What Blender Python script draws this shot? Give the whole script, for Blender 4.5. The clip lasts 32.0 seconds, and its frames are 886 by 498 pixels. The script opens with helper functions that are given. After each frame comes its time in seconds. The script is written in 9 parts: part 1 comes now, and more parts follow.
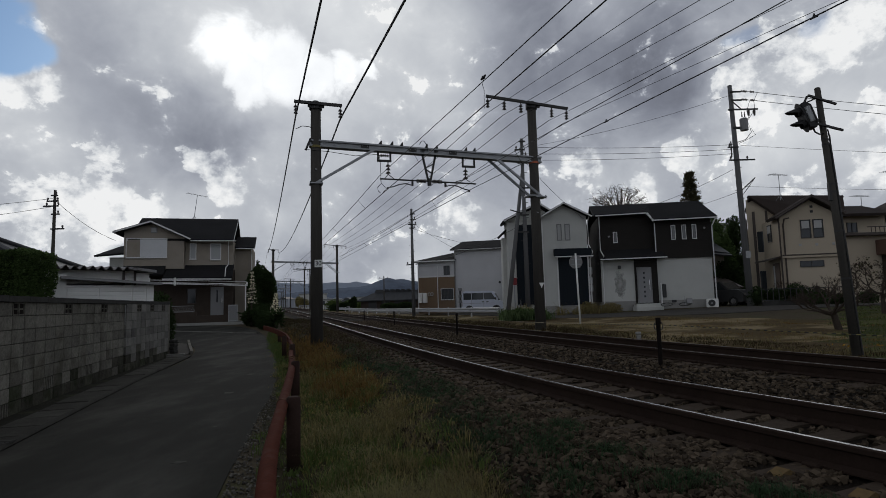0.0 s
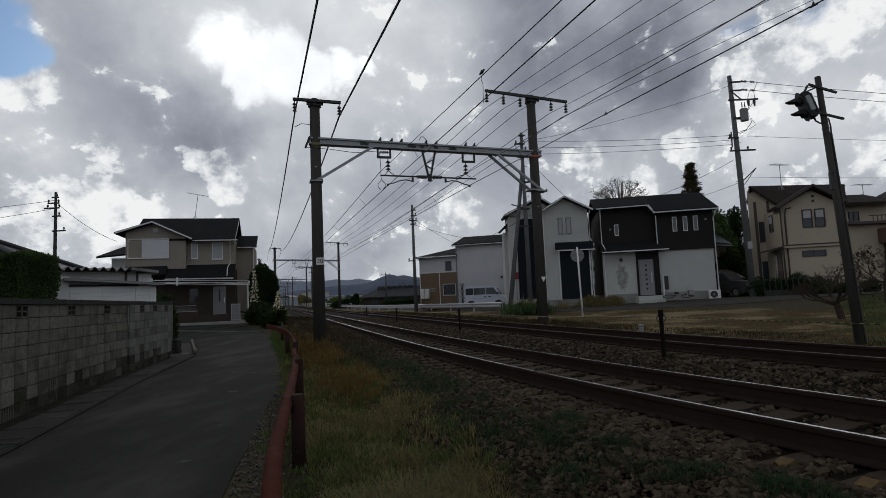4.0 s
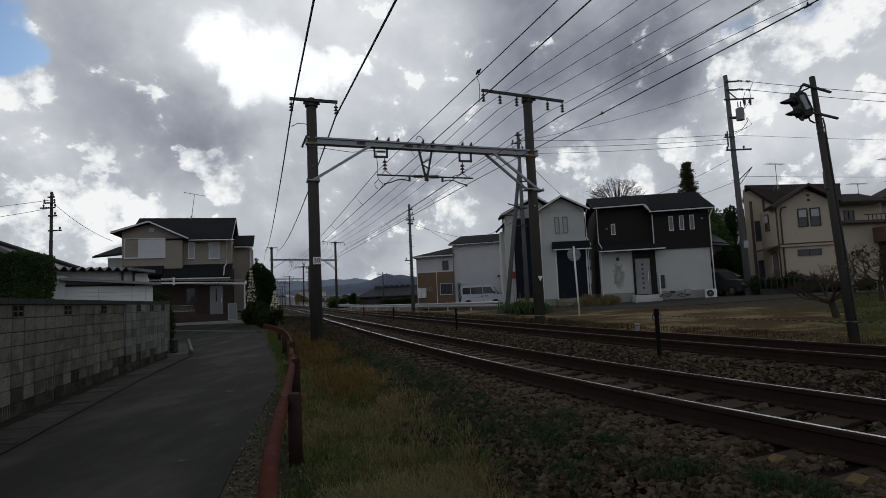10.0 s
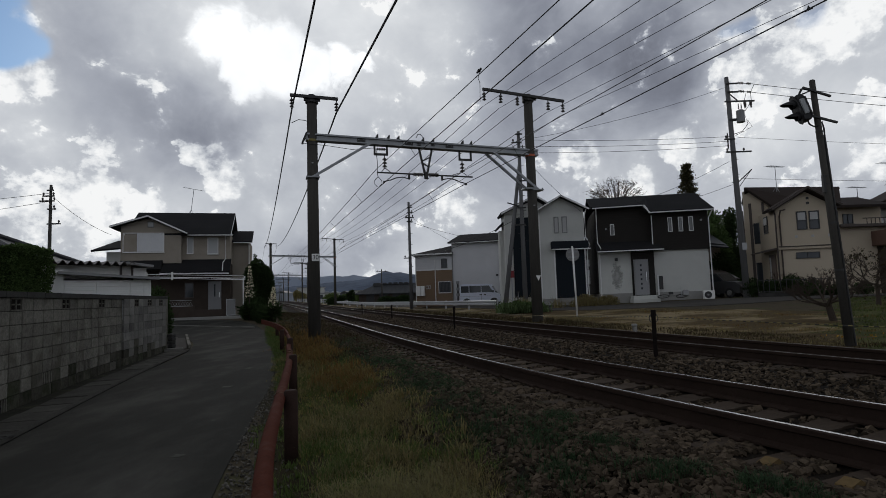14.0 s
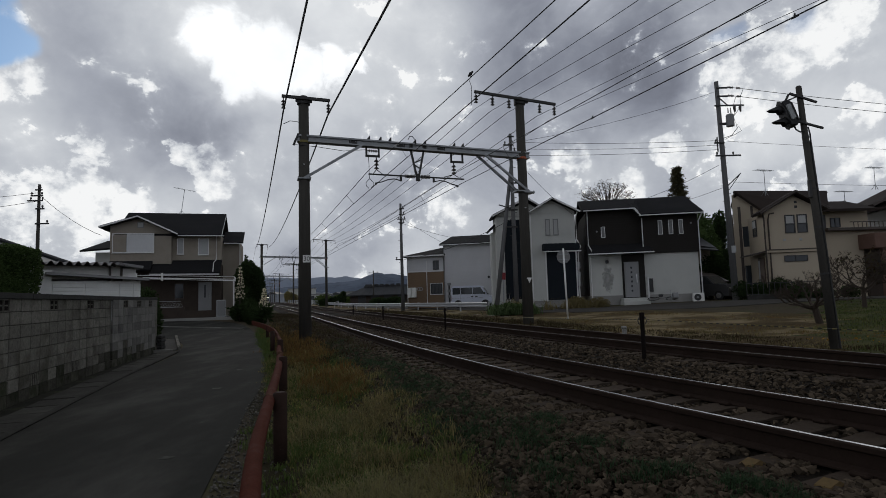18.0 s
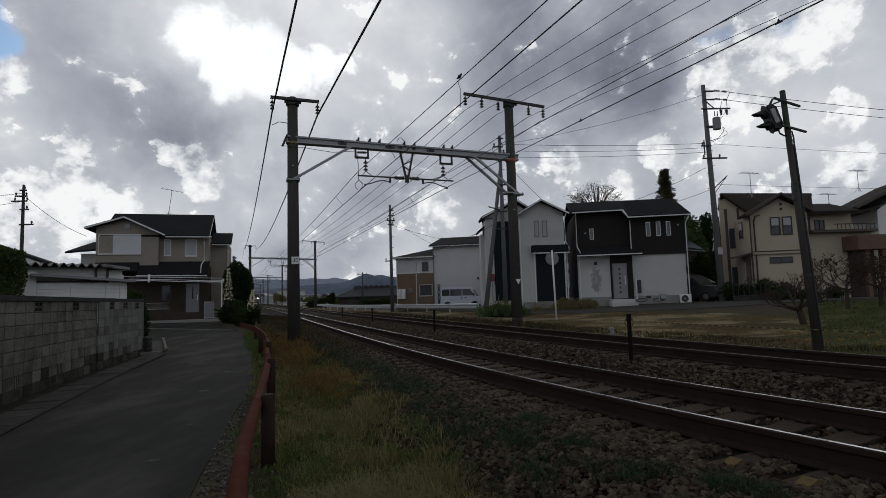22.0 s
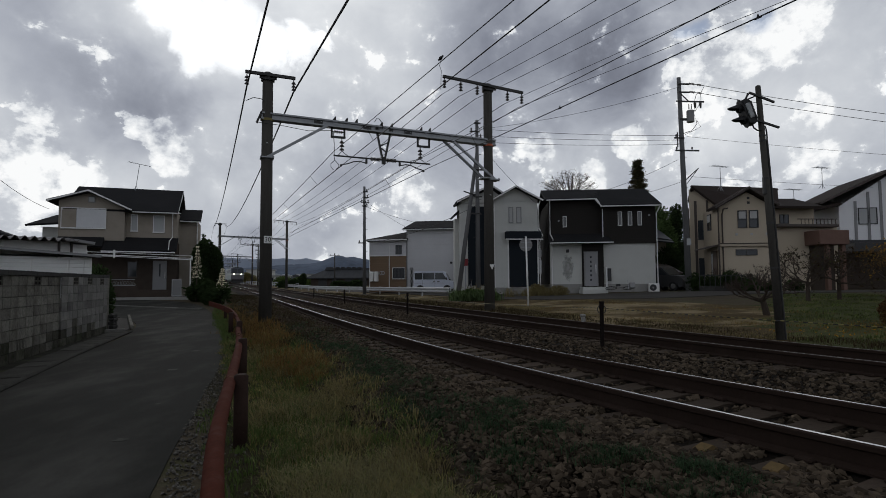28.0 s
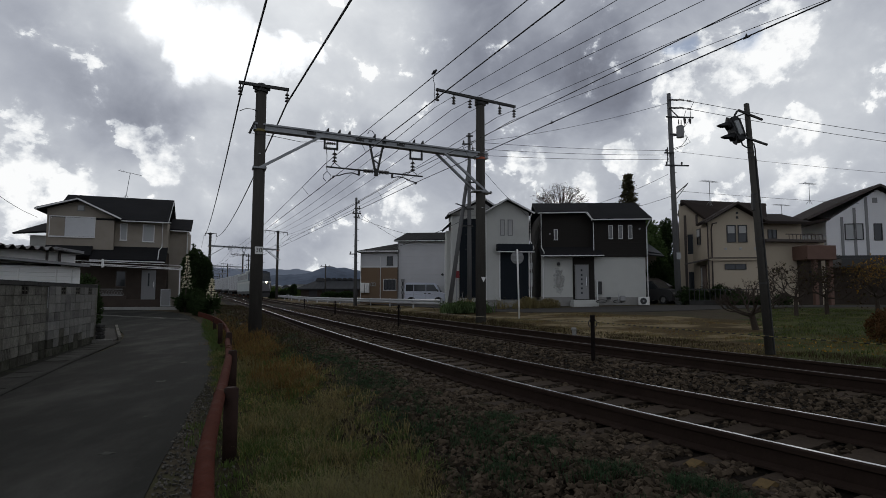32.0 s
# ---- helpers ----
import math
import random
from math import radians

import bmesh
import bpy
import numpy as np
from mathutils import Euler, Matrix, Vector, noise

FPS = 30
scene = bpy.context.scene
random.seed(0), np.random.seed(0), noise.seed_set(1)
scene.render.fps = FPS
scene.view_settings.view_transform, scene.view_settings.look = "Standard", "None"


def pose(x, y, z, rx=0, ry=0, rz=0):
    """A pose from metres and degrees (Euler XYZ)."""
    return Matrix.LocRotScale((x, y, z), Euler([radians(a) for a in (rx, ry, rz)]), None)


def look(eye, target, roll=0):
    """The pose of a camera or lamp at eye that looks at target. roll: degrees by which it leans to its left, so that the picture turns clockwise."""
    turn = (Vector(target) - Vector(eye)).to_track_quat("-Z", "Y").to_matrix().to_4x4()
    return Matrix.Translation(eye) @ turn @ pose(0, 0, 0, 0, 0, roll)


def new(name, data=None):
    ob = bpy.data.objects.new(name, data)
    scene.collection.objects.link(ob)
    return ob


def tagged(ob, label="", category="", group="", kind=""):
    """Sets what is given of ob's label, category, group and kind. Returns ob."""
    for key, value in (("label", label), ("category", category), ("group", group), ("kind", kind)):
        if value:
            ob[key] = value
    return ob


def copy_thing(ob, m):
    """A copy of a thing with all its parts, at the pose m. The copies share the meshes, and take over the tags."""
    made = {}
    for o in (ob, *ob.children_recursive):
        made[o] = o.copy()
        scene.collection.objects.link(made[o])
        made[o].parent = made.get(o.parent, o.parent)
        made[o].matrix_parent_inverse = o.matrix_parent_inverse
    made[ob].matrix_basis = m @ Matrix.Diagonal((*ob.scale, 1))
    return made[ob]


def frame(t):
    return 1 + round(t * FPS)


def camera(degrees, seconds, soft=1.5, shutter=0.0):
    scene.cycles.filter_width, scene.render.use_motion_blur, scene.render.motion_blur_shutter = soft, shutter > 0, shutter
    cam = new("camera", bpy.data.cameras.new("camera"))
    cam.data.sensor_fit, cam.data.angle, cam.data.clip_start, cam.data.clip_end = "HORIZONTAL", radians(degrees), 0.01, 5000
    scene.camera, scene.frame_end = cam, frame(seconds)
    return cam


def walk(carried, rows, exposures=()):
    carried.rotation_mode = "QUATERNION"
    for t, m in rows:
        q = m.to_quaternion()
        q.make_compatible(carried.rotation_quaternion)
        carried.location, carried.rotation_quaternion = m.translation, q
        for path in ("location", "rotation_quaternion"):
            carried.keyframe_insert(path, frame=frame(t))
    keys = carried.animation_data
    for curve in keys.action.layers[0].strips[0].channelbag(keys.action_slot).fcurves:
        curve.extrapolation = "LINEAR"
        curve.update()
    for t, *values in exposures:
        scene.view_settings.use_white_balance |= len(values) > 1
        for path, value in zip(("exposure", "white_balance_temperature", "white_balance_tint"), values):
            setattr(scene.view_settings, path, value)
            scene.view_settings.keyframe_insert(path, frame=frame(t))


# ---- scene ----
cam = camera(76.0, 32.0, soft=0.6)
walk(cam, [
    (0, pose(0.004, -0.008, 1.418, 95.47, 1.53, -0.00)),
    (0.5, pose(0.003, -0.000, 1.414, 95.62, 1.73, -0.07)),
    (1, pose(0.002, 0.000, 1.418, 95.50, 1.56, -0.35)),
    (1.5, pose(-0.002, 0.000, 1.418, 95.52, 1.51, -0.28)),
    (2, pose(0.004, -0.005, 1.419, 95.41, 1.74, -0.32)),
    (2.5, pose(0.003, -0.002, 1.420, 95.37, 1.74, -0.26)),
    (3, pose(0.008, -0.001, 1.417, 95.39, 2.28, -0.14)),
    (3.5, pose(0.003, -0.002, 1.418, 95.27, 2.35, 0.19)),
    (5.5, pose(0.008, -0.014, 1.415, 94.52, 2.69, 0.08)),
    (6, pose(0.011, -0.017, 1.413, 95.04, 2.56, -0.04)),
    (6.5, pose(0.004, -0.022, 1.412, 94.19, 2.04, 0.50)),
    (7, pose(0.004, -0.036, 1.419, 93.75, 2.10, 1.31)),
    (7.5, pose(0.011, -0.048, 1.418, 94.35, 2.26, 1.45)),
    (8, pose(0.008, -0.048, 1.416, 94.45, 2.10, 1.30)),
    (8.5, pose(0.000, -0.044, 1.414, 94.18, 2.15, 1.06)),
    (9, pose(0.009, -0.047, 1.417, 94.61, 1.45, 0.93)),
    (9.5, pose(0.010, -0.038, 1.424, 95.19, 2.21, 0.45)),
    (10, pose(0.012, -0.026, 1.416, 94.96, 2.54, -0.06)),
    (10.5, pose(0.021, -0.020, 1.422, 94.80, 2.82, -0.26)),
    (11, pose(0.022, -0.029, 1.422, 94.77, 2.72, -0.45)),
    (11.5, pose(0.023, -0.042, 1.424, 94.74, 2.60, -0.12)),
    (12, pose(0.027, -0.039, 1.422, 94.87, 2.33, -0.12)),
    (12.5, pose(0.023, -0.046, 1.423, 94.97, 1.91, -0.25)),
    (13, pose(0.024, -0.045, 1.424, 95.05, 1.94, -0.01)),
    (13.5, pose(0.026, -0.044, 1.423, 95.03, 1.83, -0.19)),
    (14, pose(0.025, -0.041, 1.423, 94.76, 1.82, -0.21)),
    (14.5, pose(0.025, -0.046, 1.426, 94.80, 2.06, -0.33)),
    (16.5, pose(0.040, -0.084, 1.430, 94.98, 1.57, -0.72)),
    (17, pose(0.045, -0.081, 1.430, 94.95, 1.28, -1.00)),
    (17.5, pose(0.044, -0.078, 1.429, 94.78, 1.37, -0.83)),
    (18, pose(0.045, -0.076, 1.432, 94.89, 1.65, -1.04)),
    (18.5, pose(0.051, -0.075, 1.433, 94.95, 1.85, -0.92)),
    (19, pose(0.043, -0.089, 1.430, 95.12, 1.33, -1.06)),
    (19.5, pose(0.049, -0.090, 1.433, 94.94, 1.58, -0.98)),
    (20, pose(0.051, -0.095, 1.434, 94.92, 1.51, -1.13)),
    (20.5, pose(0.057, -0.087, 1.431, 94.70, 1.64, -1.16)),
    (21, pose(0.052, -0.093, 1.437, 94.62, 1.61, -1.67)),
    (21.5, pose(0.052, -0.098, 1.437, 94.79, 1.67, -1.92)),
    (22, pose(0.058, -0.102, 1.436, 95.00, 1.69, -2.09)),
    (22.5, pose(0.052, -0.109, 1.438, 95.15, 1.29, -2.46)),
    (23, pose(0.054, -0.108, 1.436, 95.05, 1.22, -2.43)),
    (23.5, pose(0.052, -0.110, 1.437, 95.00, 1.32, -3.08)),
    (24, pose(0.052, -0.107, 1.433, 94.22, 1.20, -3.17)),
    (24.5, pose(0.053, -0.100, 1.434, 94.29, 1.01, -2.89)),
    (26.5, pose(0.035, -0.087, 1.437, 93.81, 0.99, -3.82)),
    (27, pose(0.023, -0.083, 1.433, 93.64, 0.84, -4.35)),
    (27.5, pose(0.006, -0.083, 1.436, 93.79, 0.64, -4.85)),
    (28, pose(-0.001, -0.069, 1.434, 93.32, 0.32, -4.93)),
    (28.5, pose(0.007, -0.055, 1.434, 92.99, -0.04, -4.30)),
    (29, pose(-0.001, -0.054, 1.437, 93.53, -0.24, -3.69)),
    (29.5, pose(0.004, -0.050, 1.443, 93.80, -0.38, -2.97)),
    (30, pose(-0.006, -0.058, 1.441, 94.02, -0.33, -3.49)),
    (30.5, pose(-0.008, -0.053, 1.440, 93.94, -0.14, -3.63)),
    (31, pose(-0.009, -0.058, 1.443, 93.89, -0.14, -4.33)),
    (31.5, pose(-0.009, -0.073, 1.440, 94.26, -0.01, -4.90)),
    (32, pose(-0.015, -0.085, 1.452, 94.49, -0.11, -5.84)),
], [(0, -0.14), (6, -0.10), (12, -0.06), (19, -0.06), (24, -0.03), (32, 0.03)])

# ---------- world light ----------
SUN_AZ, SUN_EL = -13.5, 23.0      # degrees right of +y, and above the horizon


def nodes_of(tree):
    tree.nodes.clear()

    def n(kind, **kw):
        nd = tree.nodes.new(kind)
        for k, v in kw.items():
            if k in ("operation", "blend_type", "data_type", "noise_dimensions", "sky_type", "sun_disc", "sun_elevation", "sun_rotation",
                     "feature", "distance", "interpolation_type", "vector_type", "altitude", "air_density", "dust_density"):
                if k == "operation":
                    nd.operation = v
                elif k == "blend_type":
                    nd.blend_type = v
                elif k == "data_type":
                    nd.data_type = v
                elif k == "sky_type":
                    nd.sky_type = v
                elif k == "sun_disc":
                    nd.sun_disc = v
                elif k == "sun_elevation":
                    nd.sun_elevation = v
                elif k == "sun_rotation":
                    nd.sun_rotation = v
                elif k == "feature":
                    nd.feature = v
                elif k == "interpolation_type":
                    nd.interpolation_type = v
            else:
                nd.inputs[int(k[1:]) if k[0] == "i" and k[1:].isdigit() else k.replace("_", " ")].default_value = v
        return nd
    return n, tree.links.new


def sky_direction():
    a, e = radians(SUN_AZ), radians(SUN_EL)
    return Vector((math.sin(a) * math.cos(e), math.cos(a) * math.cos(e), math.sin(e)))


def way(yaw, el):
    a, e = radians(yaw), radians(el)
    return (math.sin(a) * math.cos(e), math.cos(a) * math.cos(e), math.sin(e))


# thick and thin banks of the cloud deck: yaw, height, breadth, amount
BANKS = ((7.8, 25.4, 8, -0.07), (16.3, 24.5, 10, -0.09), (13.1, 18.2, 8, -0.085), (21.3, 19.3, 8, -0.085), (25.6, 23.4, 7, -0.075), (23.5, 14.9, 5, -0.03), (3.1, 26.2, 3.5, 0.06), (-27.2, 18.2, 8, -0.13), (-33, 23, 5, 0), (-24.3, 14.7, 5, -0.12), (-18.3, 14.6, 6, -0.1), (-7.3, 12.6, 8, -0.16), (-10.2, 5.4, 6, 0.07), (34.9, 16.7, 9, 0.13), (32.1, 13, 7, 0.07), (28.3, 15.1, 5, 0.08), (38.4, 16.7, 6, 0.02), (15.6, 13.5, 6, 0.07), (-35.2, 12.3, 7, 0.08), (-30.2, 8.8, 7, 0.1), (-23.8, 8.1, 5, 0.08), (-0, 5.7, 6, 0.08), (20.6, 10, 6, 0.06), (-36.9, 17.9, 6, 0.1))
# sharp-edged sunlit cloud heads: yaw, height, breadth
HEADS = ((-38, 19.3, 3.2), (-36.4, 19.1, 2.2), (-32.9, 9.6, 3.2), (-31.3, 10.3, 2.2), (-22.1, 12.8, 1.8), (-20.8, 10.9, 2.2), (-23.6, 13.7, 1.4), (-31.6, 13.5, 1.4), (14.4, 12.6, 1.8), (29.8, 19.6, 3), (32.7, 20.6, 3.2), (36.8, 21, 3.4), (30.4, 16.9, 2.6), (2.1, 8.9, 2.6), (0.9, 7.6, 1.8), (19.6, 10.5, 1.9), (37.8, 10.4, 2.8), (34.2, 8.6, 2.2), (38.7, 14.2, 1.8), (-35.8, 7.8, 2.8), (-32.3, 7, 2.6), (-28, 8.2, 2.2), (24, 12.5, 1.6), (-7.6, 2.4, 1.4))
CORE = ((-20.2, 24.1, 2.8), (-19.3, 21, 2.0), (-16.6, 22.8, 3.1), (-13, 22.4, 2.3), (-9.9, 22.8, 2.0), (-7.6, 22.9, 1.2))

world = bpy.data.worlds.new("sky")
scene.world = world
world.use_nodes = True
n, link = nodes_of(world.node_tree)


def mth(op, a, b=None, clamp=False):
    nd = n("ShaderNodeMath", operation=op)
    nd.use_clamp = clamp
    for i, v in ((0, a), (1, b)):
        if v is None:
            continue
        if isinstance(v, (int, float)):
            nd.inputs[i].default_value = v
        else:
            link(v, nd.inputs[i])
    return nd.outputs[0]


def ramp(value, lo, hi):
    nd = n("ShaderNodeMapRange", interpolation_type="SMOOTHSTEP")
    link(value, nd.inputs[0])
    nd.inputs[1].default_value, nd.inputs[2].default_value = lo, hi
    return nd.outputs[0]


def build_sky():
    co = n("ShaderNodeTexCoord").outputs["Generated"]
    flat_co = n("ShaderNodeMapping")
    link(co, flat_co.inputs[0])
    flat_co.inputs["Scale"].default_value = (1.0, 1.0, 1.2)
    flat_co = flat_co.outputs[0]

    def noise_node(vec, scale, detail, rough, dist=0.0):
        nd = n("ShaderNodeTexNoise", Scale=scale, Detail=detail, Roughness=rough, Distortion=dist)
        link(vec, nd.inputs["Vector"])
        return nd

    def vec_math(op, p, q):
        nd = n("ShaderNodeVectorMath", operation=op)
        for i, v in ((0, p), (1, q)):
            if isinstance(v, tuple):
                nd.inputs[i].default_value = v
            else:
                link(v, nd.inputs[i])
        return nd.outputs["Value" if op == "DOT_PRODUCT" else 0]

    mid = noise_node(flat_co, 5.0, 4.0, 0.5)
    billow = noise_node(flat_co, 11.0, 9.0, 0.56, 0.4)
    fine = noise_node(flat_co, 34.0, 8.0, 0.6)
    big = noise_node(flat_co, 2.4, 3.0, 0.5)

    def push(vec, noise_out, amount):
        return vec_math("ADD", vec, vec_math("MULTIPLY", vec_math("SUBTRACT", noise_out, (0.5, 0.5, 0.5)), (amount, amount, amount)))
    # billowing edges: directions are pushed about before the banks are laid out
    soft_dir = vec_math("NORMALIZE", push(push(co, mid.outputs["Color"], 0.16), billow.outputs["Color"], 0.05), (0, 0, 0))
    core_dir = vec_math("NORMALIZE", push(push(push(co, mid.outputs["Color"], 0.08), billow.outputs["Color"], 0.10), fine.outputs["Color"], 0.025), (0, 0, 0))
    head_dir = vec_math("NORMALIZE", push(push(push(co, mid.outputs["Color"], 0.05), billow.outputs["Color"], 0.09), fine.outputs["Color"], 0.03), (0, 0, 0))

    # how near a direction is to d, from 0 at so many degrees off to 1
    def nearness(d, deg, where=soft_dir):
        return ramp(vec_math("DOT_PRODUCT", where, d), math.cos(radians(deg)), 1.0)

    body = mth("MULTIPLY", mth("SUBTRACT", mid.outputs["Fac"], 0.5), 0.42)
    body = mth("ADD", body, mth("MULTIPLY", mth("SUBTRACT", billow.outputs["Fac"], 0.5), 0.27))
    body = mth("ADD", body, mth("MULTIPLY", mth("SUBTRACT", fine.outputs["Fac"], 0.5), 0.08))
    body = mth("ADD", body, mth("MULTIPLY", mth("SUBTRACT", big.outputs["Fac"], 0.5), 0.12))
    for yaw, el, deg, amount in BANKS:
        body = mth("ADD", body, mth("MULTIPLY", nearness(way(yaw, el), deg * 1.25), amount))
    body = mth("ADD", body, mth("MULTIPLY", nearness(way(SUN_AZ, SUN_EL), 20, co), 0.24))
    core = 0.0
    for yaw, el, deg in CORE:
        core = mth("MAXIMUM", nearness(way(yaw, el), deg * 1.22, core_dir), core)
    core = mth("ADD", mth("MULTIPLY", ramp(core, 0.10, 0.95), 0.12), mth("MULTIPLY", ramp(core, 0.0, 1.0), 0.32))
    # soft shine round the bright part of the deck
    core = mth("ADD", core, mth("MULTIPLY", nearness(way(-14, 22.8), 11, core_dir), 0.05))
    # cloud heads: crisp against the deck, shaded within by their own billows
    head = 0.0
    for yaw, el, deg in HEADS:
        head = mth("MAXIMUM", nearness(way(yaw, el), deg * 1.35, head_dir), head)
    head = mth("ADD", head, mth("MULTIPLY", mth("SUBTRACT", billow.outputs["Fac"], 0.5), 3.6))
    head = mth("ADD", head, mth("MULTIPLY", mth("SUBTRACT", fine.outputs["Fac"], 0.5), 2.2))
    inner = mth("ADD", mth("MULTIPLY", mth("SUBTRACT", fine.outputs["Fac"], 0.5), 0.9), mth("MULTIPLY", mth("SUBTRACT", billow.outputs["Fac"], 0.5), 0.6))
    glow = mth("MULTIPLY", ramp(head, 0.50, 0.74), mth("ADD", 0.12, inner))
    glow = mth("ADD", glow, mth("MULTIPLY", ramp(head, 0.15, 1.9), 0.34))
    tone = n("ShaderNodeValToRGB")
    link(mth("ADD", mth("ADD", body, glow), 0.445), tone.inputs[0])
    stops = ((0.08, (0.10, 0.107, 0.137)), (0.26, (0.228, 0.246, 0.298)), (0.42, (0.385, 0.41, 0.468)), (0.56, (0.53, 0.558, 0.605)), (0.74, (0.73, 0.755, 0.785)), (0.97, (0.95, 0.96, 0.965)))
    els = tone.color_ramp.elements
    els[0].position, els[1].position = stops[0][0], stops[-1][0]
    els[0].color, els[1].color = (*stops[0][1], 1), (*stops[-1][1], 1)
    for p, c in stops[1:-1]:
        els.new(p).color = (*c, 1)
    # the deck is heavier overhead
    # the unseen deck overhead is dimmed, so that less light falls on the ground
    facing = vec_math("DOT_PRODUCT", co, (0.0, 0.0, 1.0))
    depth = mth("SUBTRACT", 1.0, mth("MULTIPLY", ramp(facing, 0.52, 0.85), 0.42))
    cloud = n("ShaderNodeVectorMath", operation="SCALE")
    link(tone.outputs[0], cloud.inputs[0])
    link(depth, cloud.inputs["Scale"])
    lit = n("ShaderNodeVectorMath", operation="SCALE")
    lit.inputs[0].default_value = (0.9, 0.9, 0.88)
    link(core, lit.inputs["Scale"])
    cloud = vec_math("ADD", cloud.outputs[0], lit.outputs[0])
    air = n("ShaderNodeTexSky", sky_type="NISHITA", sun_disc=False, sun_elevation=radians(SUN_EL), sun_rotation=radians(SUN_AZ))
    blue = vec_math("MULTIPLY", air.outputs[0], (0.043, 0.062, 0.085))
    hole = 0.0
    for yaw, el, deg, much in ((-37.6, 22.4, 3.4, 0.9), (-39.8, 23.8, 4.2, 0.9), (34.4, 22.6, 1.3, 0.34), (30, 22.5, 1.4, 0.34)):
        hole = mth("MAXIMUM", mth("MULTIPLY", nearness(way(yaw, el), deg), much), hole)
    mix = n("ShaderNodeMix", data_type="RGBA")
    link(ramp(hole, 0.05, 0.75), mix.inputs["Factor"])
    link(cloud, mix.inputs[6])
    link(blue, mix.inputs[7])
    back = n("ShaderNodeBackground", Strength=1.0)
    link(mix.outputs[2], back.inputs[0])
    out = n("ShaderNodeOutputWorld")
    link(back.outputs[0], out.inputs[0])


build_sky()
sun_data = bpy.data.lights.new("sun", "SUN")
sun_data.energy, sun_data.angle, sun_data.color = 0.25, radians(14), (1.0, 0.96, 0.9)
sun = new("sun", sun_data)
sun.matrix_world = look(sky_direction() * 100, (0, 0, 0))

# ---------- materials ----------


def surf(name, base, rough=0.7, metal=0.0, var=0.25, scale=1.5, fine=25.0, bump=0.15, rand=0.0, tint=None, tint_at=(0.52, 0.68), island=0.0, depth=0.01, streak=None, trans=0.0):
    """Colour with blotches and grain, in metres; tint is a second colour in patches."""
    m = bpy.data.materials.new(name)
    m.use_nodes = True
    nn, ln = nodes_of(m.node_tree)
    co = nn("ShaderNodeTexCoord").outputs["Object"]
    if rand:
        # carry the pattern on from piece to piece
        ad = nn("ShaderNodeVectorMath", operation="ADD")
        ln(co, ad.inputs[0])
        ln(nn("ShaderNodeObjectInfo").outputs["Location"], ad.inputs[1])
        co = ad.outputs[0]
    if streak:
        mp = nn("ShaderNodeMapping")
        ln(co, mp.inputs[0])
        mp.inputs["Scale"].default_value = streak
        co_big = mp.outputs[0]
    else:
        co_big = co
    big = nn("ShaderNodeTexNoise", Scale=scale, Detail=6.0, Roughness=0.6)
    ln(co_big, big.inputs["Vector"])
    small = nn("ShaderNodeTexNoise", Scale=fine, Detail=5.0, Roughness=0.65)
    ln(co, small.inputs["Vector"])

    def m2(op, a, b):
        nd = nn("ShaderNodeMath", operation=op)
        for i, v in ((0, a), (1, b)):
            if isinstance(v, (int, float)):
                nd.inputs[i].default_value = v
            else:
                ln(v, nd.inputs[i])
        return nd.outputs[0]

    f = m2("ADD", m2("MULTIPLY", m2("SUBTRACT", big.outputs["Fac"], 0.5), 2.4 * var), m2("MULTIPLY", m2("SUBTRACT", small.outputs["Fac"], 0.5), 1.6 * var))
    f = m2("ADD", f, 1.0)
    if rand:
        f = m2("MULTIPLY", f, m2("ADD", 1.0 - rand, m2("MULTIPLY", nn("ShaderNodeObjectInfo").outputs["Random"], 2 * rand)))
    if island:
        f = m2("MULTIPLY", f, m2("ADD", 1.0 - island, m2("MULTIPLY", nn("ShaderNodeNewGeometry").outputs["Random Per Island"], 2 * island)))
    rgb = nn("ShaderNodeRGB")
    rgb.outputs[0].default_value = (*base, 1)
    src = rgb.outputs[0]
    if tint:
        mx = nn("ShaderNodeMix", data_type="RGBA")
        mr = nn("ShaderNodeMapRange")
        ln((nn("ShaderNodeNewGeometry").outputs["Random Per Island"] if island and tint_at[0] < 0 else big.outputs["Fac"]), mr.inputs[0])
        mr.inputs[1].default_value, mr.inputs[2].default_value = abs(tint_at[0]), tint_at[1]
        ln(mr.outputs[0], mx.inputs["Factor"])
        ln(src, mx.inputs[6])
        mx.inputs[7].default_value = (*tint, 1)
        src = mx.outputs[2]
    vm = nn("ShaderNodeVectorMath", operation="SCALE")
    ln(src, vm.inputs[0])
    ln(f, vm.inputs["Scale"])
    b = nn("ShaderNodeBsdfPrincipled", Roughness=rough, Metallic=metal)
    b.inputs["Specular IOR Level"].default_value = 0.5 if rough < 0.7 else 0.05
    ln(vm.outputs[0], b.inputs["Base Color"])
    if bump:
        bp = nn("ShaderNodeBump", Strength=bump, Distance=depth)
        ln(small.outputs["Fac"], bp.inputs["Height"])
        ln(bp.outputs[0], b.inputs["Normal"])
    out = nn("ShaderNodeOutputMaterial")
    shader = b.outputs[0]
    if trans:
        tr = nn("ShaderNodeBsdfTranslucent")
        ln(vm.outputs[0], tr.inputs[0])
        ms = nn("ShaderNodeMixShader", Fac=trans)
        ln(shader, ms.inputs[1])
        ln(tr.outputs[0], ms.inputs[2])
        shader = ms.outputs[0]
    ln(shader, out.inputs[0])
    return m


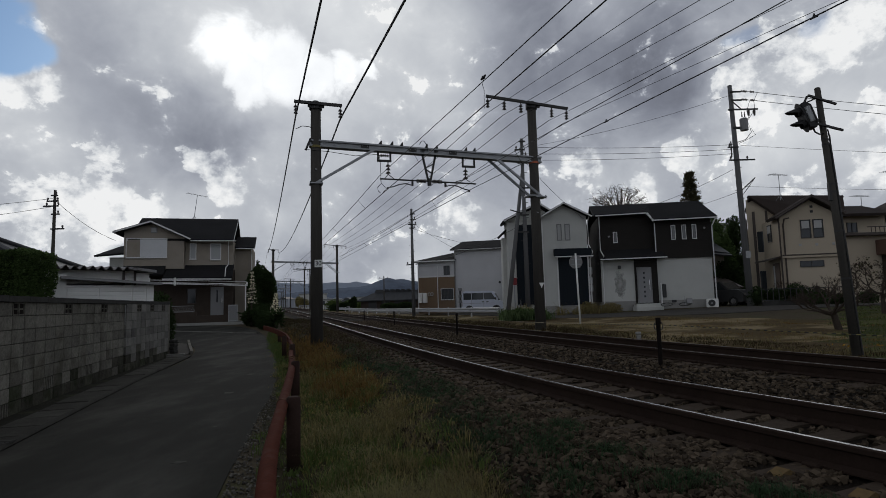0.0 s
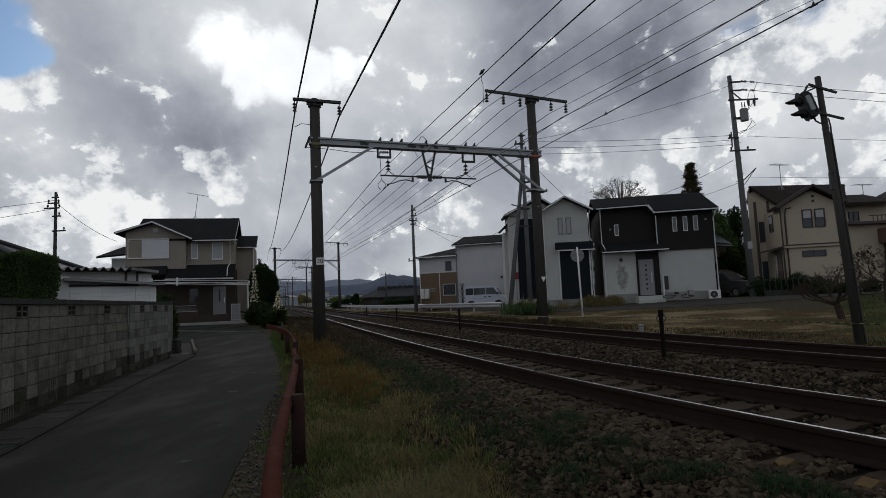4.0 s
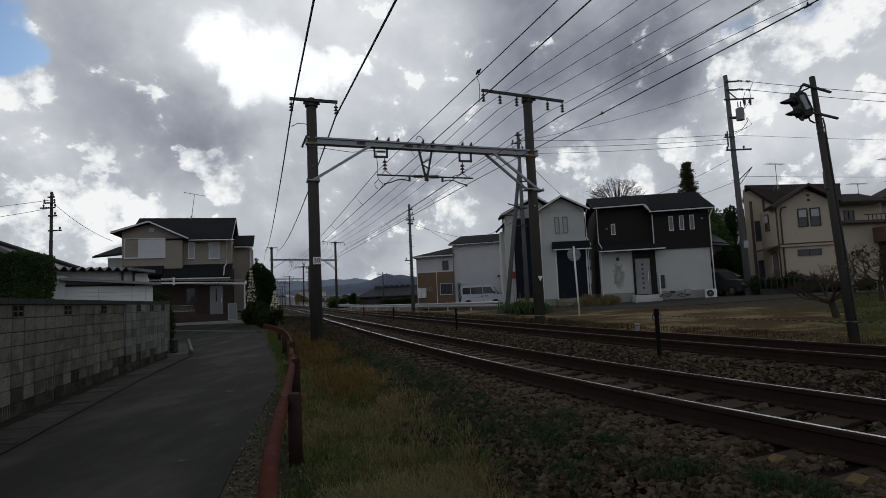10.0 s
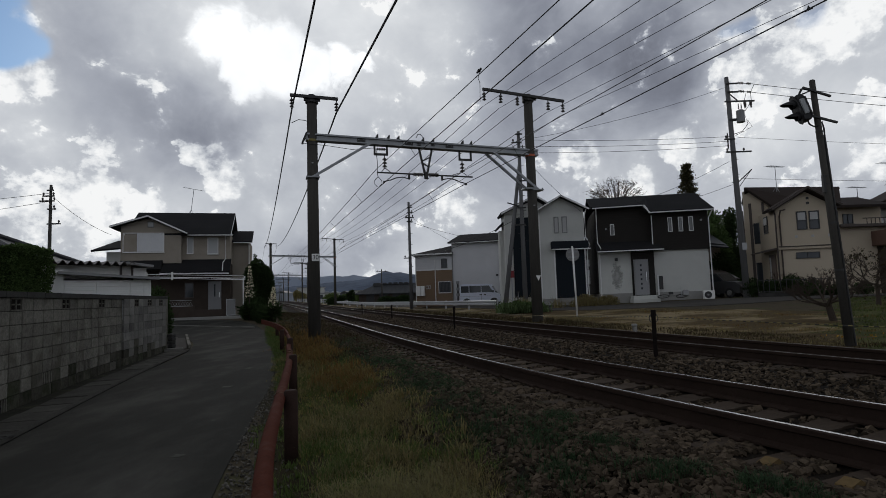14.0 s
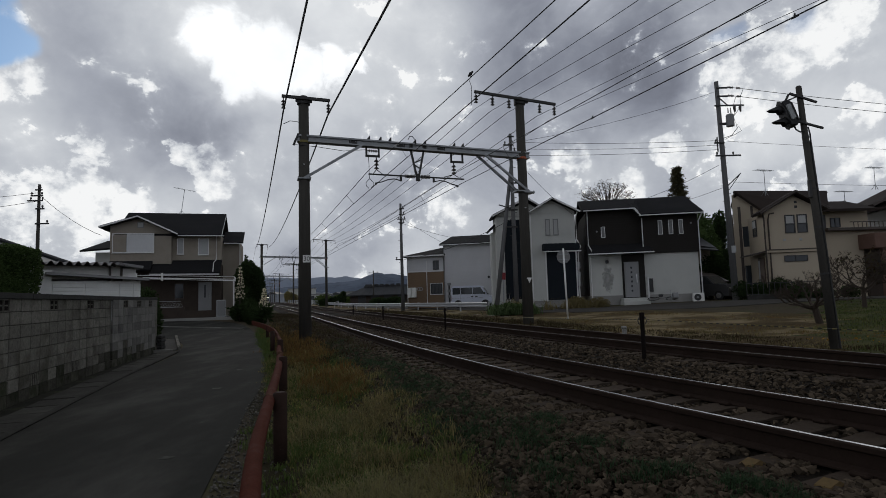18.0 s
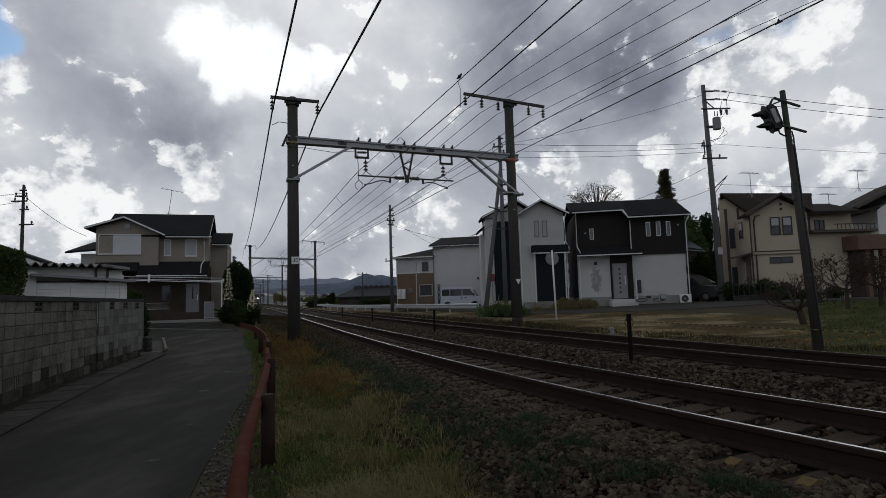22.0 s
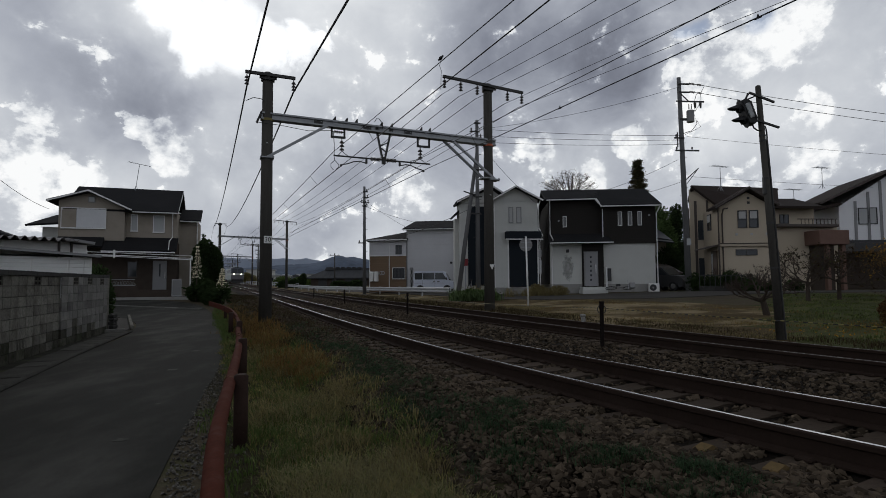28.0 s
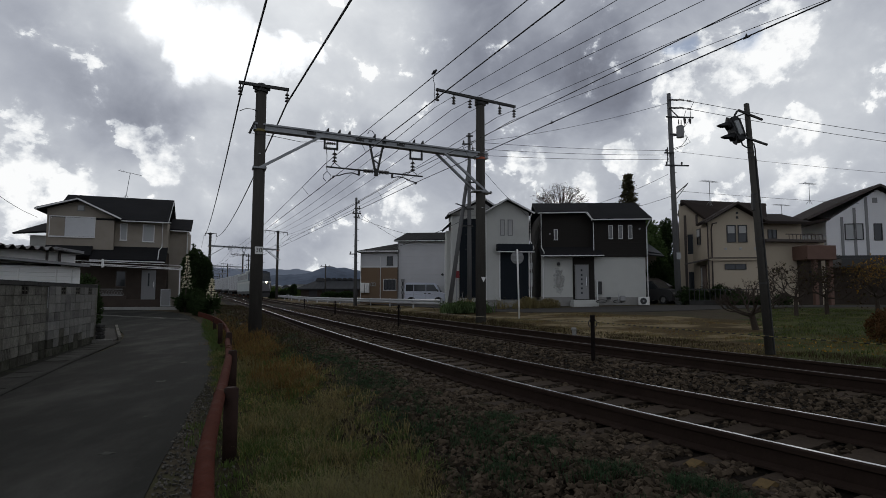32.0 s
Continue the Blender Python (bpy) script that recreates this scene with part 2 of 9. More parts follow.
def plain(name, base, rough=0.5, metal=0.0, emit=0.0):
    m = bpy.data.materials.new(name)
    m.use_nodes = True
    b = m.node_tree.nodes["Principled BSDF"]
    b.inputs["Base Color"].default_value = (*base, 1)
    b.inputs["Roughness"].default_value, b.inputs["Metallic"].default_value = rough, metal
    if emit:
        b.inputs["Emission Color"].default_value = (*base, 1)
        b.inputs["Emission Strength"].default_value = emit
    return m


def siding(name, base, pitch, axis="z", rough=0.6, var=0.12):
    """Boards or ribs as fine relief, one every pitch metres, with a thin dark joint."""
    m = surf(name, base, rough, var=var, scale=0.7, fine=12, bump=0)
    nt = m.node_tree
    w = nt.nodes.new("ShaderNodeTexWave")
    w.wave_type, w.wave_profile, w.bands_direction = "BANDS", "SAW", axis.upper()
    w.inputs["Scale"].default_value = 0.314 / pitch
    tc = nt.nodes.new("ShaderNodeTexCoord")
    nt.links.new(tc.outputs["Object"], w.inputs["Vector"])
    bp = nt.nodes.new("ShaderNodeBump")
    bp.inputs["Strength"].default_value, bp.inputs["Distance"].default_value = 0.6, 0.012
    nt.links.new(w.outputs["Fac"], bp.inputs["Height"])
    nt.links.new(bp.outputs[0], nt.nodes["Principled BSDF"].inputs["Normal"])
    return m


M = {
    "asphalt": surf("asphalt", (0.0295, 0.0296, 0.0258), 0.9, streak=(1.2, 0.5, 1.0), var=0.42, scale=0.8, fine=80, bump=0.5, tint=(0.052, 0.051, 0.045), tint_at=(0.48, 0.68), depth=0.006),
    "asphalt_scuff": surf("asphalt_scuff", (0.070, 0.069, 0.062), 0.9, var=0.4, scale=6, fine=60, bump=0.3),
    "hall_roof": surf("hall_roof", (0.055, 0.057, 0.06), 0.85, var=0.3, scale=0.6, fine=8, bump=0.2, streak=(3, 0.4, 1)),
    "asphalt_old": surf("asphalt_old", (0.066, 0.062, 0.056), 0.9, var=0.45, scale=0.4, fine=50, bump=0.3, depth=0.006),
    "earth": surf("earth", (0.075, 0.062, 0.042), 0.95, var=0.4, scale=0.8, fine=18, bump=0.7, tint=(0.05, 0.058, 0.022), depth=0.04),
    "verge": surf("verge", (0.042, 0.036, 0.019), 0.95, var=0.4, scale=1.6, fine=22, bump=0.8, tint=(0.030, 0.036, 0.013), depth=0.04),
    "meadow": surf("meadow", (0.085, 0.062, 0.030), 0.95, var=0.6, scale=0.38, fine=14, bump=0.8, tint=(0.20, 0.158, 0.092), tint_at=(0.50, 0.58), depth=0.04),
    "lawn": surf("lawn", (0.052, 0.058, 0.022), 0.95, var=0.35, scale=0.6, fine=14, bump=0.8, tint=(0.09, 0.085, 0.035), depth=0.04),
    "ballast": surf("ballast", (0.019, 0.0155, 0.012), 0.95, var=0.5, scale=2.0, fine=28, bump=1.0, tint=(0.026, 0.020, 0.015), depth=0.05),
    "stone": surf("stone", (0.065, 0.050, 0.035), 0.9, var=0.25, scale=3.0, fine=40, bump=0.4, island=0.7),
    "gravel": surf("gravel", (0.105, 0.098, 0.085), 0.9, var=0.2, scale=3.0, fine=40, bump=0.4, island=0.5),
    "sleeper": surf("sleeper", (0.066, 0.051, 0.039), 0.9, var=0.35, scale=4, fine=40, bump=0.4, rand=0.2, tint=(0.05, 0.038, 0.03)),
    "sleeper_mark": surf("sleeper_mark", (0.13, 0.090, 0.042), 0.85, var=0.3, scale=8, fine=50, bump=0.3),
    "rail_top": surf("rail_top", (0.62, 0.61, 0.60), 0.22, 0.9, var=0.1, scale=3, fine=60, bump=0.05),
    "rail_dull": surf("rail_dull", (0.12, 0.105, 0.095), 0.5, 0.6, var=0.2, scale=3, fine=60, bump=0.05),
    "rail_web": surf("rail_web", (0.034, 0.023, 0.018), 0.85, var=0.35, scale=3, fine=50, bump=0.3),
    "rust": surf("rust", (0.10, 0.052, 0.034), 0.85, var=0.4, scale=5, fine=40, bump=0.4),
    "pipe_red": surf("pipe_red", (0.072, 0.018, 0.010), 0.9, var=0.45, scale=6, fine=50, bump=0.2, tint=(0.07, 0.03, 0.022)),
    "post_rust": surf("post_rust", (0.036, 0.022, 0.018), 0.8, var=0.4, scale=6, fine=50, bump=0.35),
    # darker copy of the block colour, for the bottom rows
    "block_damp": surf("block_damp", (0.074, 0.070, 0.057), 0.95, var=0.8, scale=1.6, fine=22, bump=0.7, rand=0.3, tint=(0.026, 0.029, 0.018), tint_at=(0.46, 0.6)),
    "block": surf("block", (0.178, 0.170, 0.146), 0.92, var=0.85, scale=1.2, fine=22, bump=0.7, rand=0.22, tint=(0.066, 0.063, 0.051), tint_at=(0.45, 0.62)),
    "block_new": surf("block_new", (0.172, 0.167, 0.152), 0.9, var=0.5, scale=1.4, fine=25, bump=0.5, rand=0.25, tint=(0.09, 0.088, 0.083)),
    "mortar": surf("mortar", (0.048, 0.046, 0.041), 0.95, var=0.3, scale=3, fine=40, bump=0.5),
    "coping": surf("coping", (0.05, 0.049, 0.046), 0.92, var=0.4, scale=2.5, fine=35, bump=0.5),
    "channel": surf("channel", (0.018, 0.018, 0.014), 0.95, var=0.6, scale=2.0, fine=25, bump=0.6, tint=(0.028, 0.032, 0.016)),
    "cover": surf("cover", (0.046, 0.045, 0.040), 0.92, var=0.5, scale=2.5, fine=25, bump=0.5, rand=0.3),
    "concrete": surf("concrete", (0.27, 0.265, 0.25), 0.88, var=0.25, scale=1.6, fine=30, bump=0.3),
    "mast": surf("mast", (0.068, 0.064, 0.057), 0.85, var=0.3, scale=2.5, fine=30, bump=0.25, streak=(4, 4, 0.5)),
    "pole_grey": surf("pole_grey", (0.135, 0.135, 0.135), 0.85, var=0.2, scale=2.0, fine=30, bump=0.2, streak=(4, 4, 0.5)),
    "galv": surf("galv", (0.30, 0.31, 0.32), 0.5, 0.55, var=0.2, scale=3, fine=40, bump=0.1),
    "iron": surf("iron", (0.045, 0.044, 0.043), 0.6, 0.3, var=0.25, scale=4, fine=40, bump=0.1),
    "stake": surf("stake", (0.014, 0.011, 0.010), 0.95, var=0.3, scale=5, fine=40, bump=0.3),
    "black": plain("black", (0.012, 0.012, 0.013), 0.6),
    "wire": plain("wire", (0.02, 0.02, 0.021), 0.6),
    "porcelain": plain("porcelain", (0.035, 0.026, 0.022), 0.3),
    "band_orange": plain("band_orange", (0.45, 0.10, 0.04), 0.6),
    "white_paint": surf("white_paint", (0.80, 0.80, 0.77), 0.55, var=0.08, scale=1.5, fine=30, bump=0.1),
    "white_rail": surf("white_rail", (0.38, 0.39, 0.40), 0.5, var=0.12, scale=1.2, fine=20, bump=0.1),
    "stucco_tan": surf("stucco_tan", (0.31, 0.275, 0.23), 0.9, var=0.14, scale=0.5, fine=45, bump=0.35, tint=(0.24, 0.21, 0.17)),
    "stucco_beige": surf("stucco_beige", (0.46, 0.395, 0.305), 0.9, var=0.1, scale=0.4, fine=45, bump=0.3),
    "stucco_bright": surf("stucco_bright", (0.76, 0.76, 0.77), 0.85, var=0.08, scale=0.5, fine=40, bump=0.25),
    "stucco_white": surf("stucco_white", (0.52, 0.525, 0.495), 0.85, var=0.12, scale=0.5, fine=40, bump=0.25, tint=(0.44, 0.445, 0.42)),
    "siding_grey": siding("siding_grey", (0.55, 0.55, 0.56), 0.30),
    "siding_white": siding("siding_white", (0.80, 0.79, 0.75), 0.30),
    "siding_dark": siding("siding_dark", (0.030, 0.0275, 0.025), 0.15, rough=0.75),
    "siding_brown": siding("siding_brown", (0.175, 0.112, 0.062), 0.20),
    "siding_blue": siding("siding_blue", (0.018, 0.022, 0.027), 0.25, axis="x", rough=0.75),
    "roof_dark": siding("roof_dark", (0.021, 0.021, 0.022), 0.25, axis="y", rough=0.75, var=0.25),
    "roof_brown": siding("roof_brown", (0.045, 0.036, 0.032), 0.25, axis="y", rough=0.75, var=0.25),
    "tile_dark": surf("tile_dark", (0.03, 0.031, 0.034), 0.5, var=0.25, scale=3, fine=20, bump=0.2, rand=0.15),
    "trim_white": plain("trim_white", (0.68, 0.68, 0.67), 0.5),
    "trim_grey": plain("trim_grey", (0.22, 0.22, 0.22), 0.5),
    "trim_brown": plain("trim_brown", (0.05, 0.036, 0.028), 0.5),
    "trim_dark": plain("trim_dark", (0.03, 0.03, 0.031), 0.5),
    "glass": plain("glass", (0.035, 0.04, 0.045), 0.06),
    "frosted": plain("frosted", (0.36, 0.37, 0.37), 0.3),
    "pane_dim": plain("pane_dim", (0.15, 0.155, 0.155), 0.15),
    "curtain": plain("curtain", (0.42, 0.42, 0.41), 0.8),
    "shutter": siding("shutter", (0.62, 0.63, 0.64), 0.08),
    "door_grey": surf("door_grey", (0.24, 0.24, 0.245), 0.5, var=0.1, scale=2, fine=30, bump=0.1),
    "door_brown": surf("door_brown", (0.10, 0.065, 0.045), 0.6, var=0.2, scale=2, fine=30, bump=0.1),
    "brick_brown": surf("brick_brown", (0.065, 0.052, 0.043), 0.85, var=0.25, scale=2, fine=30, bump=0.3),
    "wood_brown": surf("wood_brown", (0.16, 0.10, 0.08), 0.7, var=0.2, scale=2, fine=30, bump=0.2),
    "bark": surf("bark", (0.065, 0.052, 0.042), 0.95, var=0.35, scale=4, fine=30, bump=0.7),
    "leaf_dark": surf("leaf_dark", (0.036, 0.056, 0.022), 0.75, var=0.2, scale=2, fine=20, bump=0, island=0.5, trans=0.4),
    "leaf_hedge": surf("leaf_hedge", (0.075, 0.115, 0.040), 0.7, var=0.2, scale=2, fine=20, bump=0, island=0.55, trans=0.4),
    "leaf_weed": surf("leaf_weed", (0.042, 0.072, 0.036), 0.75, var=0.2, scale=2, fine=20, bump=0, island=0.4, trans=0.4),
    "leaf_conifer": surf("leaf_conifer", (0.075, 0.068, 0.034), 0.8, var=0.2, scale=2, fine=20, bump=0, island=0.55, trans=0.3),
    "leaf_russet": surf("leaf_russet", (0.095, 0.05, 0.022), 0.75, var=0.2, scale=2, fine=20, bump=0, island=0.5, trans=0.3),
    "leaf_light": surf("leaf_light", (0.095, 0.135, 0.06), 0.75, var=0.2, scale=2, fine=20, bump=0, island=0.5, trans=0.4),
    "leaf_orange": surf("leaf_orange", (0.34, 0.19, 0.03), 0.75, var=0.2, scale=2, fine=20, bump=0, island=0.4, trans=0.4),
    "grass_mix": surf("grass_mix", (0.125, 0.14, 0.04), 0.8, var=0.15, scale=0.8, fine=10, bump=0, island=0.35, tint=(0.33, 0.255, 0.10), tint_at=(-0.35, 0.95), trans=0.4),
    "grass_straw": surf("grass_straw", (0.24, 0.195, 0.095), 0.8, var=0.15, scale=1, fine=10, bump=0, island=0.4, tint=(0.14, 0.12, 0.05), tint_at=(-0.5, 1.0), trans=0.4),
    "grass_pale": surf("grass_pale", (0.30, 0.27, 0.145), 0.8, var=0.15, scale=1, fine=10, bump=0, island=0.45, tint=(0.20, 0.19, 0.07), tint_at=(-0.4, 1.0), trans=0.4),
    "grass_rust": surf("grass_rust", (0.195, 0.116, 0.042), 0.8, var=0.15, scale=1, fine=10, bump=0, island=0.4, tint=(0.12, 0.10, 0.03), tint_at=(-0.6, 1.0), trans=0.4),
    "grass_lawn": surf("grass_lawn", (0.088, 0.112, 0.036), 0.8, var=0.4, scale=1, fine=10, bump=0, island=0.6, tint=(0.12, 0.10, 0.045), trans=0.4),
    "grass_green": surf("grass_green", (0.095, 0.135, 0.04), 0.8, var=0.15, scale=1, fine=10, bump=0, island=0.4, trans=0.4),
    "flower": surf("flower", (0.72, 0.68, 0.50), 0.7, var=0.1, scale=5, fine=30, bump=0, island=0.25, trans=0.4),
    "van_white": plain("van_white", (0.60, 0.63, 0.72), 0.3),
    "rubber": plain("rubber", (0.015, 0.015, 0.015), 0.8),
    "chrome": plain("chrome", (0.6, 0.6, 0.6), 0.2, 0.9),
    "red": plain("red", (0.20, 0.016, 0.02), 0.5),
    "yellow": plain("yellow", (0.20, 0.165, 0.05), 0.7),
    # distance haze is put into the blue of both hill colours
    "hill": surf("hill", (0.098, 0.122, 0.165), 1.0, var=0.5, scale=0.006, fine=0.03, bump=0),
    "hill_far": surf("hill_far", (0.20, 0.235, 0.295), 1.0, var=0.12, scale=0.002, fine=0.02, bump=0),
    "town": surf("town", (0.28, 0.30, 0.33), 0.9, var=0.3, scale=0.05, fine=0.5, bump=0, rand=0.5),
    "loco_blue": surf("loco_blue", (0.022, 0.028, 0.042), 0.5, var=0.15, scale=1, fine=10, bump=0.05),
    "loco_grey": surf("loco_grey", (0.36, 0.40, 0.38), 0.5, var=0.15, scale=1, fine=10, bump=0.05),
    "loco_band": surf("loco_band", (0.46, 0.47, 0.43), 0.5, var=0.15, scale=1, fine=10, bump=0.05),
    "container": siding("container", (0.48, 0.49, 0.50), 0.3, axis="y"),
    "loco_face": surf("loco_face", (0.12, 0.115, 0.12), 0.5, var=0.2, scale=1, fine=10, bump=0.05),
    "weed_brown": surf("weed_brown", (0.062, 0.044, 0.026), 0.85, var=0.2, scale=1, fine=10, bump=0, island=0.5, tint=(0.05, 0.055, 0.022), tint_at=(-0.6, 1.0), trans=0.3),
    "grass_olive": surf("grass_olive", (0.205, 0.19, 0.085), 0.8, var=0.15, scale=1, fine=10, bump=0, island=0.45, tint=(0.24, 0.19, 0.08), tint_at=(-0.3, 1.0), trans=0.4),
    "lamp_on": plain("lamp_on", (1.0, 0.86, 0.62), 0.4, emit=14.0),
}

# ---------- mesh helpers ----------
rnd = random.Random(7)


def mesh_of(name, bm, mats):
    me = bpy.data.meshes.new(name)
    bm.to_mesh(me)
    bm.free()
    for m in (mats if isinstance(mats, (list, tuple)) else [mats]):
        me.materials.append(M[m] if isinstance(m, str) else m)
    return me


def part(name, bm, mat, parent=None, label="", smooth=False):
    me = mesh_of(name, bm, mat)
    if smooth:
        me.polygons.foreach_set("use_smooth", [True] * len(me.polygons))
    ob = new(name, me)
    ob.parent = parent
    if label:
        tagged(ob, label)
    return ob


def share(name, me, parent, m):
    ob = new(name, me)
    ob.parent = parent
    ob.matrix_basis = m
    return ob


def thing(name, m, label, category, group="", kind=""):
    ob = new(name)
    ob.empty_display_size = 0.2
    ob.matrix_basis = m
    return tagged(ob, label, category, group, kind)


def raw(name, verts, faces, mat, parent=None):
    me = bpy.data.meshes.new(name)
    me.from_pydata(verts, [], faces)
    for m in (mat if isinstance(mat, (list, tuple)) else [mat]):
        me.materials.append(M[m])
    me.update()
    ob = new(name, me)
    ob.parent = parent
    return ob


def B():
    return bmesh.new()


def box(bm, x0, x1, y0, y1, z0, z1, bev=0.0, m=None):
    r = bmesh.ops.create_cube(bm, size=1.0)
    vs = r["verts"]
    t = Matrix.Translation(((x0 + x1) / 2, (y0 + y1) / 2, (z0 + z1) / 2)) @ Matrix.Diagonal((x1 - x0, y1 - y0, z1 - z0, 1))
    bmesh.ops.transform(bm, matrix=(m @ t) if m else t, verts=vs)
    if bev:
        es = {e for v in vs for e in v.link_edges}
        bmesh.ops.bevel(bm, geom=list(es), offset=bev, segments=1, affect="EDGES")
    return bm


def bx(x0, x1, y0, y1, z0, z1, bev=0.0, m=None):
    return box(B(), x0, x1, y0, y1, z0, z1, bev, m)


def rod(bm, a, b, r0, r1=None, n=10):
    """A round bar from a to b."""
    a, b = Vector(a), Vector(b)
    d = b - a
    m = Matrix.Translation((a + b) / 2) @ d.to_track_quat("Z", "Y").to_matrix().to_4x4()
    bmesh.ops.create_cone(bm, cap_ends=True, segments=n, radius1=r0, radius2=r0 if r1 is None else r1, depth=d.length, matrix=m)
    return bm


def bar(bm, a, b, w, h):
    """A square bar from a to b, w wide and h high."""
    a, b = Vector(a), Vector(b)
    d = b - a
    side = d.cross(Vector((0, 0, 1)))
    side = side.normalized() if side.length > 1e-6 else Vector((1, 0, 0))
    upw = side.cross(d).normalized()
    vs = [bm.verts.new(p + side * sx * w / 2 + upw * sz * h / 2) for p in (a, b) for sx, sz in ((-1, -1), (1, -1), (1, 1), (-1, 1))]
    for f in ((3, 2, 1, 0), (4, 5, 6, 7), (0, 1, 5, 4), (1, 2, 6, 5), (2, 3, 7, 6), (3, 0, 4, 7)):
        bm.faces.new([vs[i] for i in f])
    return bm


def prism(bm, pts, a, b, m=None):
    """A flat outline pts of (u, w), pushed out along y from a to b: x = u, z = w."""
    lo = [bm.verts.new((u, a, w)) for u, w in pts]
    hi = [bm.verts.new((u, b, w)) for u, w in pts]
    k = len(pts)
    fs = [bm.faces.new(lo), bm.faces.new(hi[::-1])]
    for i in range(k):
        fs.append(bm.faces.new((lo[i], hi[i], hi[(i + 1) % k], lo[(i + 1) % k])))
    bmesh.ops.recalc_face_normals(bm, faces=fs)
    if m:
        bmesh.ops.transform(bm, matrix=m, verts=lo + hi)
    return bm


def slab(bm, corners, t):
    """A sheet of thickness t under the four corners given."""
    c = [Vector(p) for p in corners]
    nrm = (c[1] - c[0]).cross(c[3] - c[0]).normalized()
    if nrm.z < 0:
        nrm = -nrm
    up = [bm.verts.new(p) for p in c]
    dn = [bm.verts.new(p - nrm * t) for p in c]
    k = len(c)
    fs = [bm.faces.new(up), bm.faces.new(dn[::-1])]
    for i in range(k):
        fs.append(bm.faces.new((up[i], dn[i], dn[(i + 1) % k], up[(i + 1) % k])))
    bmesh.ops.recalc_face_normals(bm, faces=fs)
    return bm


def tube(bm, pts, r, n=8):
    """A round tube through the points."""
    pts = [Vector(p) for p in pts]
    rings = []
    for i, p in enumerate(pts):
        d = (pts[min(i + 1, len(pts) - 1)] - pts[max(i - 1, 0)]).normalized()
        q = d.to_track_quat("Z", "Y")
        rings.append([bm.verts.new(p + q @ Vector((r * math.cos(a), r * math.sin(a), 0))) for a in (2 * math.pi * k / n for k in range(n))])
    for a, b in zip(rings, rings[1:]):
        for k in range(n):
            bm.faces.new((a[k], a[(k + 1) % n], b[(k + 1) % n], b[k]))
    bm.faces.new(rings[0][::-1])
    bm.faces.new(rings[-1])
    return bm


def sag(a, b, drop, k=14):
    a, b = Vector(a), Vector(b)
    return [a.lerp(b, i / k) - Vector((0, 0, 4 * drop * (i / k) * (1 - i / k))) for i in range(k + 1)]


# ---------- the line of the railway ----------
TH = radians(16.03)
C, SN = math.cos(TH), math.sin(TH)
RAIL_Z = 0.574
N1, GAUGE, SPACING = 2.415, 1.067, 3.505


def shift(s):
    """How far the line lies to the right of its straight middle stretch."""
    if s > 1:
        v = 1.168 * math.exp(-s / 4.26)
    else:
        v = 0.9237 * (1 - (s - 1) / 4.26)
    if s > 51:
        v -= 0.00089 * (min(s, 80) - 51) ** 2 + 0.0516 * max(s - 80, 0) - 0.04 * max(min(s, 320) - 185, 0)
    return v


def climb(s):
    """The far end of the line climbs gently."""
    return min(0.0093 * (s - 60) * step(s, 50, 75), 0.9) if s > 50 else 0.0


def at(s, l, z=0.0):
    """World place from metres along the line, metres to its right, and height."""
    l = l + shift(s)
    return Vector((C * l - SN * s, SN * l + C * s, z + climb(s)))


def flat(s, l, z=0.0):
    """The same without the bends."""
    return Vector((C * l - SN * s, SN * l + C * s, z))


def sl(x, y):
    s = -SN * x + C * y
    return s, C * x + SN * y - shift(s)


def step(v, a, b):
    t = min(max((v - a) / (b - a), 0), 1)
    return t * t * (3 - 2 * t)


def ground_sl(s, l):
    road = 0.5 * step(s, 20, 42)
    z = road
    z += (0.08 - 0.08 * step(s, 20, 42)) * step(l, -0.45, 0.4)
    bed = 0.40
    z = z + (bed - z) * step(l, 0.35, 1.75)
    z += max(climb(min(s, 400)), 0.0) * step(l, -6, -1) * (1 - step(l, 8.5, 14))
    z += 0.05 * step(l, 7.4, 8.6) + 0.16 * step(l, 9, 17) + 0.18 * step(l, 17, 25)
    return z


def ground_z(x, y):
    return ground_sl(*sl(x, y))


def on(x, y, dz=0.0):
    return Vector((x, y, ground_z(x, y) + dz))


def on_lawn(x, y):
    """The green garden lawn, against the dry field beside it."""
    return x > 0.70 * y + 0.5 * noise.noise((x * 0.5, y * 0.5, 7.0))


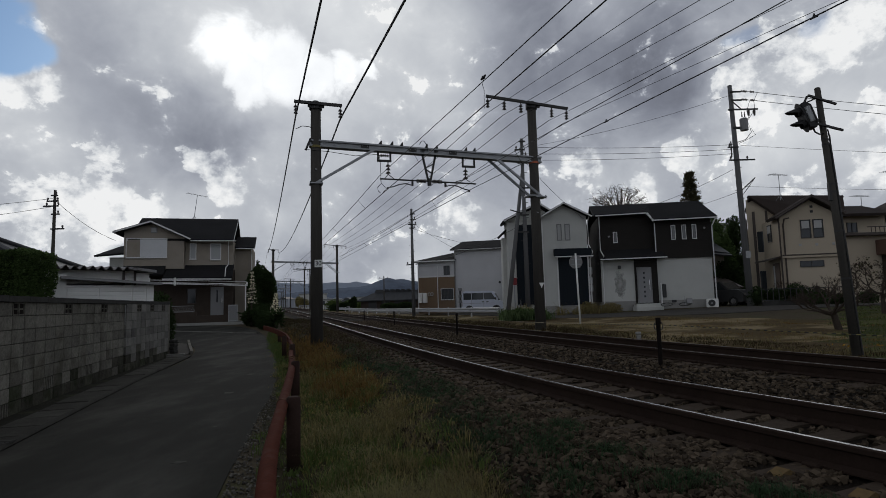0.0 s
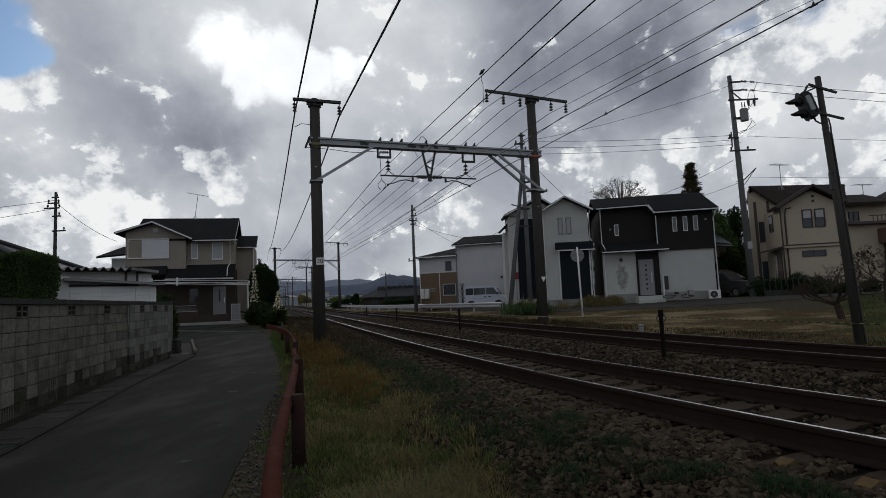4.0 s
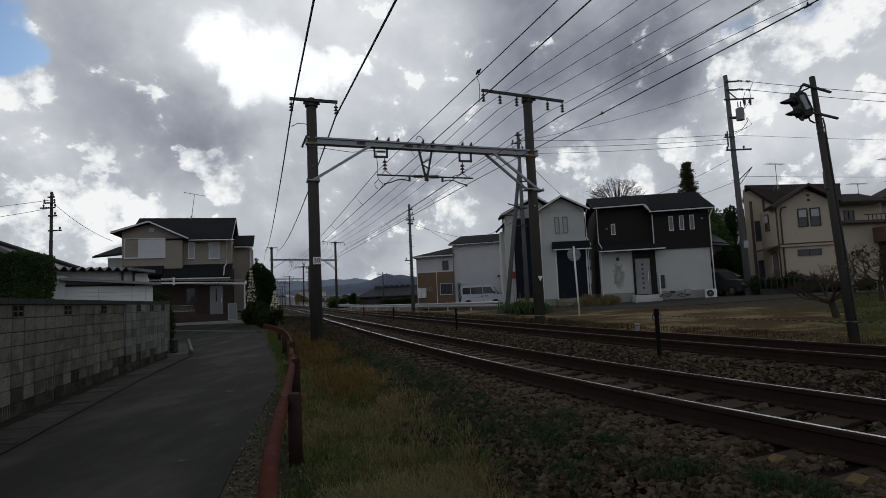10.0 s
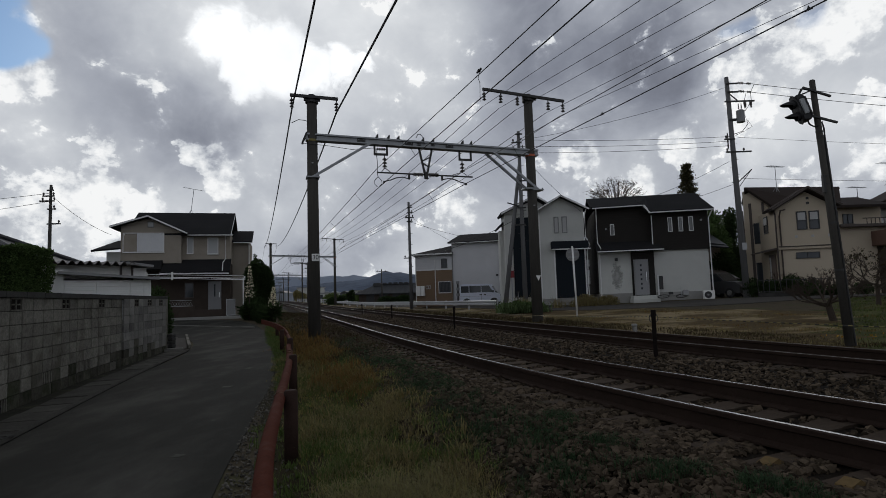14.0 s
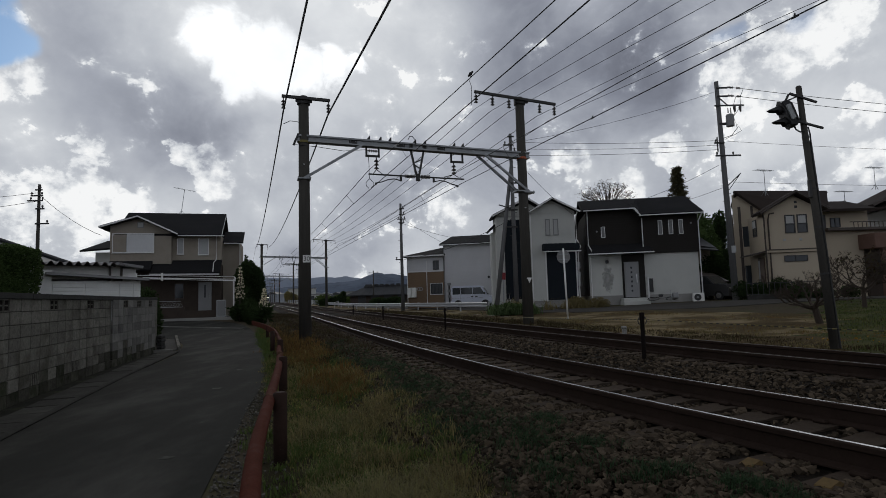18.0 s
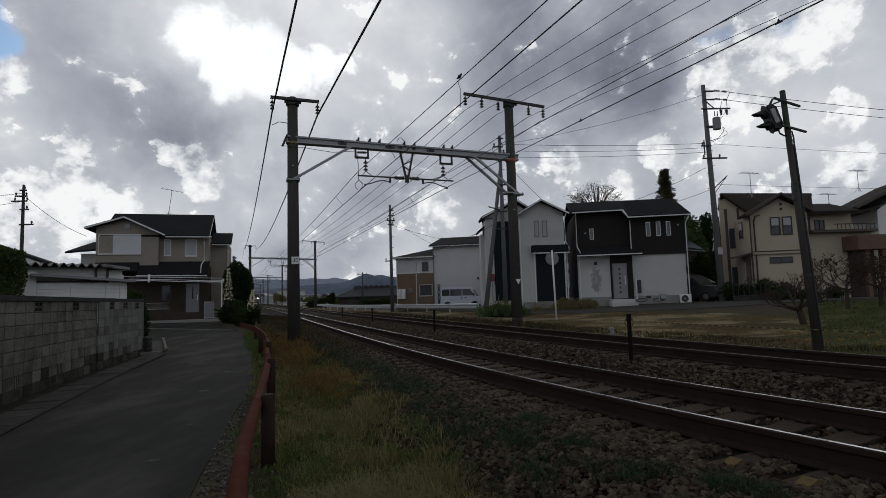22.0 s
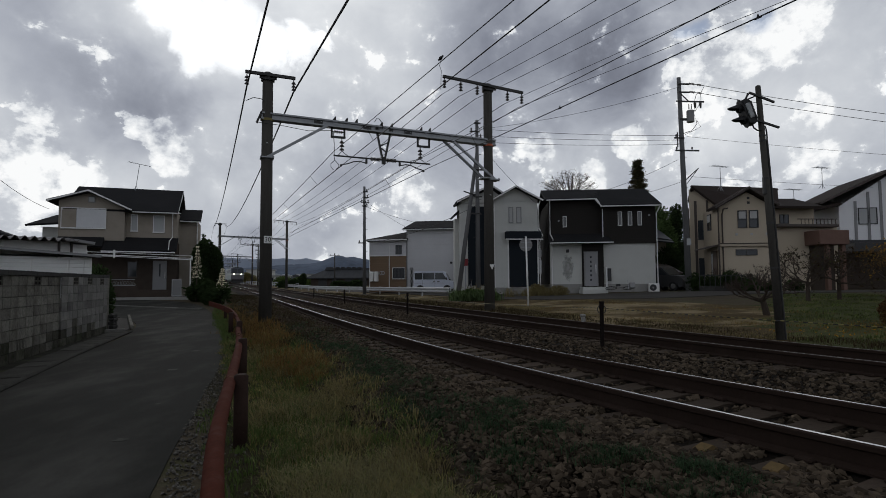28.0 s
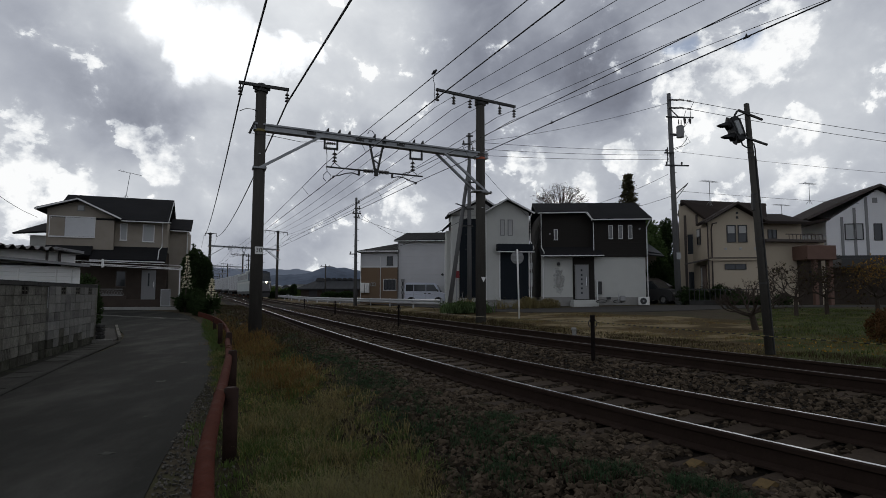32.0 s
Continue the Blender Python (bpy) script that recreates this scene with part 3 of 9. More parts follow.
def build_ground():
    ss = [-400, -150, -60, -30, -18, -12] + [-8 + 0.5 * i for i in range(96)] + [40 + 2 * i for i in range(31)] + [110, 130, 160, 200, 260, 350, 500, 800, 1300, 2200, 4200]
    ls = [-4000, -2000, -900, -400, -200, -100, -60, -40, -30, -24, -18, -14, -11, -9, -7, -6, -5, -4.4, -3.8, -3, -2, -1.2, -0.7, -0.4] \
        + [-0.2 + 0.2 * i for i in range(12)] + [2.5, 3.5, 4.5, 5.5, 6.5, 7.2, 7.6, 8.0, 8.4, 9, 10, 11.5, 13, 14.5, 16, 18, 20, 22.5, 25, 28, 32, 38, 46, 60, 80, 110, 160, 250, 400, 900, 2000, 4000]
    verts, faces, mi = [], [], []
    for s in ss:
        for l in ls:
            far = abs(l) > 60 or s > 200 or s < -20
            p = (at(s, l) if -20 < s < 200 else flat(s, l + shift(min(max(s, -20), 200))))
            z = ground_sl(s, l)
            if not far and -0.3 < l < 2.0:
                z += 0.035 * (noise.noise((p.x * 1.3, p.y * 1.3, 0.0))) * (1 - step(abs(l - 0.8), 0.7, 1.3))
            elif not far and l > 8.6:
                z += 0.05 * noise.noise((p.x * 0.5, p.y * 0.5, 4.0)) * (1 - step(l, 17, 20))
            verts.append((p.x, p.y, z))
    w = len(ls)
    for i in range(len(ss) - 1):
        for j in range(w - 1):
            faces.append((i * w + j, i * w + j + 1, (i + 1) * w + j + 1, (i + 1) * w + j))
            l, s = (ls[j] + ls[j + 1]) / 2, (ss[i] + ss[i + 1]) / 2
            c = at(s, l) if -20 < s < 200 else flat(s, l)
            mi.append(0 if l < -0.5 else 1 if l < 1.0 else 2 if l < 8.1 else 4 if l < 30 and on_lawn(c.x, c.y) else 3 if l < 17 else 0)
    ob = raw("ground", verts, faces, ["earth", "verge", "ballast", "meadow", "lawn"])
    ob.data.polygons.foreach_set("material_index", mi)
    ob.data.polygons.foreach_set("use_smooth", [True] * len(mi))
    tagged(ob, "bare earth, dry grass and ballast ground beside the railway", "ground", kind="structure")


build_ground()


def strip(name, left, right, mat, dz, label, cat, k=10, across=6):
    """A sheet laid over the ground between two lines of points."""
    def line(pts, t):
        t = t * (len(pts) - 1)
        i = min(int(t), len(pts) - 2)
        p = [Vector((*q, 0)) for q in (pts[max(i - 1, 0)], pts[i], pts[i + 1], pts[min(i + 2, len(pts) - 1)])]
        u = t - i
        return 0.5 * ((2 * p[1]) + (p[2] - p[0]) * u + (2 * p[0] - 5 * p[1] + 4 * p[2] - p[3]) * u * u + (3 * p[1] - p[0] - 3 * p[2] + p[3]) * u ** 3)
    rows = k * (len(left) - 1)
    verts, faces = [], []
    for i in range(rows + 1):
        a, b = line(left, i / rows), line(right, i / rows)
        for j in range(across + 1):
            p = a.lerp(b, j / across)
            crown = 0.03 * math.sin(math.pi * j / across)
            verts.append((p.x, p.y, ground_z(p.x, p.y) + dz + crown))
    w = across + 1
    for i in range(rows):
        for j in range(across):
            faces.append((i * w + j, i * w + j + 1, (i + 1) * w + j + 1, (i + 1) * w + j))
    # a skirt, so that the sheet has an edge
    base = len(verts)
    for i in range(rows + 1):
        for j in (0, across):
            x, y, z = verts[i * w + j]
            verts.append((x, y, z - 0.15))
    for i in range(rows):
        a = base + 2 * i
        faces.append((i * w, (i + 1) * w, a + 2, a))
        faces.append((i * w + across, a + 1, a + 3, (i + 1) * w + across))
    ob = raw(name, verts, faces, mat)
    return tagged(ob, label, cat, kind="structure")


strip("road", [(-2.2, -8), (-3.6, 1), (-4.65, 6.08), (-5.5, 9), (-6.35, 12.06), (-7.75, 17.6), (-10.4, 23), (-16, 28), (-26, 32.5)],
      [(-0.6, -8), (-1.15, 1), (-1.98, 5.5), (-2.45, 7.6), (-3.0, 10.1), (-4.4, 15.25), (-7.4, 24.3), (-12.4, 33.6), (-22, 37.6)],
      "asphalt", 0.012, "dark worn asphalt lane beside the railway", "road")
strip("road", [(34, 28.6), (22, 26.6), (12.8, 25.0), (6.6, 26.5), (3.2, 36), (-2.5, 52), (-14, 84), (-30, 130)],
      [(34, 31), (22, 30.6), (12.8, 31.5), (9.5, 32.0), (6.2, 40), (1.2, 54), (-9, 86), (-24, 130)],
      "asphalt_old", 0.03, "pale grey asphalt street before the houses", "road")

# ---------- railway ----------


def rail_section():
    h = RAIL_Z
    # half width and height, from the foot to the head
    return [(-0.062, h - 0.153), (0.062, h - 0.153), (0.062, h - 0.140), (0.012, h - 0.122), (0.012, h - 0.045), (0.033, h - 0.035), (0.033, h - 0.006), (0.015, h),
            (-0.015, h), (-0.033, h - 0.006), (-0.033, h - 0.035), (-0.012, h - 0.045), (-0.012, h - 0.122), (-0.062, h - 0.140)]


def build_track(l0, label, marks):
    track = thing("railway_track", Matrix(), label, "railway track", "railway tracks")
    ss = [-40, -25, -15, -10, -6, -3] + [0.5 * i for i in range(0, 44)] + [22 + 2 * i for i in range(40)] + [105, 115, 130, 150, 180, 220, 280]
    sec = rail_section()
    for k, l in enumerate((l0, l0 + GAUGE)):
        verts, faces, mi = [], [], []
        for s in ss:
            for u, z in sec:
                p = at(s, l + u, z)
                verts.append(tuple(p))
        w = len(sec)
        for i in range(len(ss) - 1):
            for j in range(w):
                faces.append((i * w + j, i * w + (j + 1) % w, (i + 1) * w + (j + 1) % w, (i + 1) * w + j))
                mi.append(1 if j == 7 else 0)
        ob = raw("rail", verts, faces, ["rail_web", "rail_top" if marks else "rail_dull"], track)
        ob.data.polygons.foreach_set("material_index", mi)
        tagged(ob, "rusty steel rail with a polished head")
    # sleepers with chamfered shoulders
    bm = B()
    for sgn in (0,):
        prism(bm, [(-1.0, -0.14), (1.0, -0.14), (1.0, 0.0), (0.98, 0.02), (0.32, 0.022), (0.28, 0.014), (-0.28, 0.014), (-0.32, 0.022), (-0.98, 0.02), (-1.0, 0.0)], -0.115, 0.115)
    me = mesh_of("sleeper", bm, "sleeper")
    mk = B()
    prism(mk, [(-0.97, -0.02), (-0.80, -0.02), (-0.82, 0.030), (-0.86, 0.052), (-0.94, 0.03)], -0.035, 0.045)
    mark = mesh_of("paint_mark", mk, "sleeper_mark")
    cb = B()
    box(cb, -0.028, 0.028, -0.05, 0.05, 0.02, 0.05, 0.01)
    clip = mesh_of("fastening", cb, "rail_web")
    lc = l0 + GAUGE / 2
    ang = math.degrees(TH)
    k = 0
    s = 2.74 - 0.42 * 16
    while s < 110:
        p = at(s, lc, RAIL_Z - 0.175)
        q = at(s + 0.1, lc)
        a = math.degrees(math.atan2(q.y - p.y, q.x - p.x)) - 90
        m = pose(p.x, p.y, p.z, 0, 0, a + rnd.uniform(-0.8, 0.8))
        sp = share("sleeper", me, track, m)
        if s < 30:
            for x in (-GAUGE / 2, GAUGE / 2):
                for d in (-0.085, 0.085):
                    share("fastening", clip, sp, Matrix.Translation((x + d, 0, 0.0)))
        if marks and 2.1 < s < 2.9:
            share("paint_mark", mark, sp, Matrix())
        s += 0.42
        k += 1
    return track


build_track(N1, "railway track with polished rails on concrete sleepers in ballast", True)
build_track(N1 + SPACING, "railway track beyond, with rusty rail sides, on concrete sleepers", False)


def rock_shape(r):
    """An angular crushed stone: the hull of a few scattered points."""
    bm = B()
    sc = (r.uniform(0.9, 1.35), r.uniform(0.7, 1.1), r.uniform(0.5, 0.85))
    for _ in range(11):
        d = Vector((r.gauss(0, 1), r.gauss(0, 1), r.gauss(0, 1))).normalized() * r.uniform(0.8, 1.15)
        bm.verts.new((d.x * sc[0], d.y * sc[1], d.z * sc[2]))
    res = bmesh.ops.convex_hull(bm, input=bm.verts[:])
    bmesh.ops.delete(bm, geom=[v for v in bm.verts if not v.link_faces], context="VERTS")
    bm.verts.index_update()
    vs = [tuple(v.co) for v in bm.verts]
    fs = [tuple(v.index for v in f.verts) for f in bm.faces]
    bm.free()
    return np.array(vs), fs


ROCKS = [rock_shape(rnd) for _ in range(14)]


def scatter_rocks(name, places, mat, label, cat, parent=None):
    """places: (x, y, z, size). One joined mesh."""
    verts, faces = [], []
    base = 0
    for x, y, z, r in places:
        vs, fs = ROCKS[rnd.randrange(len(ROCKS))]
        e = Euler((rnd.uniform(-0.6, 0.6), rnd.uniform(-0.6, 0.6), rnd.uniform(0, 6.28))).to_matrix()
        w = (vs * r) @ np.array(e).T + (x, y, z)
        verts.extend(map(tuple, w))
        faces.extend(tuple(i + base for i in f) for f in fs)
        base += len(vs)
    ob = raw(name, verts, faces, mat, parent)
    return tagged(ob, label, cat, kind="stuff")


def ballast_places():
    out = []
    for _ in range(62000):
        s = 0.6 + 36 * rnd.random() ** 2.0
        l = rnd.choice((rnd.uniform(0.75, 2.3), rnd.uniform(1.0, 2.35), rnd.uniform(1.4, 2.35), rnd.uniform(2.5, 3.4), rnd.uniform(3.6, 5.85), rnd.uniform(3.6, 5.85), rnd.uniform(6.0, 6.9), rnd.uniform(7.1, 8.0)))
        k = (s - 2.74) / 0.42
        if s > 10 and l < 1.15 or (2.3 < l < 3.75 or 5.75 < l < 7.3 or 1.95 < l <= 2.3 and rnd.random() < 0.7) and abs(k - round(k)) * 0.42 < 0.14:
            continue
        if 2.0 < l < 2.25 and 2.1 < s < 2.95 and abs(k - round(k)) * 0.42 < 0.09:
            continue
        p = at(s, l)
        z = ground_sl(s, l)
        r = (0.014 + 0.026 * rnd.random() ** 1.6) * (1.0 + 0.02 * s)
        out.append((p.x, p.y, z + r * 0.3, r))
    for _ in range(15000):
        s, l = 1.5 + 6.5 * rnd.random() ** 1.3, 0.72 + 1.6 * rnd.random() ** 0.75
        k = (s - 2.74) / 0.42
        if 1.98 < l and abs(k - round(k)) * 0.42 < 0.10:
            continue
        p = at(s, l)
        r = 0.011 + 0.024 * rnd.random() ** 1.5
        out.append((p.x, p.y, ground_sl(s, l) + r * 0.35, r))
    for _ in range(15000):
        s, l = rnd.uniform(-7, 0.6), rnd.choice((rnd.uniform(1.0, 2.35), rnd.uniform(2.5, 3.4), rnd.uniform(3.6, 5.85), rnd.uniform(7.1, 8.0)))
        p = at(s, l)
        out.append((p.x, p.y, ground_sl(s, l) + 0.005, rnd.uniform(0.018, 0.042)))
    return out


scatter_rocks("ballast", ballast_places(), "stone", "loose dark crushed stone ballast along the rails", "ballast")


def edge_gravel():
    out = []
    for _ in range(3400):
        s = 1.5 + 15 * rnd.random() ** 1.6
        edge = float(np.interp(s, (1.5, 4.7, 6.9, 10.5, 15.9), (-1.05, -0.8, -0.57, -0.19, -0.06)))
        l = edge + abs(rnd.gauss(0.04, 0.26))
        p = at(s, l)
        r = rnd.uniform(0.007, 0.02)
        out.append((p.x, p.y, ground_sl(s, l) + 0.01, r))
    return out


scatter_rocks("gravel", edge_gravel(), "gravel", "grey gravel along the edge of the lane", "gravel")

# ---------- overhead line ----------


def insulator(bm, x, y, z, h=0.36, r=0.07):
    """A hanging stack of sheds under z."""
    rod(bm, (x, y, z), (x, y, z - h), 0.018, n=6)
    for k in range(3):
        zz = z - h * (0.25 + 0.27 * k)
        rod(bm, (x, y, zz), (x, y, zz - 0.05), r * 0.55, r, 8)
    return bm


def build_gantry(s, la, lb, za, zb, top_a, top_b, near):
    """A portal over both tracks: two masts, a beam with brackets, cross-arms and insulators. x runs across the line."""
    a, b = (flat if near else flat)(s, la), flat(s, lb)
    span = lb - la
    g = thing("catenary_gantry", pose(a.x, a.y, 0, 0, 0, math.degrees(TH)),
              "concrete-masted portal carrying the overhead line across both tracks", "catenary gantry", "catenary gantries")
    slope = (zb - za) / span

    def zz(x):
        return za + slope * x
    n = 16 if near else 8
    for x, top, r in ((0, top_a, 0.17), (span, top_b, 0.165)):
        p = part("mast", rod(B(), (x, 0, 0.0), (x, 0, top), r * 1.12, r * 0.9, n), "mast", g, "weathered grey-brown concrete mast", True)
        part("cap", rod(B(), (x, 0, top), (x, 0, top + 0.07), r * 0.95, r * 0.6, n), "iron", p)
        part("band", rod(B(), (x, 0, zz(x) - 0.12), (x, 0, zz(x) - 0.05), r * 1.06, n=n), "band_orange" if x else "yellow", p)
    # beam: two channels with a web between them
    beam = part("beam", bar(B(), (-0.2, 0, zz(-0.2) + 0.02), (span + 0.25, 0, zz(span + 0.25) + 0.02), 0.16, 0.13), "galv", g, "galvanised steel cross beam")
    for dz, h in ((0.105, 0.05), (-0.065, 0.04)):
        part("flange", bar(B(), (-0.2, 0, zz(-0.2) + dz), (span + 0.25, 0, zz(span + 0.25) + dz), 0.27, h), "galv", beam)
    for f in (0.205, 0.415, 0.60):
        x = span * f
        part("splice_plate", bar(B(), (x - 0.13, -0.09, zz(x - 0.13) + 0.02), (x + 0.13, -0.09, zz(x + 0.13) + 0.02), 0.012, 0.12), "iron", beam, "dark bolted splice plate")
        for dx in (-0.08, 0.08):
            part("bolt", rod(B(), (x + dx, -0.09, zz(x + dx) + 0.04), (x + dx, -0.115, zz(x + dx) + 0.04), 0.016, n=6), "galv", beam)
    for x in (1.99, 2.36, 2.68, 3.50, 3.84, 4.85, 5.15):
        # upright lugs with a raked back
        x = x * span / 7.37
        part("clamp", prism(B(), [(x - 0.05, zz(x) + 0.13), (x + 0.06, zz(x) + 0.13), (x + 0.06, zz(x) + 0.25), (x + 0.03, zz(x) + 0.25)], -0.13, -0.08), "iron", beam)
    part("end_plate", bar(B(), (-0.30, -0.02, zz(0) - 0.17), (-0.17, -0.02, zz(0) + 0.15), 0.26, 0.05), "iron", beam)
    for x0, z0, x1, dy in ((0.0, 5.19 - 6.43, 1.78, -0.14), (span + 0.16, 4.97 - 6.25, span - 1.42, -0.17), (span - 0.12, 5.0 - 6.25, span - 1.62, 0.12)):
        lo = (x0, dy, zz(x0) + z0)
        hi = (x1, dy * 0.8, zz(x1) - 0.07)
        part("brace", bar(B(), lo, hi, 0.07, 0.075), "galv", g, "galvanised steel brace")
        ft = part("brace_foot", bx(x0 - 0.20, x0 + 0.20, -0.20, 0.20, zz(x0) + z0 - 0.03, zz(x0) + z0 + 0.02, 0.008), "galv", g)
        for e in (-0.17, 0.17):
            part("bolt", rod(B(), (x0 + e, -0.15, zz(x0) + z0 - 0.06), (x0 + e, -0.15, zz(x0) + z0 + 0.05), 0.02, n=6), "iron", ft)
    # pole-top arms
    for x, top, ends, tilt in ((0, top_a, (-0.61, 0.74), -0.026), (span, top_b, (-1.70, -1.10, -0.49, 0.67, 1.24), -0.075)):
        za_, zb_ = top - 0.06 + tilt * min(ends), top - 0.06 + tilt * max(ends)
        arm = part("cross_arm", bar(B(), (x + min(ends) - 0.05, -0.2, za_), (x + max(ends) + 0.05, -0.2, zb_), 0.08, 0.085), "iron", g, "dark steel cross-arm")
        part("collar", rod(B(), (x, 0, top - 0.2), (x, 0, top - 0.02), 0.2, n=n), "iron", arm)
        part("strap_bolt", bar(B(), (x - 0.25, -0.13, top - 0.12), (x + 0.25, -0.13, top - 0.12), 0.06, 0.10), "iron", arm)
        for e in ends:
            part("insulator", insulator(B(), x + e, -0.2, top - 0.1 + tilt * e), "porcelain", arm, "brown stacked insulator")
    # frames that hold the lines of each track
    u = span / 7.37
    for x, e in ((2.14 * u, 0.12), (4.985 * u, -0.115)):
        bm = B()
        for dx in (-0.20, 0.20):
            bar(bm, (x + dx, 0, zz(x) - 0.05), (x + dx, 0, zz(x) - 0.39), 0.055, 0.055)
        bar(bm, (x - 0.23, 0, zz(x) - 0.37), (x + 0.23, 0, zz(x) - 0.37), 0.055, 0.065)
        fr = part("line_frame", bm, "iron", g, "dark steel hanging frame")
        part("insulator", insulator(B(), x + e, 0, zz(x) - 0.39, 0.42, 0.085), "porcelain", fr, "brown stacked insulator")
        bm = B()
        for k in range(4):
            rod(bm, (x - 0.12 + 0.07 * k, 0, zz(x) - 0.20), (x - 0.08 + 0.07 * k, 0, zz(x) - 0.20), 0.045, n=8)
        if e > 0:
            part("insulator", rod(bm, (x - 0.17, 0, zz(x) - 0.2), (x + 0.18, 0, zz(x) - 0.2), 0.015, n=5), "porcelain", fr, "small strain insulator in the frame")
    xm = 3.62 * u
    zv = zz(xm) - 1.01
    bm = B()
    for e in (-0.23, 0.23):
        bar(bm, (xm + e, 0, zz(xm) - 0.02), (xm + e * 0.1, 0, zv), 0.06, 0.06)
        bar(bm, (xm + e * 1.3, 0, zz(xm) + 0.03), (xm + e * 0.7, 0, zz(xm) + 0.03), 0.16, 0.10)
    bar(bm, (xm - 0.13, 0, zv + 0.50), (xm + 0.18, 0, zv + 0.66), 0.035, 0.035)
    bar(bm, (xm - 0.12, 0, zv + 0.46), (xm + 0.08, 0, zv + 0.33), 0.035, 0.035)
    box(bm, xm - 0.06, xm + 0.06, -0.05, 0.05, zv - 0.08, zv + 0.16, 0.01)
    part("drop_bracket", bm, "iron", g, "dark steel V-shaped bracket")
    z = zv + 0.06
    part_bar = B()
    rod(part_bar, (xm - 1.62, 0, z + 0.03), (xm + 1.60, 0, z - 0.03), 0.026, n=8)
    for x in (xm - 0.57, xm + 0.54):
        box(part_bar, x - 0.03, x + 0.03, -0.04, 0.04, z - 0.17, z - 0.01, 0.01)
    pb = part("steady_bar", part_bar, "iron", g, "dark steel steady bar")
    for sgn, x in ((-1, xm - 0.57), (1, xm + 0.54)):
        part("steady_arm", tube(B(), [(x, 0, z - 0.15), (x + sgn * 0.22, 0, z - 0.10), (x + sgn * 0.42, 0, z - 0.13), (x + sgn * 0.62, 0, z - 0.21), (x + sgn * 0.84, 0, z - 0.26)], 0.018, 6), "iron", pb)
        part("clip", bx(x + sgn * 0.82 - 0.03, x + sgn * 0.82 + 0.03, -0.04, 0.04, z - 0.31, z - 0.24, 0.01), "iron", pb)
    for x in (xm - 0.26, xm + 0.26):
        bm = B()
        for k in range(7):
            rod(bm, (x - 0.16 + 0.047 * k, 0, z), (x - 0.135 + 0.047 * k, 0, z), 0.062, n=10)
        part("insulator", bm, "porcelain", pb, "ribbed insulator on the steady bar")
    for x0, legs in ((2.26 * u, (-0.13, 0.22)), (4.87 * u, (-0.34, 0.16))):
        for e in legs:
            part("hanger", rod(B(), (x0, 0, zz(x0) - 0.80), (x0 + e, 0, z + 0.02), 0.013, n=5), "iron", pb)
    if near:
        # looped jumpers
        xl = 2.02
        loop = [(xl - 0.03, 0, zz(xl) - 0.22), (xl, 0, zz(xl) - 0.6), (xl, 0, z - 0.02), (xl + 0.01, -0.02, z - 0.12), (xl - 0.11, -0.02, z - 0.25), (xl - 0.10, -0.02, z - 0.36), (xl - 0.02, -0.03, z - 0.44)]
        part("jumper", tube(B(), loop, 0.011, 5), "wire", g, "thin black jumper cable")
        part("jumper", tube(B(), [(xl + 0.01, -0.02, z - 0.12), (xl + 0.13, -0.02, z - 0.24), (xl + 0.13, -0.02, z - 0.34), (xl + 0.05, -0.03, z - 0.42)], 0.011, 5), "wire", g, "thin black jumper cable")
        part("jumper", tube(B(), [(3.27, -0.2, zz(3.27) + 0.20), (3.33, -0.2, zz(3.3) + 0.32), (3.42, -0.18, zz(3.4) + 0.33), (3.52, -0.16, zz(3.5) + 0.22), (3.55, -0.14, zz(3.55) + 0.02)], 0.012, 5), "wire", g, "thin black jumper cable")
        part("jumper", tube(B(), [(-0.62, -0.35, 6.78), (-0.42, -0.25, 6.92), (-0.2, -0.15, 6.94), (-0.1, -0.1, 6.90)], 0.011, 5), "wire", g, "thin black jumper cable")
        part("jumper", tube(B(), [(-0.36, -0.16, 6.22), (0.4, -0.16, 6.18), (1.2, -0.12, 6.10), (1.95, -0.05, 6.2)], 0.009, 5), "wire", g, "thin black jumper cable")
        for x, zb in ((0, 5.6), (span, 4.4)):
            part("patch", bx(x - 0.04, x + 0.02, -0.18, -0.155, zb, zb + 0.03, 0.005), "frosted", g, "pale chip on the mast")
    return g


S1, LA, LB = 17.6, 1.09, 8.46
ga = build_gantry(S1, LA, LB, 6.43, 6.25, 7.74, 8.28, True)
# number plate of the kilometre mark and a small triangle
pl = part("plate", bx(-0.07, 0.15, -0.215, -0.20, 2.60, 2.82, 0.004), "white_paint", ga, "white plate with a black number")


def lettering(word, size, m, mat, parent, name="lettering"):
    cu = bpy.data.curves.new("lettering", "FONT")
    cu.body, cu.size, cu.extrude, cu.align_x, cu.align_y = word, size, 0.003, "CENTER", "CENTER"
    ob = new(name, cu)
    dg = bpy.context.evaluated_depsgraph_get()
    me = bpy.data.meshes.new_from_object(ob.evaluated_get(dg))
    bpy.data.objects.remove(ob)
    me.materials.clear()
    me.materials.append(M[mat])
    o = new(name, me)
    o.parent = parent
    o.matrix_basis = m
    return o


lettering("30", 0.19, pose(0.04, -0.219, 2.71, 90), "black", pl, "number")
part("plate", prism(B(), [(LB - LA - 0.09, 2.02), (LB - LA, 1.84), (LB - LA + 0.09, 2.02)], -0.22, -0.205), "white_paint", ga, "small white triangular plate")

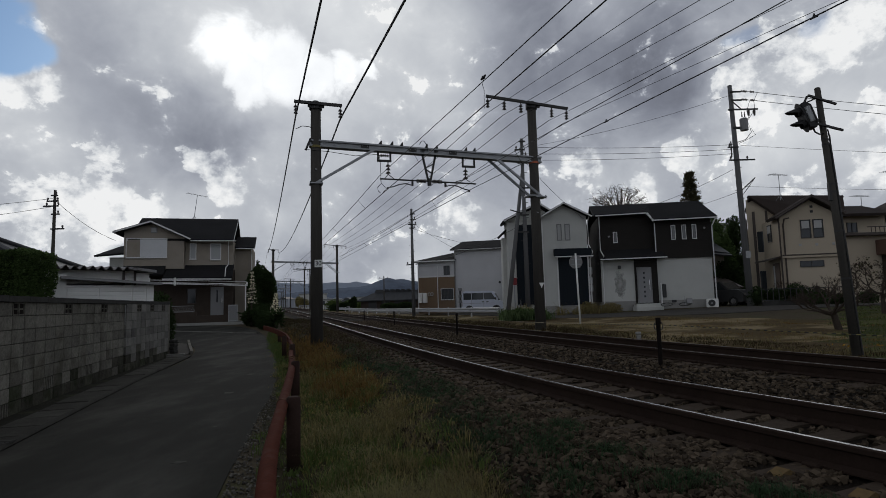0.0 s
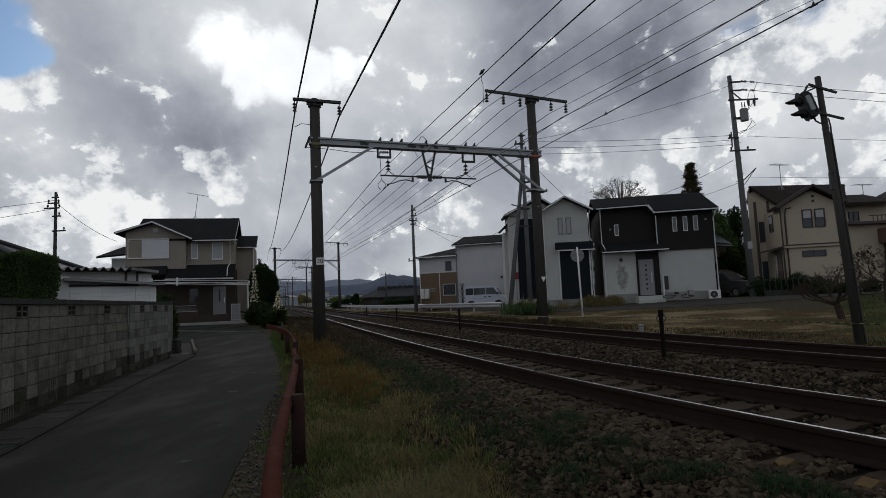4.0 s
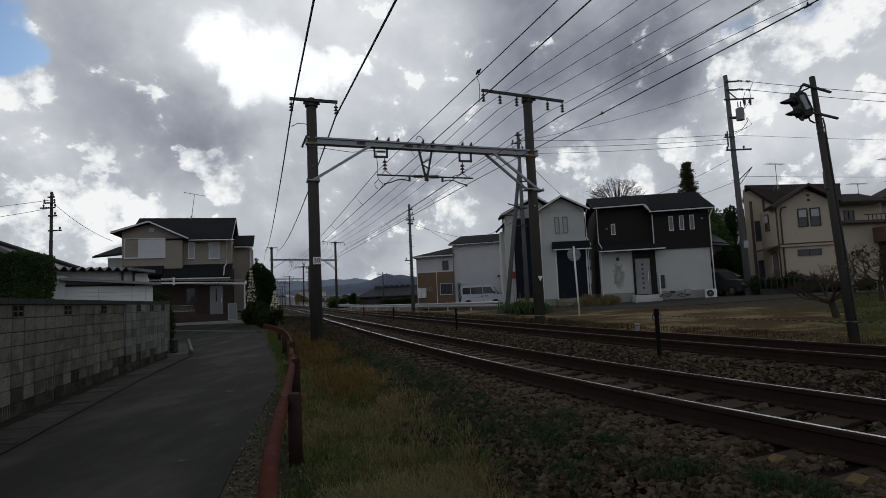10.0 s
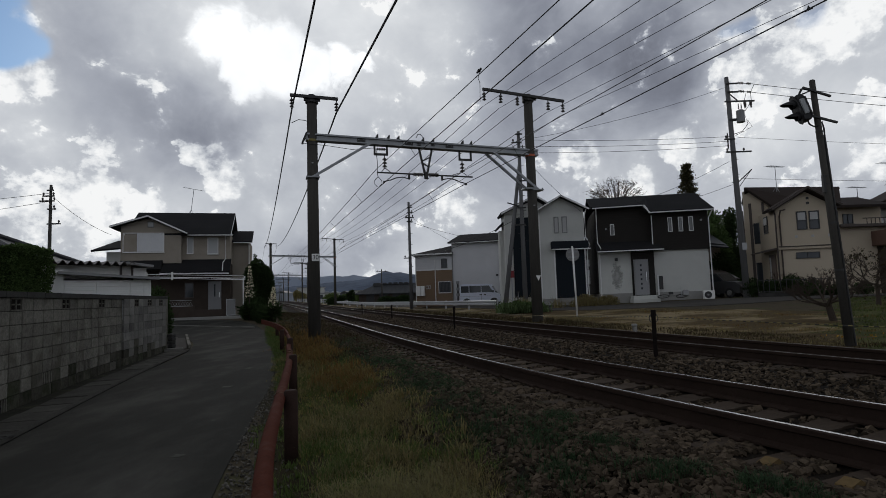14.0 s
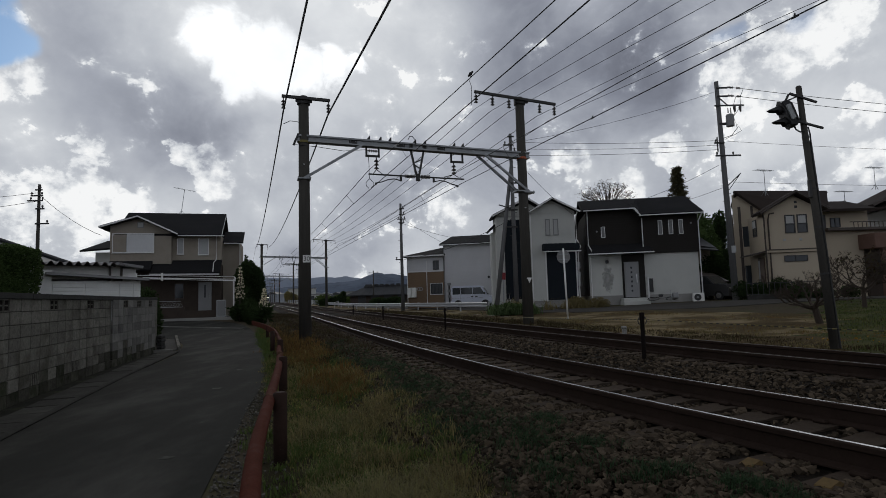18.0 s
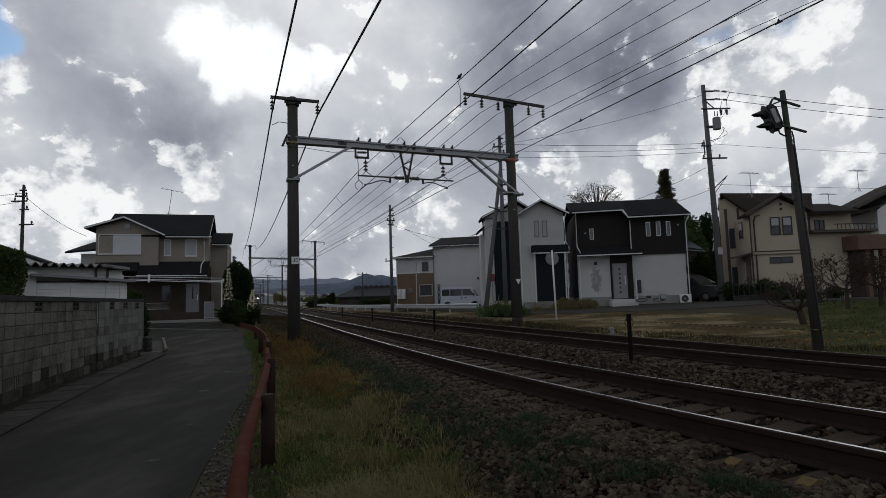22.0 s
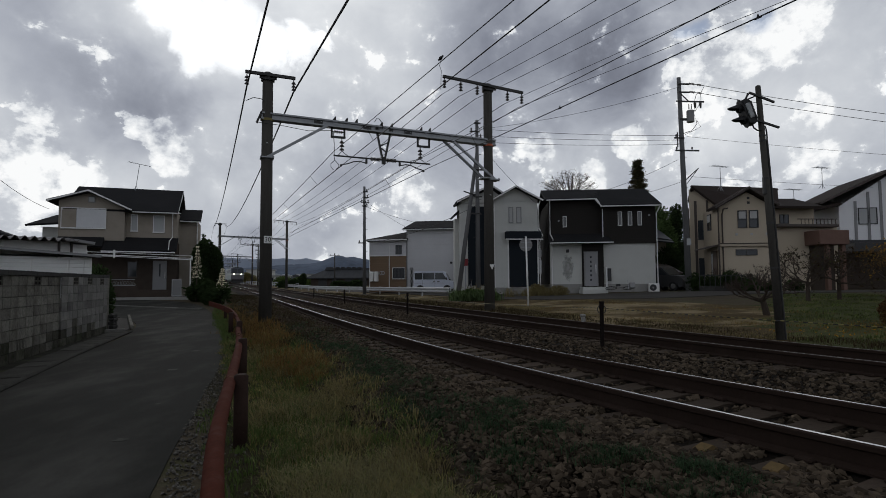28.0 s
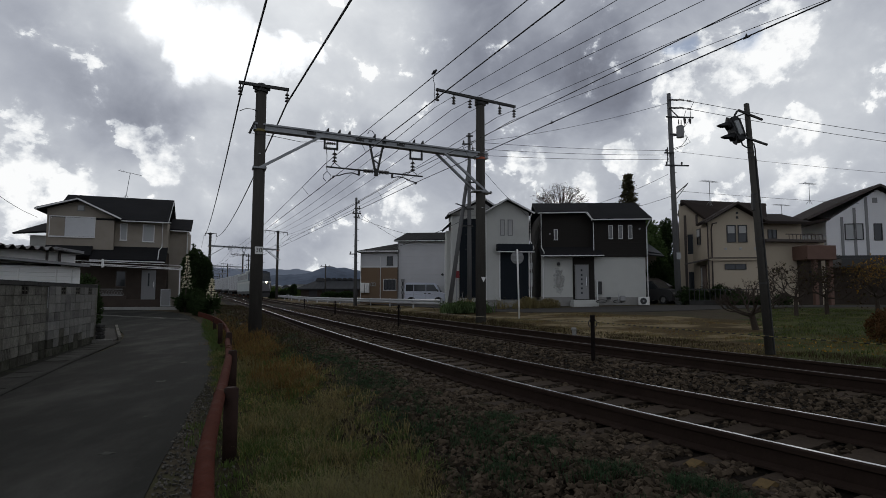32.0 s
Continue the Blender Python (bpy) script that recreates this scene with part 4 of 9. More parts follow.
for i, (s, la, lb, h) in enumerate(((80, -0.8, 7.75, 0), (130, -2.6, 5.4, 0.4), (175, -5.0, 3.2, 0.6), (220, -5.9, 2.3, 0.8), (265, -6.5, 1.7, 1.0), (310, -7.1, 1.1, 1.2))):
    build_gantry(s, la, lb, 7.6 - 0.35 * (i > 0), 7.35 - 0.3 * (i > 0), 9.3, 9.9, False)


def wire(name, pts, r, label, mat="wire", group="overhead wires"):
    ob = part(name, tube(B(), pts, r, 5), mat)
    return tagged(ob, label, "wire", group)


# lines over each track, span by span: messenger, contact wire and droppers
KEY_S = (-30, S1, 80, 130, 175)
TRACK_LINES = (
    # across and height at each support: messenger, then contact wire
    (((6.35, 5.75), (3.07, 5.52), (1.75, 7.1), (-0.5, 7.0), (-2.8, 7.0)), ((5.63, 5.13), (3.36, 5.13), (1.9, 6.35), (-0.4, 6.2), (-2.7, 6.2))),
    (((9.39, 5.8), (6.04, 5.58), (5.3, 7.1), (3.0, 7.0), (0.7, 7.0)), ((9.72, 5.22), (6.23, 5.22), (5.45, 6.35), (3.1, 6.2), (0.8, 6.2))),
)
for mline, cline in TRACK_LINES:
    for i in range(4):
        s0, s1 = KEY_S[i], KEY_S[i + 1]
        msg = sag(flat(s0, *mline[i]), flat(s1, *mline[i + 1]), 0.12 if i == 0 else 0.35)
        con = sag(flat(s0, *cline[i]), flat(s1, *cline[i + 1]), 0.0)
        wire("messenger_wire", msg, 0.009 if i == 0 else 0.012, "dark messenger wire over the track")
        wire("contact_wire", con, 0.011 if i == 0 else 0.013, "dark contact wire over the track")
        if 0 < i < 3:
            for k in range(1, 14, 2):
                wire("dropper", [msg[k], con[k]], 0.007, "thin dropper between messenger and contact wire", group="droppers")
        elif i == 0:
            for k in (13,):
                wire("dropper", [msg[k], con[k]], 0.006, "thin dropper between messenger and contact wire", group="droppers")
# feeders on the pole-top arms: across and height at the portal, across at the near end, at the next portal
FEED = [(0.48, 7.28, 2.42, -1.57, 8.9, 0.024), (1.84, 7.28, 4.93, 0.05, 8.9, 0.026), (6.76, 7.80, 12.97, 5.6, 9.4, 0.008), (7.36, 7.78, 15.16, 6.6, 9.4, 0.008),
        (7.97, 7.76, 16.16, 7.5, 9.4, 0.008), (9.11, 7.72, 17.16, 8.8, 9.4, 0.0075), (9.68, 7.66, 19.34, 9.6, 9.4, 0.0075)]
for i, (l, z, near_l, far_l, far_z, r) in enumerate(FEED):
    lab = "heavy black feeder cable on insulators" if i < 2 else "dark feeder wire on insulators"
    wire("feeder_wire", sag(flat(-30, near_l, z), flat(S1, l, z), 0.05), r, lab)
    wire("feeder_wire", sag(flat(S1, l, z), flat(80, far_l, far_z), 0.9 if i < 2 else 0.5), max(r, 0.012), lab)
    wire("feeder_wire", sag(flat(80, far_l, far_z), flat(130, far_l - 2.2, far_z + 0.2), 0.9), 0.014, lab)
# upright clips on the contact wire
for f in (0.751, 0.849):
    p = flat(-30, 9.72, 5.22).lerp(flat(S1, 6.23, 5.22), f)
    g = thing("wire_clip", Matrix.Translation(p), "small black upright clip on a contact wire", "wire clip", "wire clips")
    part("clamp", rod(B(), (-0.02, 0.05, -0.01), (0.02, -0.05, -0.01), 0.013, n=6), "black", g)
    part("fin", prism(B(), [(-0.022, 0.0), (0.022, 0.0), (0.004, 0.05), (-0.006, 0.05)], -0.006, 0.006), "black", g)
# ball-shaped joint on the messenger
p = flat(-30, 6.35, 5.75).lerp(flat(S1, 3.07, 5.52), 0.83)
g = thing("wire_joint", Matrix.Translation(p), "black ball-shaped joint on the messenger wire", "wire joint")
bm = B()
bmesh.ops.create_uvsphere(bm, u_segments=12, v_segments=8, radius=0.034)
part("ball", bm, "black", g, "", True)
part("clamp", rod(B(), (-0.03, 0.1, 0), (0.03, -0.1, 0), 0.02, n=6), "iron", g)
part("tail", tube(B(), [(0, 0, -0.04), (-0.02, 0.02, -0.14), (0.01, 0.03, -0.22), (0.0, 0.02, -0.58)], 0.006, 5), "wire", g, "thin hanging tail wire")

# ---------- the signal on its leaning pole ----------


def build_signal():
    g = thing("signal_post", pose(6.40, 8.9, 0.42), "leaning dark pole with a black two-hooded signal head", "signal")
    top = Vector((-0.235, 0.0, 4.30))
    pole = part("pole", rod(B(), (0, 0, -0.1), top, 0.066, 0.044, 16), "mast", g, "dark weathered concrete pole", True)
    part("cap", rod(B(), top, top + Vector((0, 0, 0.015)), 0.044, 0.03, 16), "mast", pole)
    for f in (0.28, 0.455, 0.6, 0.63, 0.78, 0.80):
        part("strap", rod(B(), top * f, top * (f + 0.007), 0.072 - 0.024 * f, n=14), "iron", pole)
    part("conduit", rod(B(), (0.07, -0.03, 0.0), top * 0.78 + Vector((0.055, -0.03, 0)), 0.016, n=8), "iron", g, "dark cable conduit")
    hm = pose(-0.425, 0.02, 3.855, 0, -17, -12)
    # housing with chamfered ends, lamps looking along -x
    prof = [(-0.075, -0.20), (0.02, -0.235), (0.07, -0.19), (0.075, 0.16), (0.02, 0.225), (-0.06, 0.215)]
    bm = B()
    for y0, y1, f in ((-0.10, 0.10, 1.0),):
        prism(bm, [(x * f, z * f) for x, z in prof], y0, y1, hm)
    bmesh.ops.bevel(bm, geom=bm.edges[:], offset=0.012, segments=1, affect="EDGES")
    h = part("head", bm, "black", g, "black signal housing")
    part("background", prism(B(), [(0.15 * math.cos(a) * 1.0, 0.255 * math.sin(a)) for a in (2 * math.pi * k / 12 for k in range(12))], -0.012, 0.0, hm @ pose(-0.075, 0, 0, 0, 0, -90)), "black", h, "black background board")
    for z in (0.10, -0.11):
        bm = B()
        # cut-away hood, deeper above than below
        rings = []
        for k in range(13):
            a = math.pi * (k / 12 * 1.5 - 0.25)
            d = 0.06 + 0.15 * max(math.sin(a), 0) ** 0.7
            rings.append([bm.verts.new(hm @ Vector(p)) for p in ((-0.075, 0.085 * math.cos(a), z + 0.085 * math.sin(a)), (-0.075 - d, 0.078 * math.cos(a), z + 0.078 * math.sin(a) - 0.03 * d),
                                                                (-0.075 - d, 0.070 * math.cos(a), z + 0.070 * math.sin(a) - 0.03 * d), (-0.075, 0.077 * math.cos(a), z + 0.077 * math.sin(a)))])
        for p, q in zip(rings, rings[1:]):
            for k in range(4):
                bm.faces.new((p[k], p[(k + 1) % 4], q[(k + 1) % 4], q[k]))
        part("hood", bm, "black", h, "black cut-away visor")
        part("lens", rod(B(), hm @ Vector((-0.09, 0, z)), hm @ Vector((-0.078, 0, z)), 0.062, n=16), "glass", h)
    part("back_plate", bx(-0.035, 0.045, -0.112, -0.099, -0.12, 0.14, 0.012, hm), "frosted", h, "pale grey side cover")
    part("hinge", rod(B(), hm @ Vector((0.06, -0.11, -0.17)), hm @ Vector((0.06, -0.11, 0.15)), 0.014, n=6), "iron", h)
    part("upper_bracket", bar(B(), (-0.43, -0.05, 4.175), (0.01, -0.05, 4.02), 0.035, 0.03), "iron", g)
    part("bracket_stay", bar(B(), (-0.43, -0.03, 4.165), (-0.50, 0.02, 4.00), 0.03, 0.03), "iron", g)
    part("bracket_stay", bar(B(), (-0.30, -0.03, 4.125), (-0.47, 0.02, 4.06), 0.02, 0.02), "iron", g)
    part("lower_bracket", bar(B(), (-0.42, -0.05, 3.735), (0.08, -0.05, 3.585), 0.035, 0.03), "iron", g)
    part("cable", tube(B(), [(-0.36, 0.0, 3.66), (-0.35, -0.02, 3.58), (-0.29, -0.03, 3.535), (-0.22, -0.03, 3.545), (-0.15, -0.03, 3.61), (-0.13, -0.03, 3.50), (-0.12, -0.04, 2.9)], 0.013, 6), "black", g)
    part("box", bx(-0.21, -0.165, -0.04, 0.03, 2.45, 2.75, 0.01), "iron", g, "dark relay box strapped to the pole")


build_signal()

# ---------- stakes and rope between the tracks ----------
STAKES = [(-2.6, 5.3, 0.72), (7.4, 5.3, 0.70), (17.0, 5.3, 0.68), (27.0, 5.3, 0.68), (37.0, 5.3, 0.68)]
for s, l, h in STAKES:
    p = at(s, l)
    g = thing("stake", Matrix.Translation(on(p.x, p.y)), "short black iron stake with an eyelet between the tracks", "stake", "stakes")
    part("shaft", rod(B(), (0, 0, -0.1), (0, 0, h), 0.032, n=10), "stake", g)
    part("cap", rod(B(), (0, 0, h - 0.10), (0, 0, h + 0.015), 0.04, 0.036, 10), "stake", g)
    for sx in (-1, 1):
        part("eyelet", tube(B(), [(sx * (0.03 + 0.035 * math.sin(a)), 0, h - 0.11 + 0.055 * math.cos(a)) for a in (math.pi * k / 8 for k in range(9))], 0.008, 5), "iron", g)


def striped_rope(a, b, drop):
    g = thing("rope", Matrix(), "sagging yellow and black striped rope", "rope", "warning ropes")
    pts = sag(a, b, drop, 200)
    for mat, k0 in (("yellow", 0), ("black", 1)):
        bm = B()
        for k in range(k0, 200, 2):
            rod(bm, pts[k], pts[k + 1], 0.0055, n=4)
        tagged(part("yellow_strand" if k0 == 0 else "black_strand", bm, mat, g), kind="stuff")


for (s, l, h), (s2, l2, h2) in zip(STAKES, STAKES[1:]):
    striped_rope(at(s, l, 0.31 + h), at(s2, l2, 0.31 + h2), 0.06)
# white marker on the verge
p = at(11.6, 8.0)
g = thing("marker_post", Matrix.Translation(on(p.x, p.y)), "small chipped white marker post in dry grass", "marker")
part("shaft", bx(-0.045, 0.045, -0.04, 0.04, -0.05, 0.14, 0.01), "concrete", g)
part("head", bx(-0.07, 0.05, -0.05, 0.05, 0.14, 0.21, 0.02), "concrete", g)

# ---------- bent pipe railing along the lane ----------
g = thing("pipe_railing", Matrix(), "bent rust-red steel pipe railing on short brown posts", "railing")
rail_pts = [(-0.40, 1.2, 0.55), (-0.72, 2.3, 0.56), (-1.03, 3.4, 0.56), (-1.43, 5.09, 0.57), (-1.79, 6.6, 0.56), (-2.18, 8.2, 0.55), (-2.63, 9.9, 0.52), (-3.15, 11.8, 0.49), (-3.60, 13.6, 0.47), (-4.40, 16.4, 0.45)]
band_pts = [(-4.40, 16.4, 0.45), (-5.45, 19.6, 0.46), (-7.1, 24.0, 0.46), (-8.8, 28.0, 0.47)]


def spline(pts, k):
    pts = [Vector(p) for p in pts]
    out = []
    for i in range(len(pts) - 1):
        p = [pts[max(i - 1, 0)], pts[i], pts[i + 1], pts[min(i + 2, len(pts) - 1)]]
        for j in range(k):
            u = j / k
            out.append(0.5 * ((2 * p[1]) + (p[2] - p[0]) * u + (2 * p[0] - 5 * p[1] + 4 * p[2] - p[3]) * u * u + (3 * p[1] - p[0] - 3 * p[2] + p[3]) * u ** 3))
    return out + [pts[-1]]


pipe = part("pipe", tube(B(), spline(rail_pts, 5), 0.048, 14), "pipe_red", g, "rust-red painted steel pipe, scuffed", True)
bm = B()
pts = spline(band_pts, 6)
rings = []
for i, p in enumerate(pts):
    d = pts[min(i + 1, len(pts) - 1)] - pts[max(i - 1, 0)]
    side = d.cross(Vector((0, 0, 1))).normalized() * 0.025
    h = Vector((0, 0, 0.06 + 0.04 * min(i / 6, 1)))
    rings.append([bm.verts.new(q) for q in (p - side - h, p + side - h, p + side + h, p - side + h)])
for a, b in zip(rings, rings[1:]):
    for k in range(4):
        bm.faces.new((a[k], a[(k + 1) % 4], b[(k + 1) % 4], b[k]))
bm.faces.new(rings[0][::-1])
bm.faces.new(rings[-1])
part("flattened_end", bm, "pipe_red", g, "flattened rusty end of the railing")
for x, y, z in ((-1.43, 5.09, 0.57), (-2.52, 9.5, 0.54), (-2.62, 9.9, 0.535)):
    part("strap", rod(B(), (x - 0.004, y - 0.02, z), (x + 0.004, y + 0.02, z), 0.052, n=14), "rust", pipe)
for x, y, top in ((-1.33, 5.07, 0.655), (-2.15, 8.3, 0.66), (-3.2, 12.1, 0.66), (-4.4, 15.8, 0.66), (-6.35, 22.1, 0.52)):
    z = ground_z(x, y)
    p = part("post", rod(B(), (x, y, z - 0.1), (x, y, top - 0.03), 0.060, n=14), "post_rust", g, "dark brown rusty steel post", True)
    part("cap", rod(B(), (x, y, top - 0.03), (x, y, top - 0.015), 0.062, 0.045, 14), "post_rust", p)

# ---------- building helpers ----------


def window(parent, x0, x1, z0, z1, y, frame="trim_white", pane="glass", split=0, w=0.05, sill=True, label=""):
    """A framed window whose face looks to -y."""
    bm = B()
    box(bm, x0 - w, x0, y - 0.05, y + 0.02, z0 - w, z1 + w)
    box(bm, x1, x1 + w, y - 0.05, y + 0.02, z0 - w, z1 + w)
    box(bm, x0, x1, y - 0.05, y + 0.02, z1, z1 + w)
    box(bm, x0, x1, y - 0.05, y + 0.02, z0 - w, z0)
    win = part("window", bm, frame, parent, label)
    k = max(split, 1)
    for i in range(k):
        a, b = x0 + (x1 - x0) * i / k, x0 + (x1 - x0) * (i + 1) / k
        part("pane", bx(a + (0.02 if i else 0), b, y - 0.012 - 0.012 * (i % 2), y + 0.0, z0, z1), pane, win)
        if i:
            part("mullion", bx(a - 0.02, a + 0.02, y - 0.045, y + 0.0, z0, z1), frame, win)
    if sill:
        part("sill", bx(x0 - w - 0.02, x1 + w + 0.02, y - 0.09, y, z0 - w - 0.03, z0 - w), frame, win)
    return win


def gutter(parent, a, b, r=0.04, mat="trim_white"):
    return part("gutter", bar(B(), a, b, 2 * r, 1.6 * r), mat, parent)


def downpipe(parent, pts, mat="trim_white", r=0.035):
    return part("downpipe", tube(B(), pts, r, 6), mat, parent)


def gable_roof(parent, x0, x1, eave, apex_x, apex, y0, y1, t=0.14, mat="roof_dark", rim="trim_white"):
    """A roof whose gable looks to -y; eave is one height, or one for each side."""
    el, er = eave if isinstance(eave, tuple) else (eave, eave)
    r = part("roof", slab(slab(B(), [(x0, y0, el), (apex_x, y0, apex), (apex_x, y1, apex), (x0, y1, el)], t), [(apex_x, y0, apex), (x1, y0, er), (x1, y1, er), (apex_x, y1, apex)], t), mat, parent)
    part("bargeboard", bar(B(), (x0, y0 - 0.02, el - 0.09), (apex_x, y0 - 0.02, apex - 0.06), 0.04, 0.09), rim, r)
    part("bargeboard", bar(B(), (apex_x, y0 - 0.02, apex - 0.07), (x1, y0 - 0.02, er - 0.07), 0.04, 0.10), rim, r)
    return r


def ridge_roof(parent, x0, x1, y0, y1, eave, ridge, yr, t=0.14, mat="roof_dark", rim="trim_white"):
    """A roof whose ridge runs along x."""
    r = part("roof", slab(slab(B(), [(x0, y0, eave), (x1, y0, eave), (x1, yr, ridge), (x0, yr, ridge)], t), [(x0, yr, ridge), (x1, yr, ridge), (x1, y1, eave), (x0, y1, eave)], t), mat, parent)
    for x in (x0, x1):
        part("bargeboard", bar(B(), (x, y0, eave - 0.08), (x, yr, ridge - 0.08), 0.04, 0.12), rim, r)
        part("bargeboard", bar(B(), (x, yr, ridge - 0.08), (x, y1, eave - 0.08), 0.04, 0.12), rim, r)
    return r


def antenna(x, y, z, h, yaw=0, tilt=0):
    g = thing("tv_antenna", pose(x, y, z, 0, tilt, yaw), "thin metal television antenna on a roof", "antenna", "roof antennas")
    part("mast", rod(B(), (0, 0, 0), (0, 0, h), 0.02, n=6), "galv", g)
    part("boom", rod(B(), (-0.75, 0, h), (0.75, 0, h + 0.05), 0.014, n=5), "galv", g)
    for k in range(9):
        xx = -0.7 + 0.17 * k
        part("element", rod(B(), (xx, -0.28 + 0.012 * k, h + 0.02), (xx, 0.28 - 0.012 * k, h + 0.02), 0.008, n=4), "galv", g)
    for k in range(3):
        a = 2.1 * k
        part("stay_leg", rod(B(), (0, 0, 0.35), (0.25 * math.cos(a), 0.25 * math.sin(a), 0), 0.012, n=4), "galv", g)


# ---------- block wall along the lane ----------
WALL = [(-3.1, -4.0), (-4.65, 3.0), (-6.01, 7.83), (-6.94, 11.12), (-7.52, 13.5), (-8.46, 17.6)]


def wall_xy(y):
    for (x0, y0), (x1, y1) in zip(WALL, WALL[1:]):
        if y <= y1 or y1 == WALL[-1][1]:
            return x0 + (x1 - x0) * (y - y0) / (y1 - y0), math.atan2(y1 - y0, x1 - x0)


def backed(bm):
    """Adds a near-black plate behind pierced blocks, its colour standing in for the hollow's shade."""
    k = len(bm.faces)
    box(bm, -0.194, 0.194, -0.030, -0.020, -0.094, 0.094)
    bm.faces.ensure_lookup_table()
    for f in bm.faces[k:]:
        f.material_index = 1
    return bm


def build_wall():
    g = thing("block_wall", Matrix(), "weathered grey concrete block wall with a dark coping", "wall", kind="structure")
    core = B()
    for (x0, y0), (x1, y1) in zip(WALL, WALL[1:]):
        bar(core, (x0 - 0.080, y0, 0.75), (x1 - 0.080, y1, 0.75), 0.085, 1.70)
    part("mortar_core", core, "mortar", g, "dark mortar joints")
    cop = B()
    for (x0, y0), (x1, y1) in zip(WALL, WALL[1:]):
        k = max(int((y1 - y0) / 0.6), 1)
        for i in range(k):
            a, b = i / k, (i + 0.985) / k
            bar(cop, (x0 + (x1 - x0) * a - 0.07, y0 + (y1 - y0) * a, 1.645 + rnd.uniform(-0.004, 0.004)), (x0 + (x1 - x0) * b - 0.07, y0 + (y1 - y0) * b, 1.645), 0.20, 0.085)
    part("coping", cop, "coping", g, "dark mossy concrete coping")
    old = mesh_of("block", bx(-0.192, 0.192, -0.05, 0.05, -0.0965, 0.0965, 0.008), "block")
    darkened = mesh_of("block", bx(-0.192, 0.192, -0.05, 0.05, -0.0965, 0.0965, 0.008), "block_damp")
    fresh = mesh_of("block", bx(-0.193, 0.193, -0.05, 0.05, -0.097, 0.097, 0.005), "block_new")
    vb = B()
    for x in (-0.194, -0.010, 0.176):
        box(vb, x, x + 0.018, -0.05, 0.05, -0.094, 0.094)
    for z in (-0.094, 0.074):
        box(vb, -0.194, 0.194, -0.048, 0.03, z, z + 0.020)
    for x in (-0.176, 0.008):
        box(vb, x + 0.03, x + 0.13, -0.046, -0.03, -0.012, 0.010)
    vent = mesh_of("vent_block", backed(vb), ["block", "stake"])
    sb = B()
    for k in range(6):
        box(sb, -0.194 + 0.0724 * k, -0.194 + 0.0724 * k + 0.026, -0.05, 0.05, -0.094, 0.094)
    slot = mesh_of("drain_block", backed(sb), ["block", "stake"])
    vents = {8.1, 10.0, 12.0, 14.6, 15.7, 16.8}
    slots = {(9.3, 1), (11.2, 1), (7.9, 0), (13.0, 0), (14.9, 1), (16.0, 1)}
    far_rest = B()
    for row in range(8):
        y = -3.8
        k = 0
        while y < 17.4:
            x, a = wall_xy(y)
            new_part = y > 13.5
            z = 0.1 + 0.2 * row
            m = pose(x - 0.055 + (0.05 if new_part else 0.0) + rnd.uniform(-0.003, 0.003), y, z, 0, 0, math.degrees(a) + rnd.uniform(-0.4, 0.4))
            if y < 6.2:
                box(far_rest, -0.194, 0.194, -0.05, 0.05, -0.094, 0.094, 0, m)
            else:
                me, nm = (fresh if new_part else old), "block"
                # darkening towards the wall's foot is put into the block colour, by row
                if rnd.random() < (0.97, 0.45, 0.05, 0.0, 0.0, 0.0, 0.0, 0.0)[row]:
                    me = darkened
                if row == 7 and any(abs(y - v) < 0.2 for v in vents):
                    me, nm = vent, "vent_block"
                elif any(abs(y - v) < 0.2 and r == row for v, r in slots):
                    me, nm = slot, "drain_block"
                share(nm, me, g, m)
            k += 1
            y += 0.4 * math.sin(a)
    tagged(part("blocks", far_rest, "block", g), kind="stuff")
    # thin white conduit along the seam of the newer blocks
    cx, cy = wall_xy(13.45)[0] + 0.012, 13.45
    part("conduit", tube(B(), [(cx, cy, 1.58), (cx, cy, 1.12), (cx - 0.02, cy + 0.1, 1.10)], 0.007, 6), "frosted", g, "thin white conduit")
    # end pier
    part("end_pier", bx(-8.62, -8.49, 17.55, 17.75, -0.1, 1.70, 0.01), "block", g, "weathered concrete end pier")


build_wall()

# gutter covers along the foot of the wall
gc = thing("gutter", Matrix(), "row of old concrete gutter covers at the wall's foot", "gutter", kind="structure")
dark_cover = mesh_of("cover", bx(-0.24, 0.24, -0.29, 0.29, -0.10, 0.0, 0.012), "cover")
y = 3.2
while y < 17.2:
    x = float(np.interp(y, (1, 6.08, 9, 12.06, 17.6), (-3.6, -4.65, -5.5, -6.35, -7.75))) - 0.27
    share("cover", dark_cover, gc, pose(x, y, 0.055 + rnd.uniform(-0.008, 0.008), rnd.uniform(-0.6, 0.6), rnd.uniform(-0.6, 0.6), 15 + rnd.uniform(-1, 1)))
    y += 0.6
# dark strip added to fill the gap between wall and covers
y = 3.2
while y < 17.2:
    cx = float(np.interp(y + 0.3, (1, 6.08, 9, 12.06, 17.6), (-3.6, -4.65, -5.5, -6.35, -7.75))) - 0.52
    wx = wall_xy(y + 0.3)[0] - 0.02
    part("channel_bed", slab(B(), [(wx + 0.135, y - 0.004, 0.028), (cx + 0.135, y - 0.004, 0.034), (cx - 0.02, y + 0.6, 0.034), (wx - 0.03, y + 0.6, 0.028)], 0.06), "channel", gc)
    y += 0.6
part("kerb_line", tube(B(), [(float(np.interp(v, (1, 6.08, 9, 12.06, 17.6), (-3.6, -4.65, -5.5, -6.35, -7.75))), v, 0.03) for v in (2, 4, 6.08, 7.5, 9, 10.5, 12.06, 14, 16, 17.6)], 0.035, 6), "cover", gc)
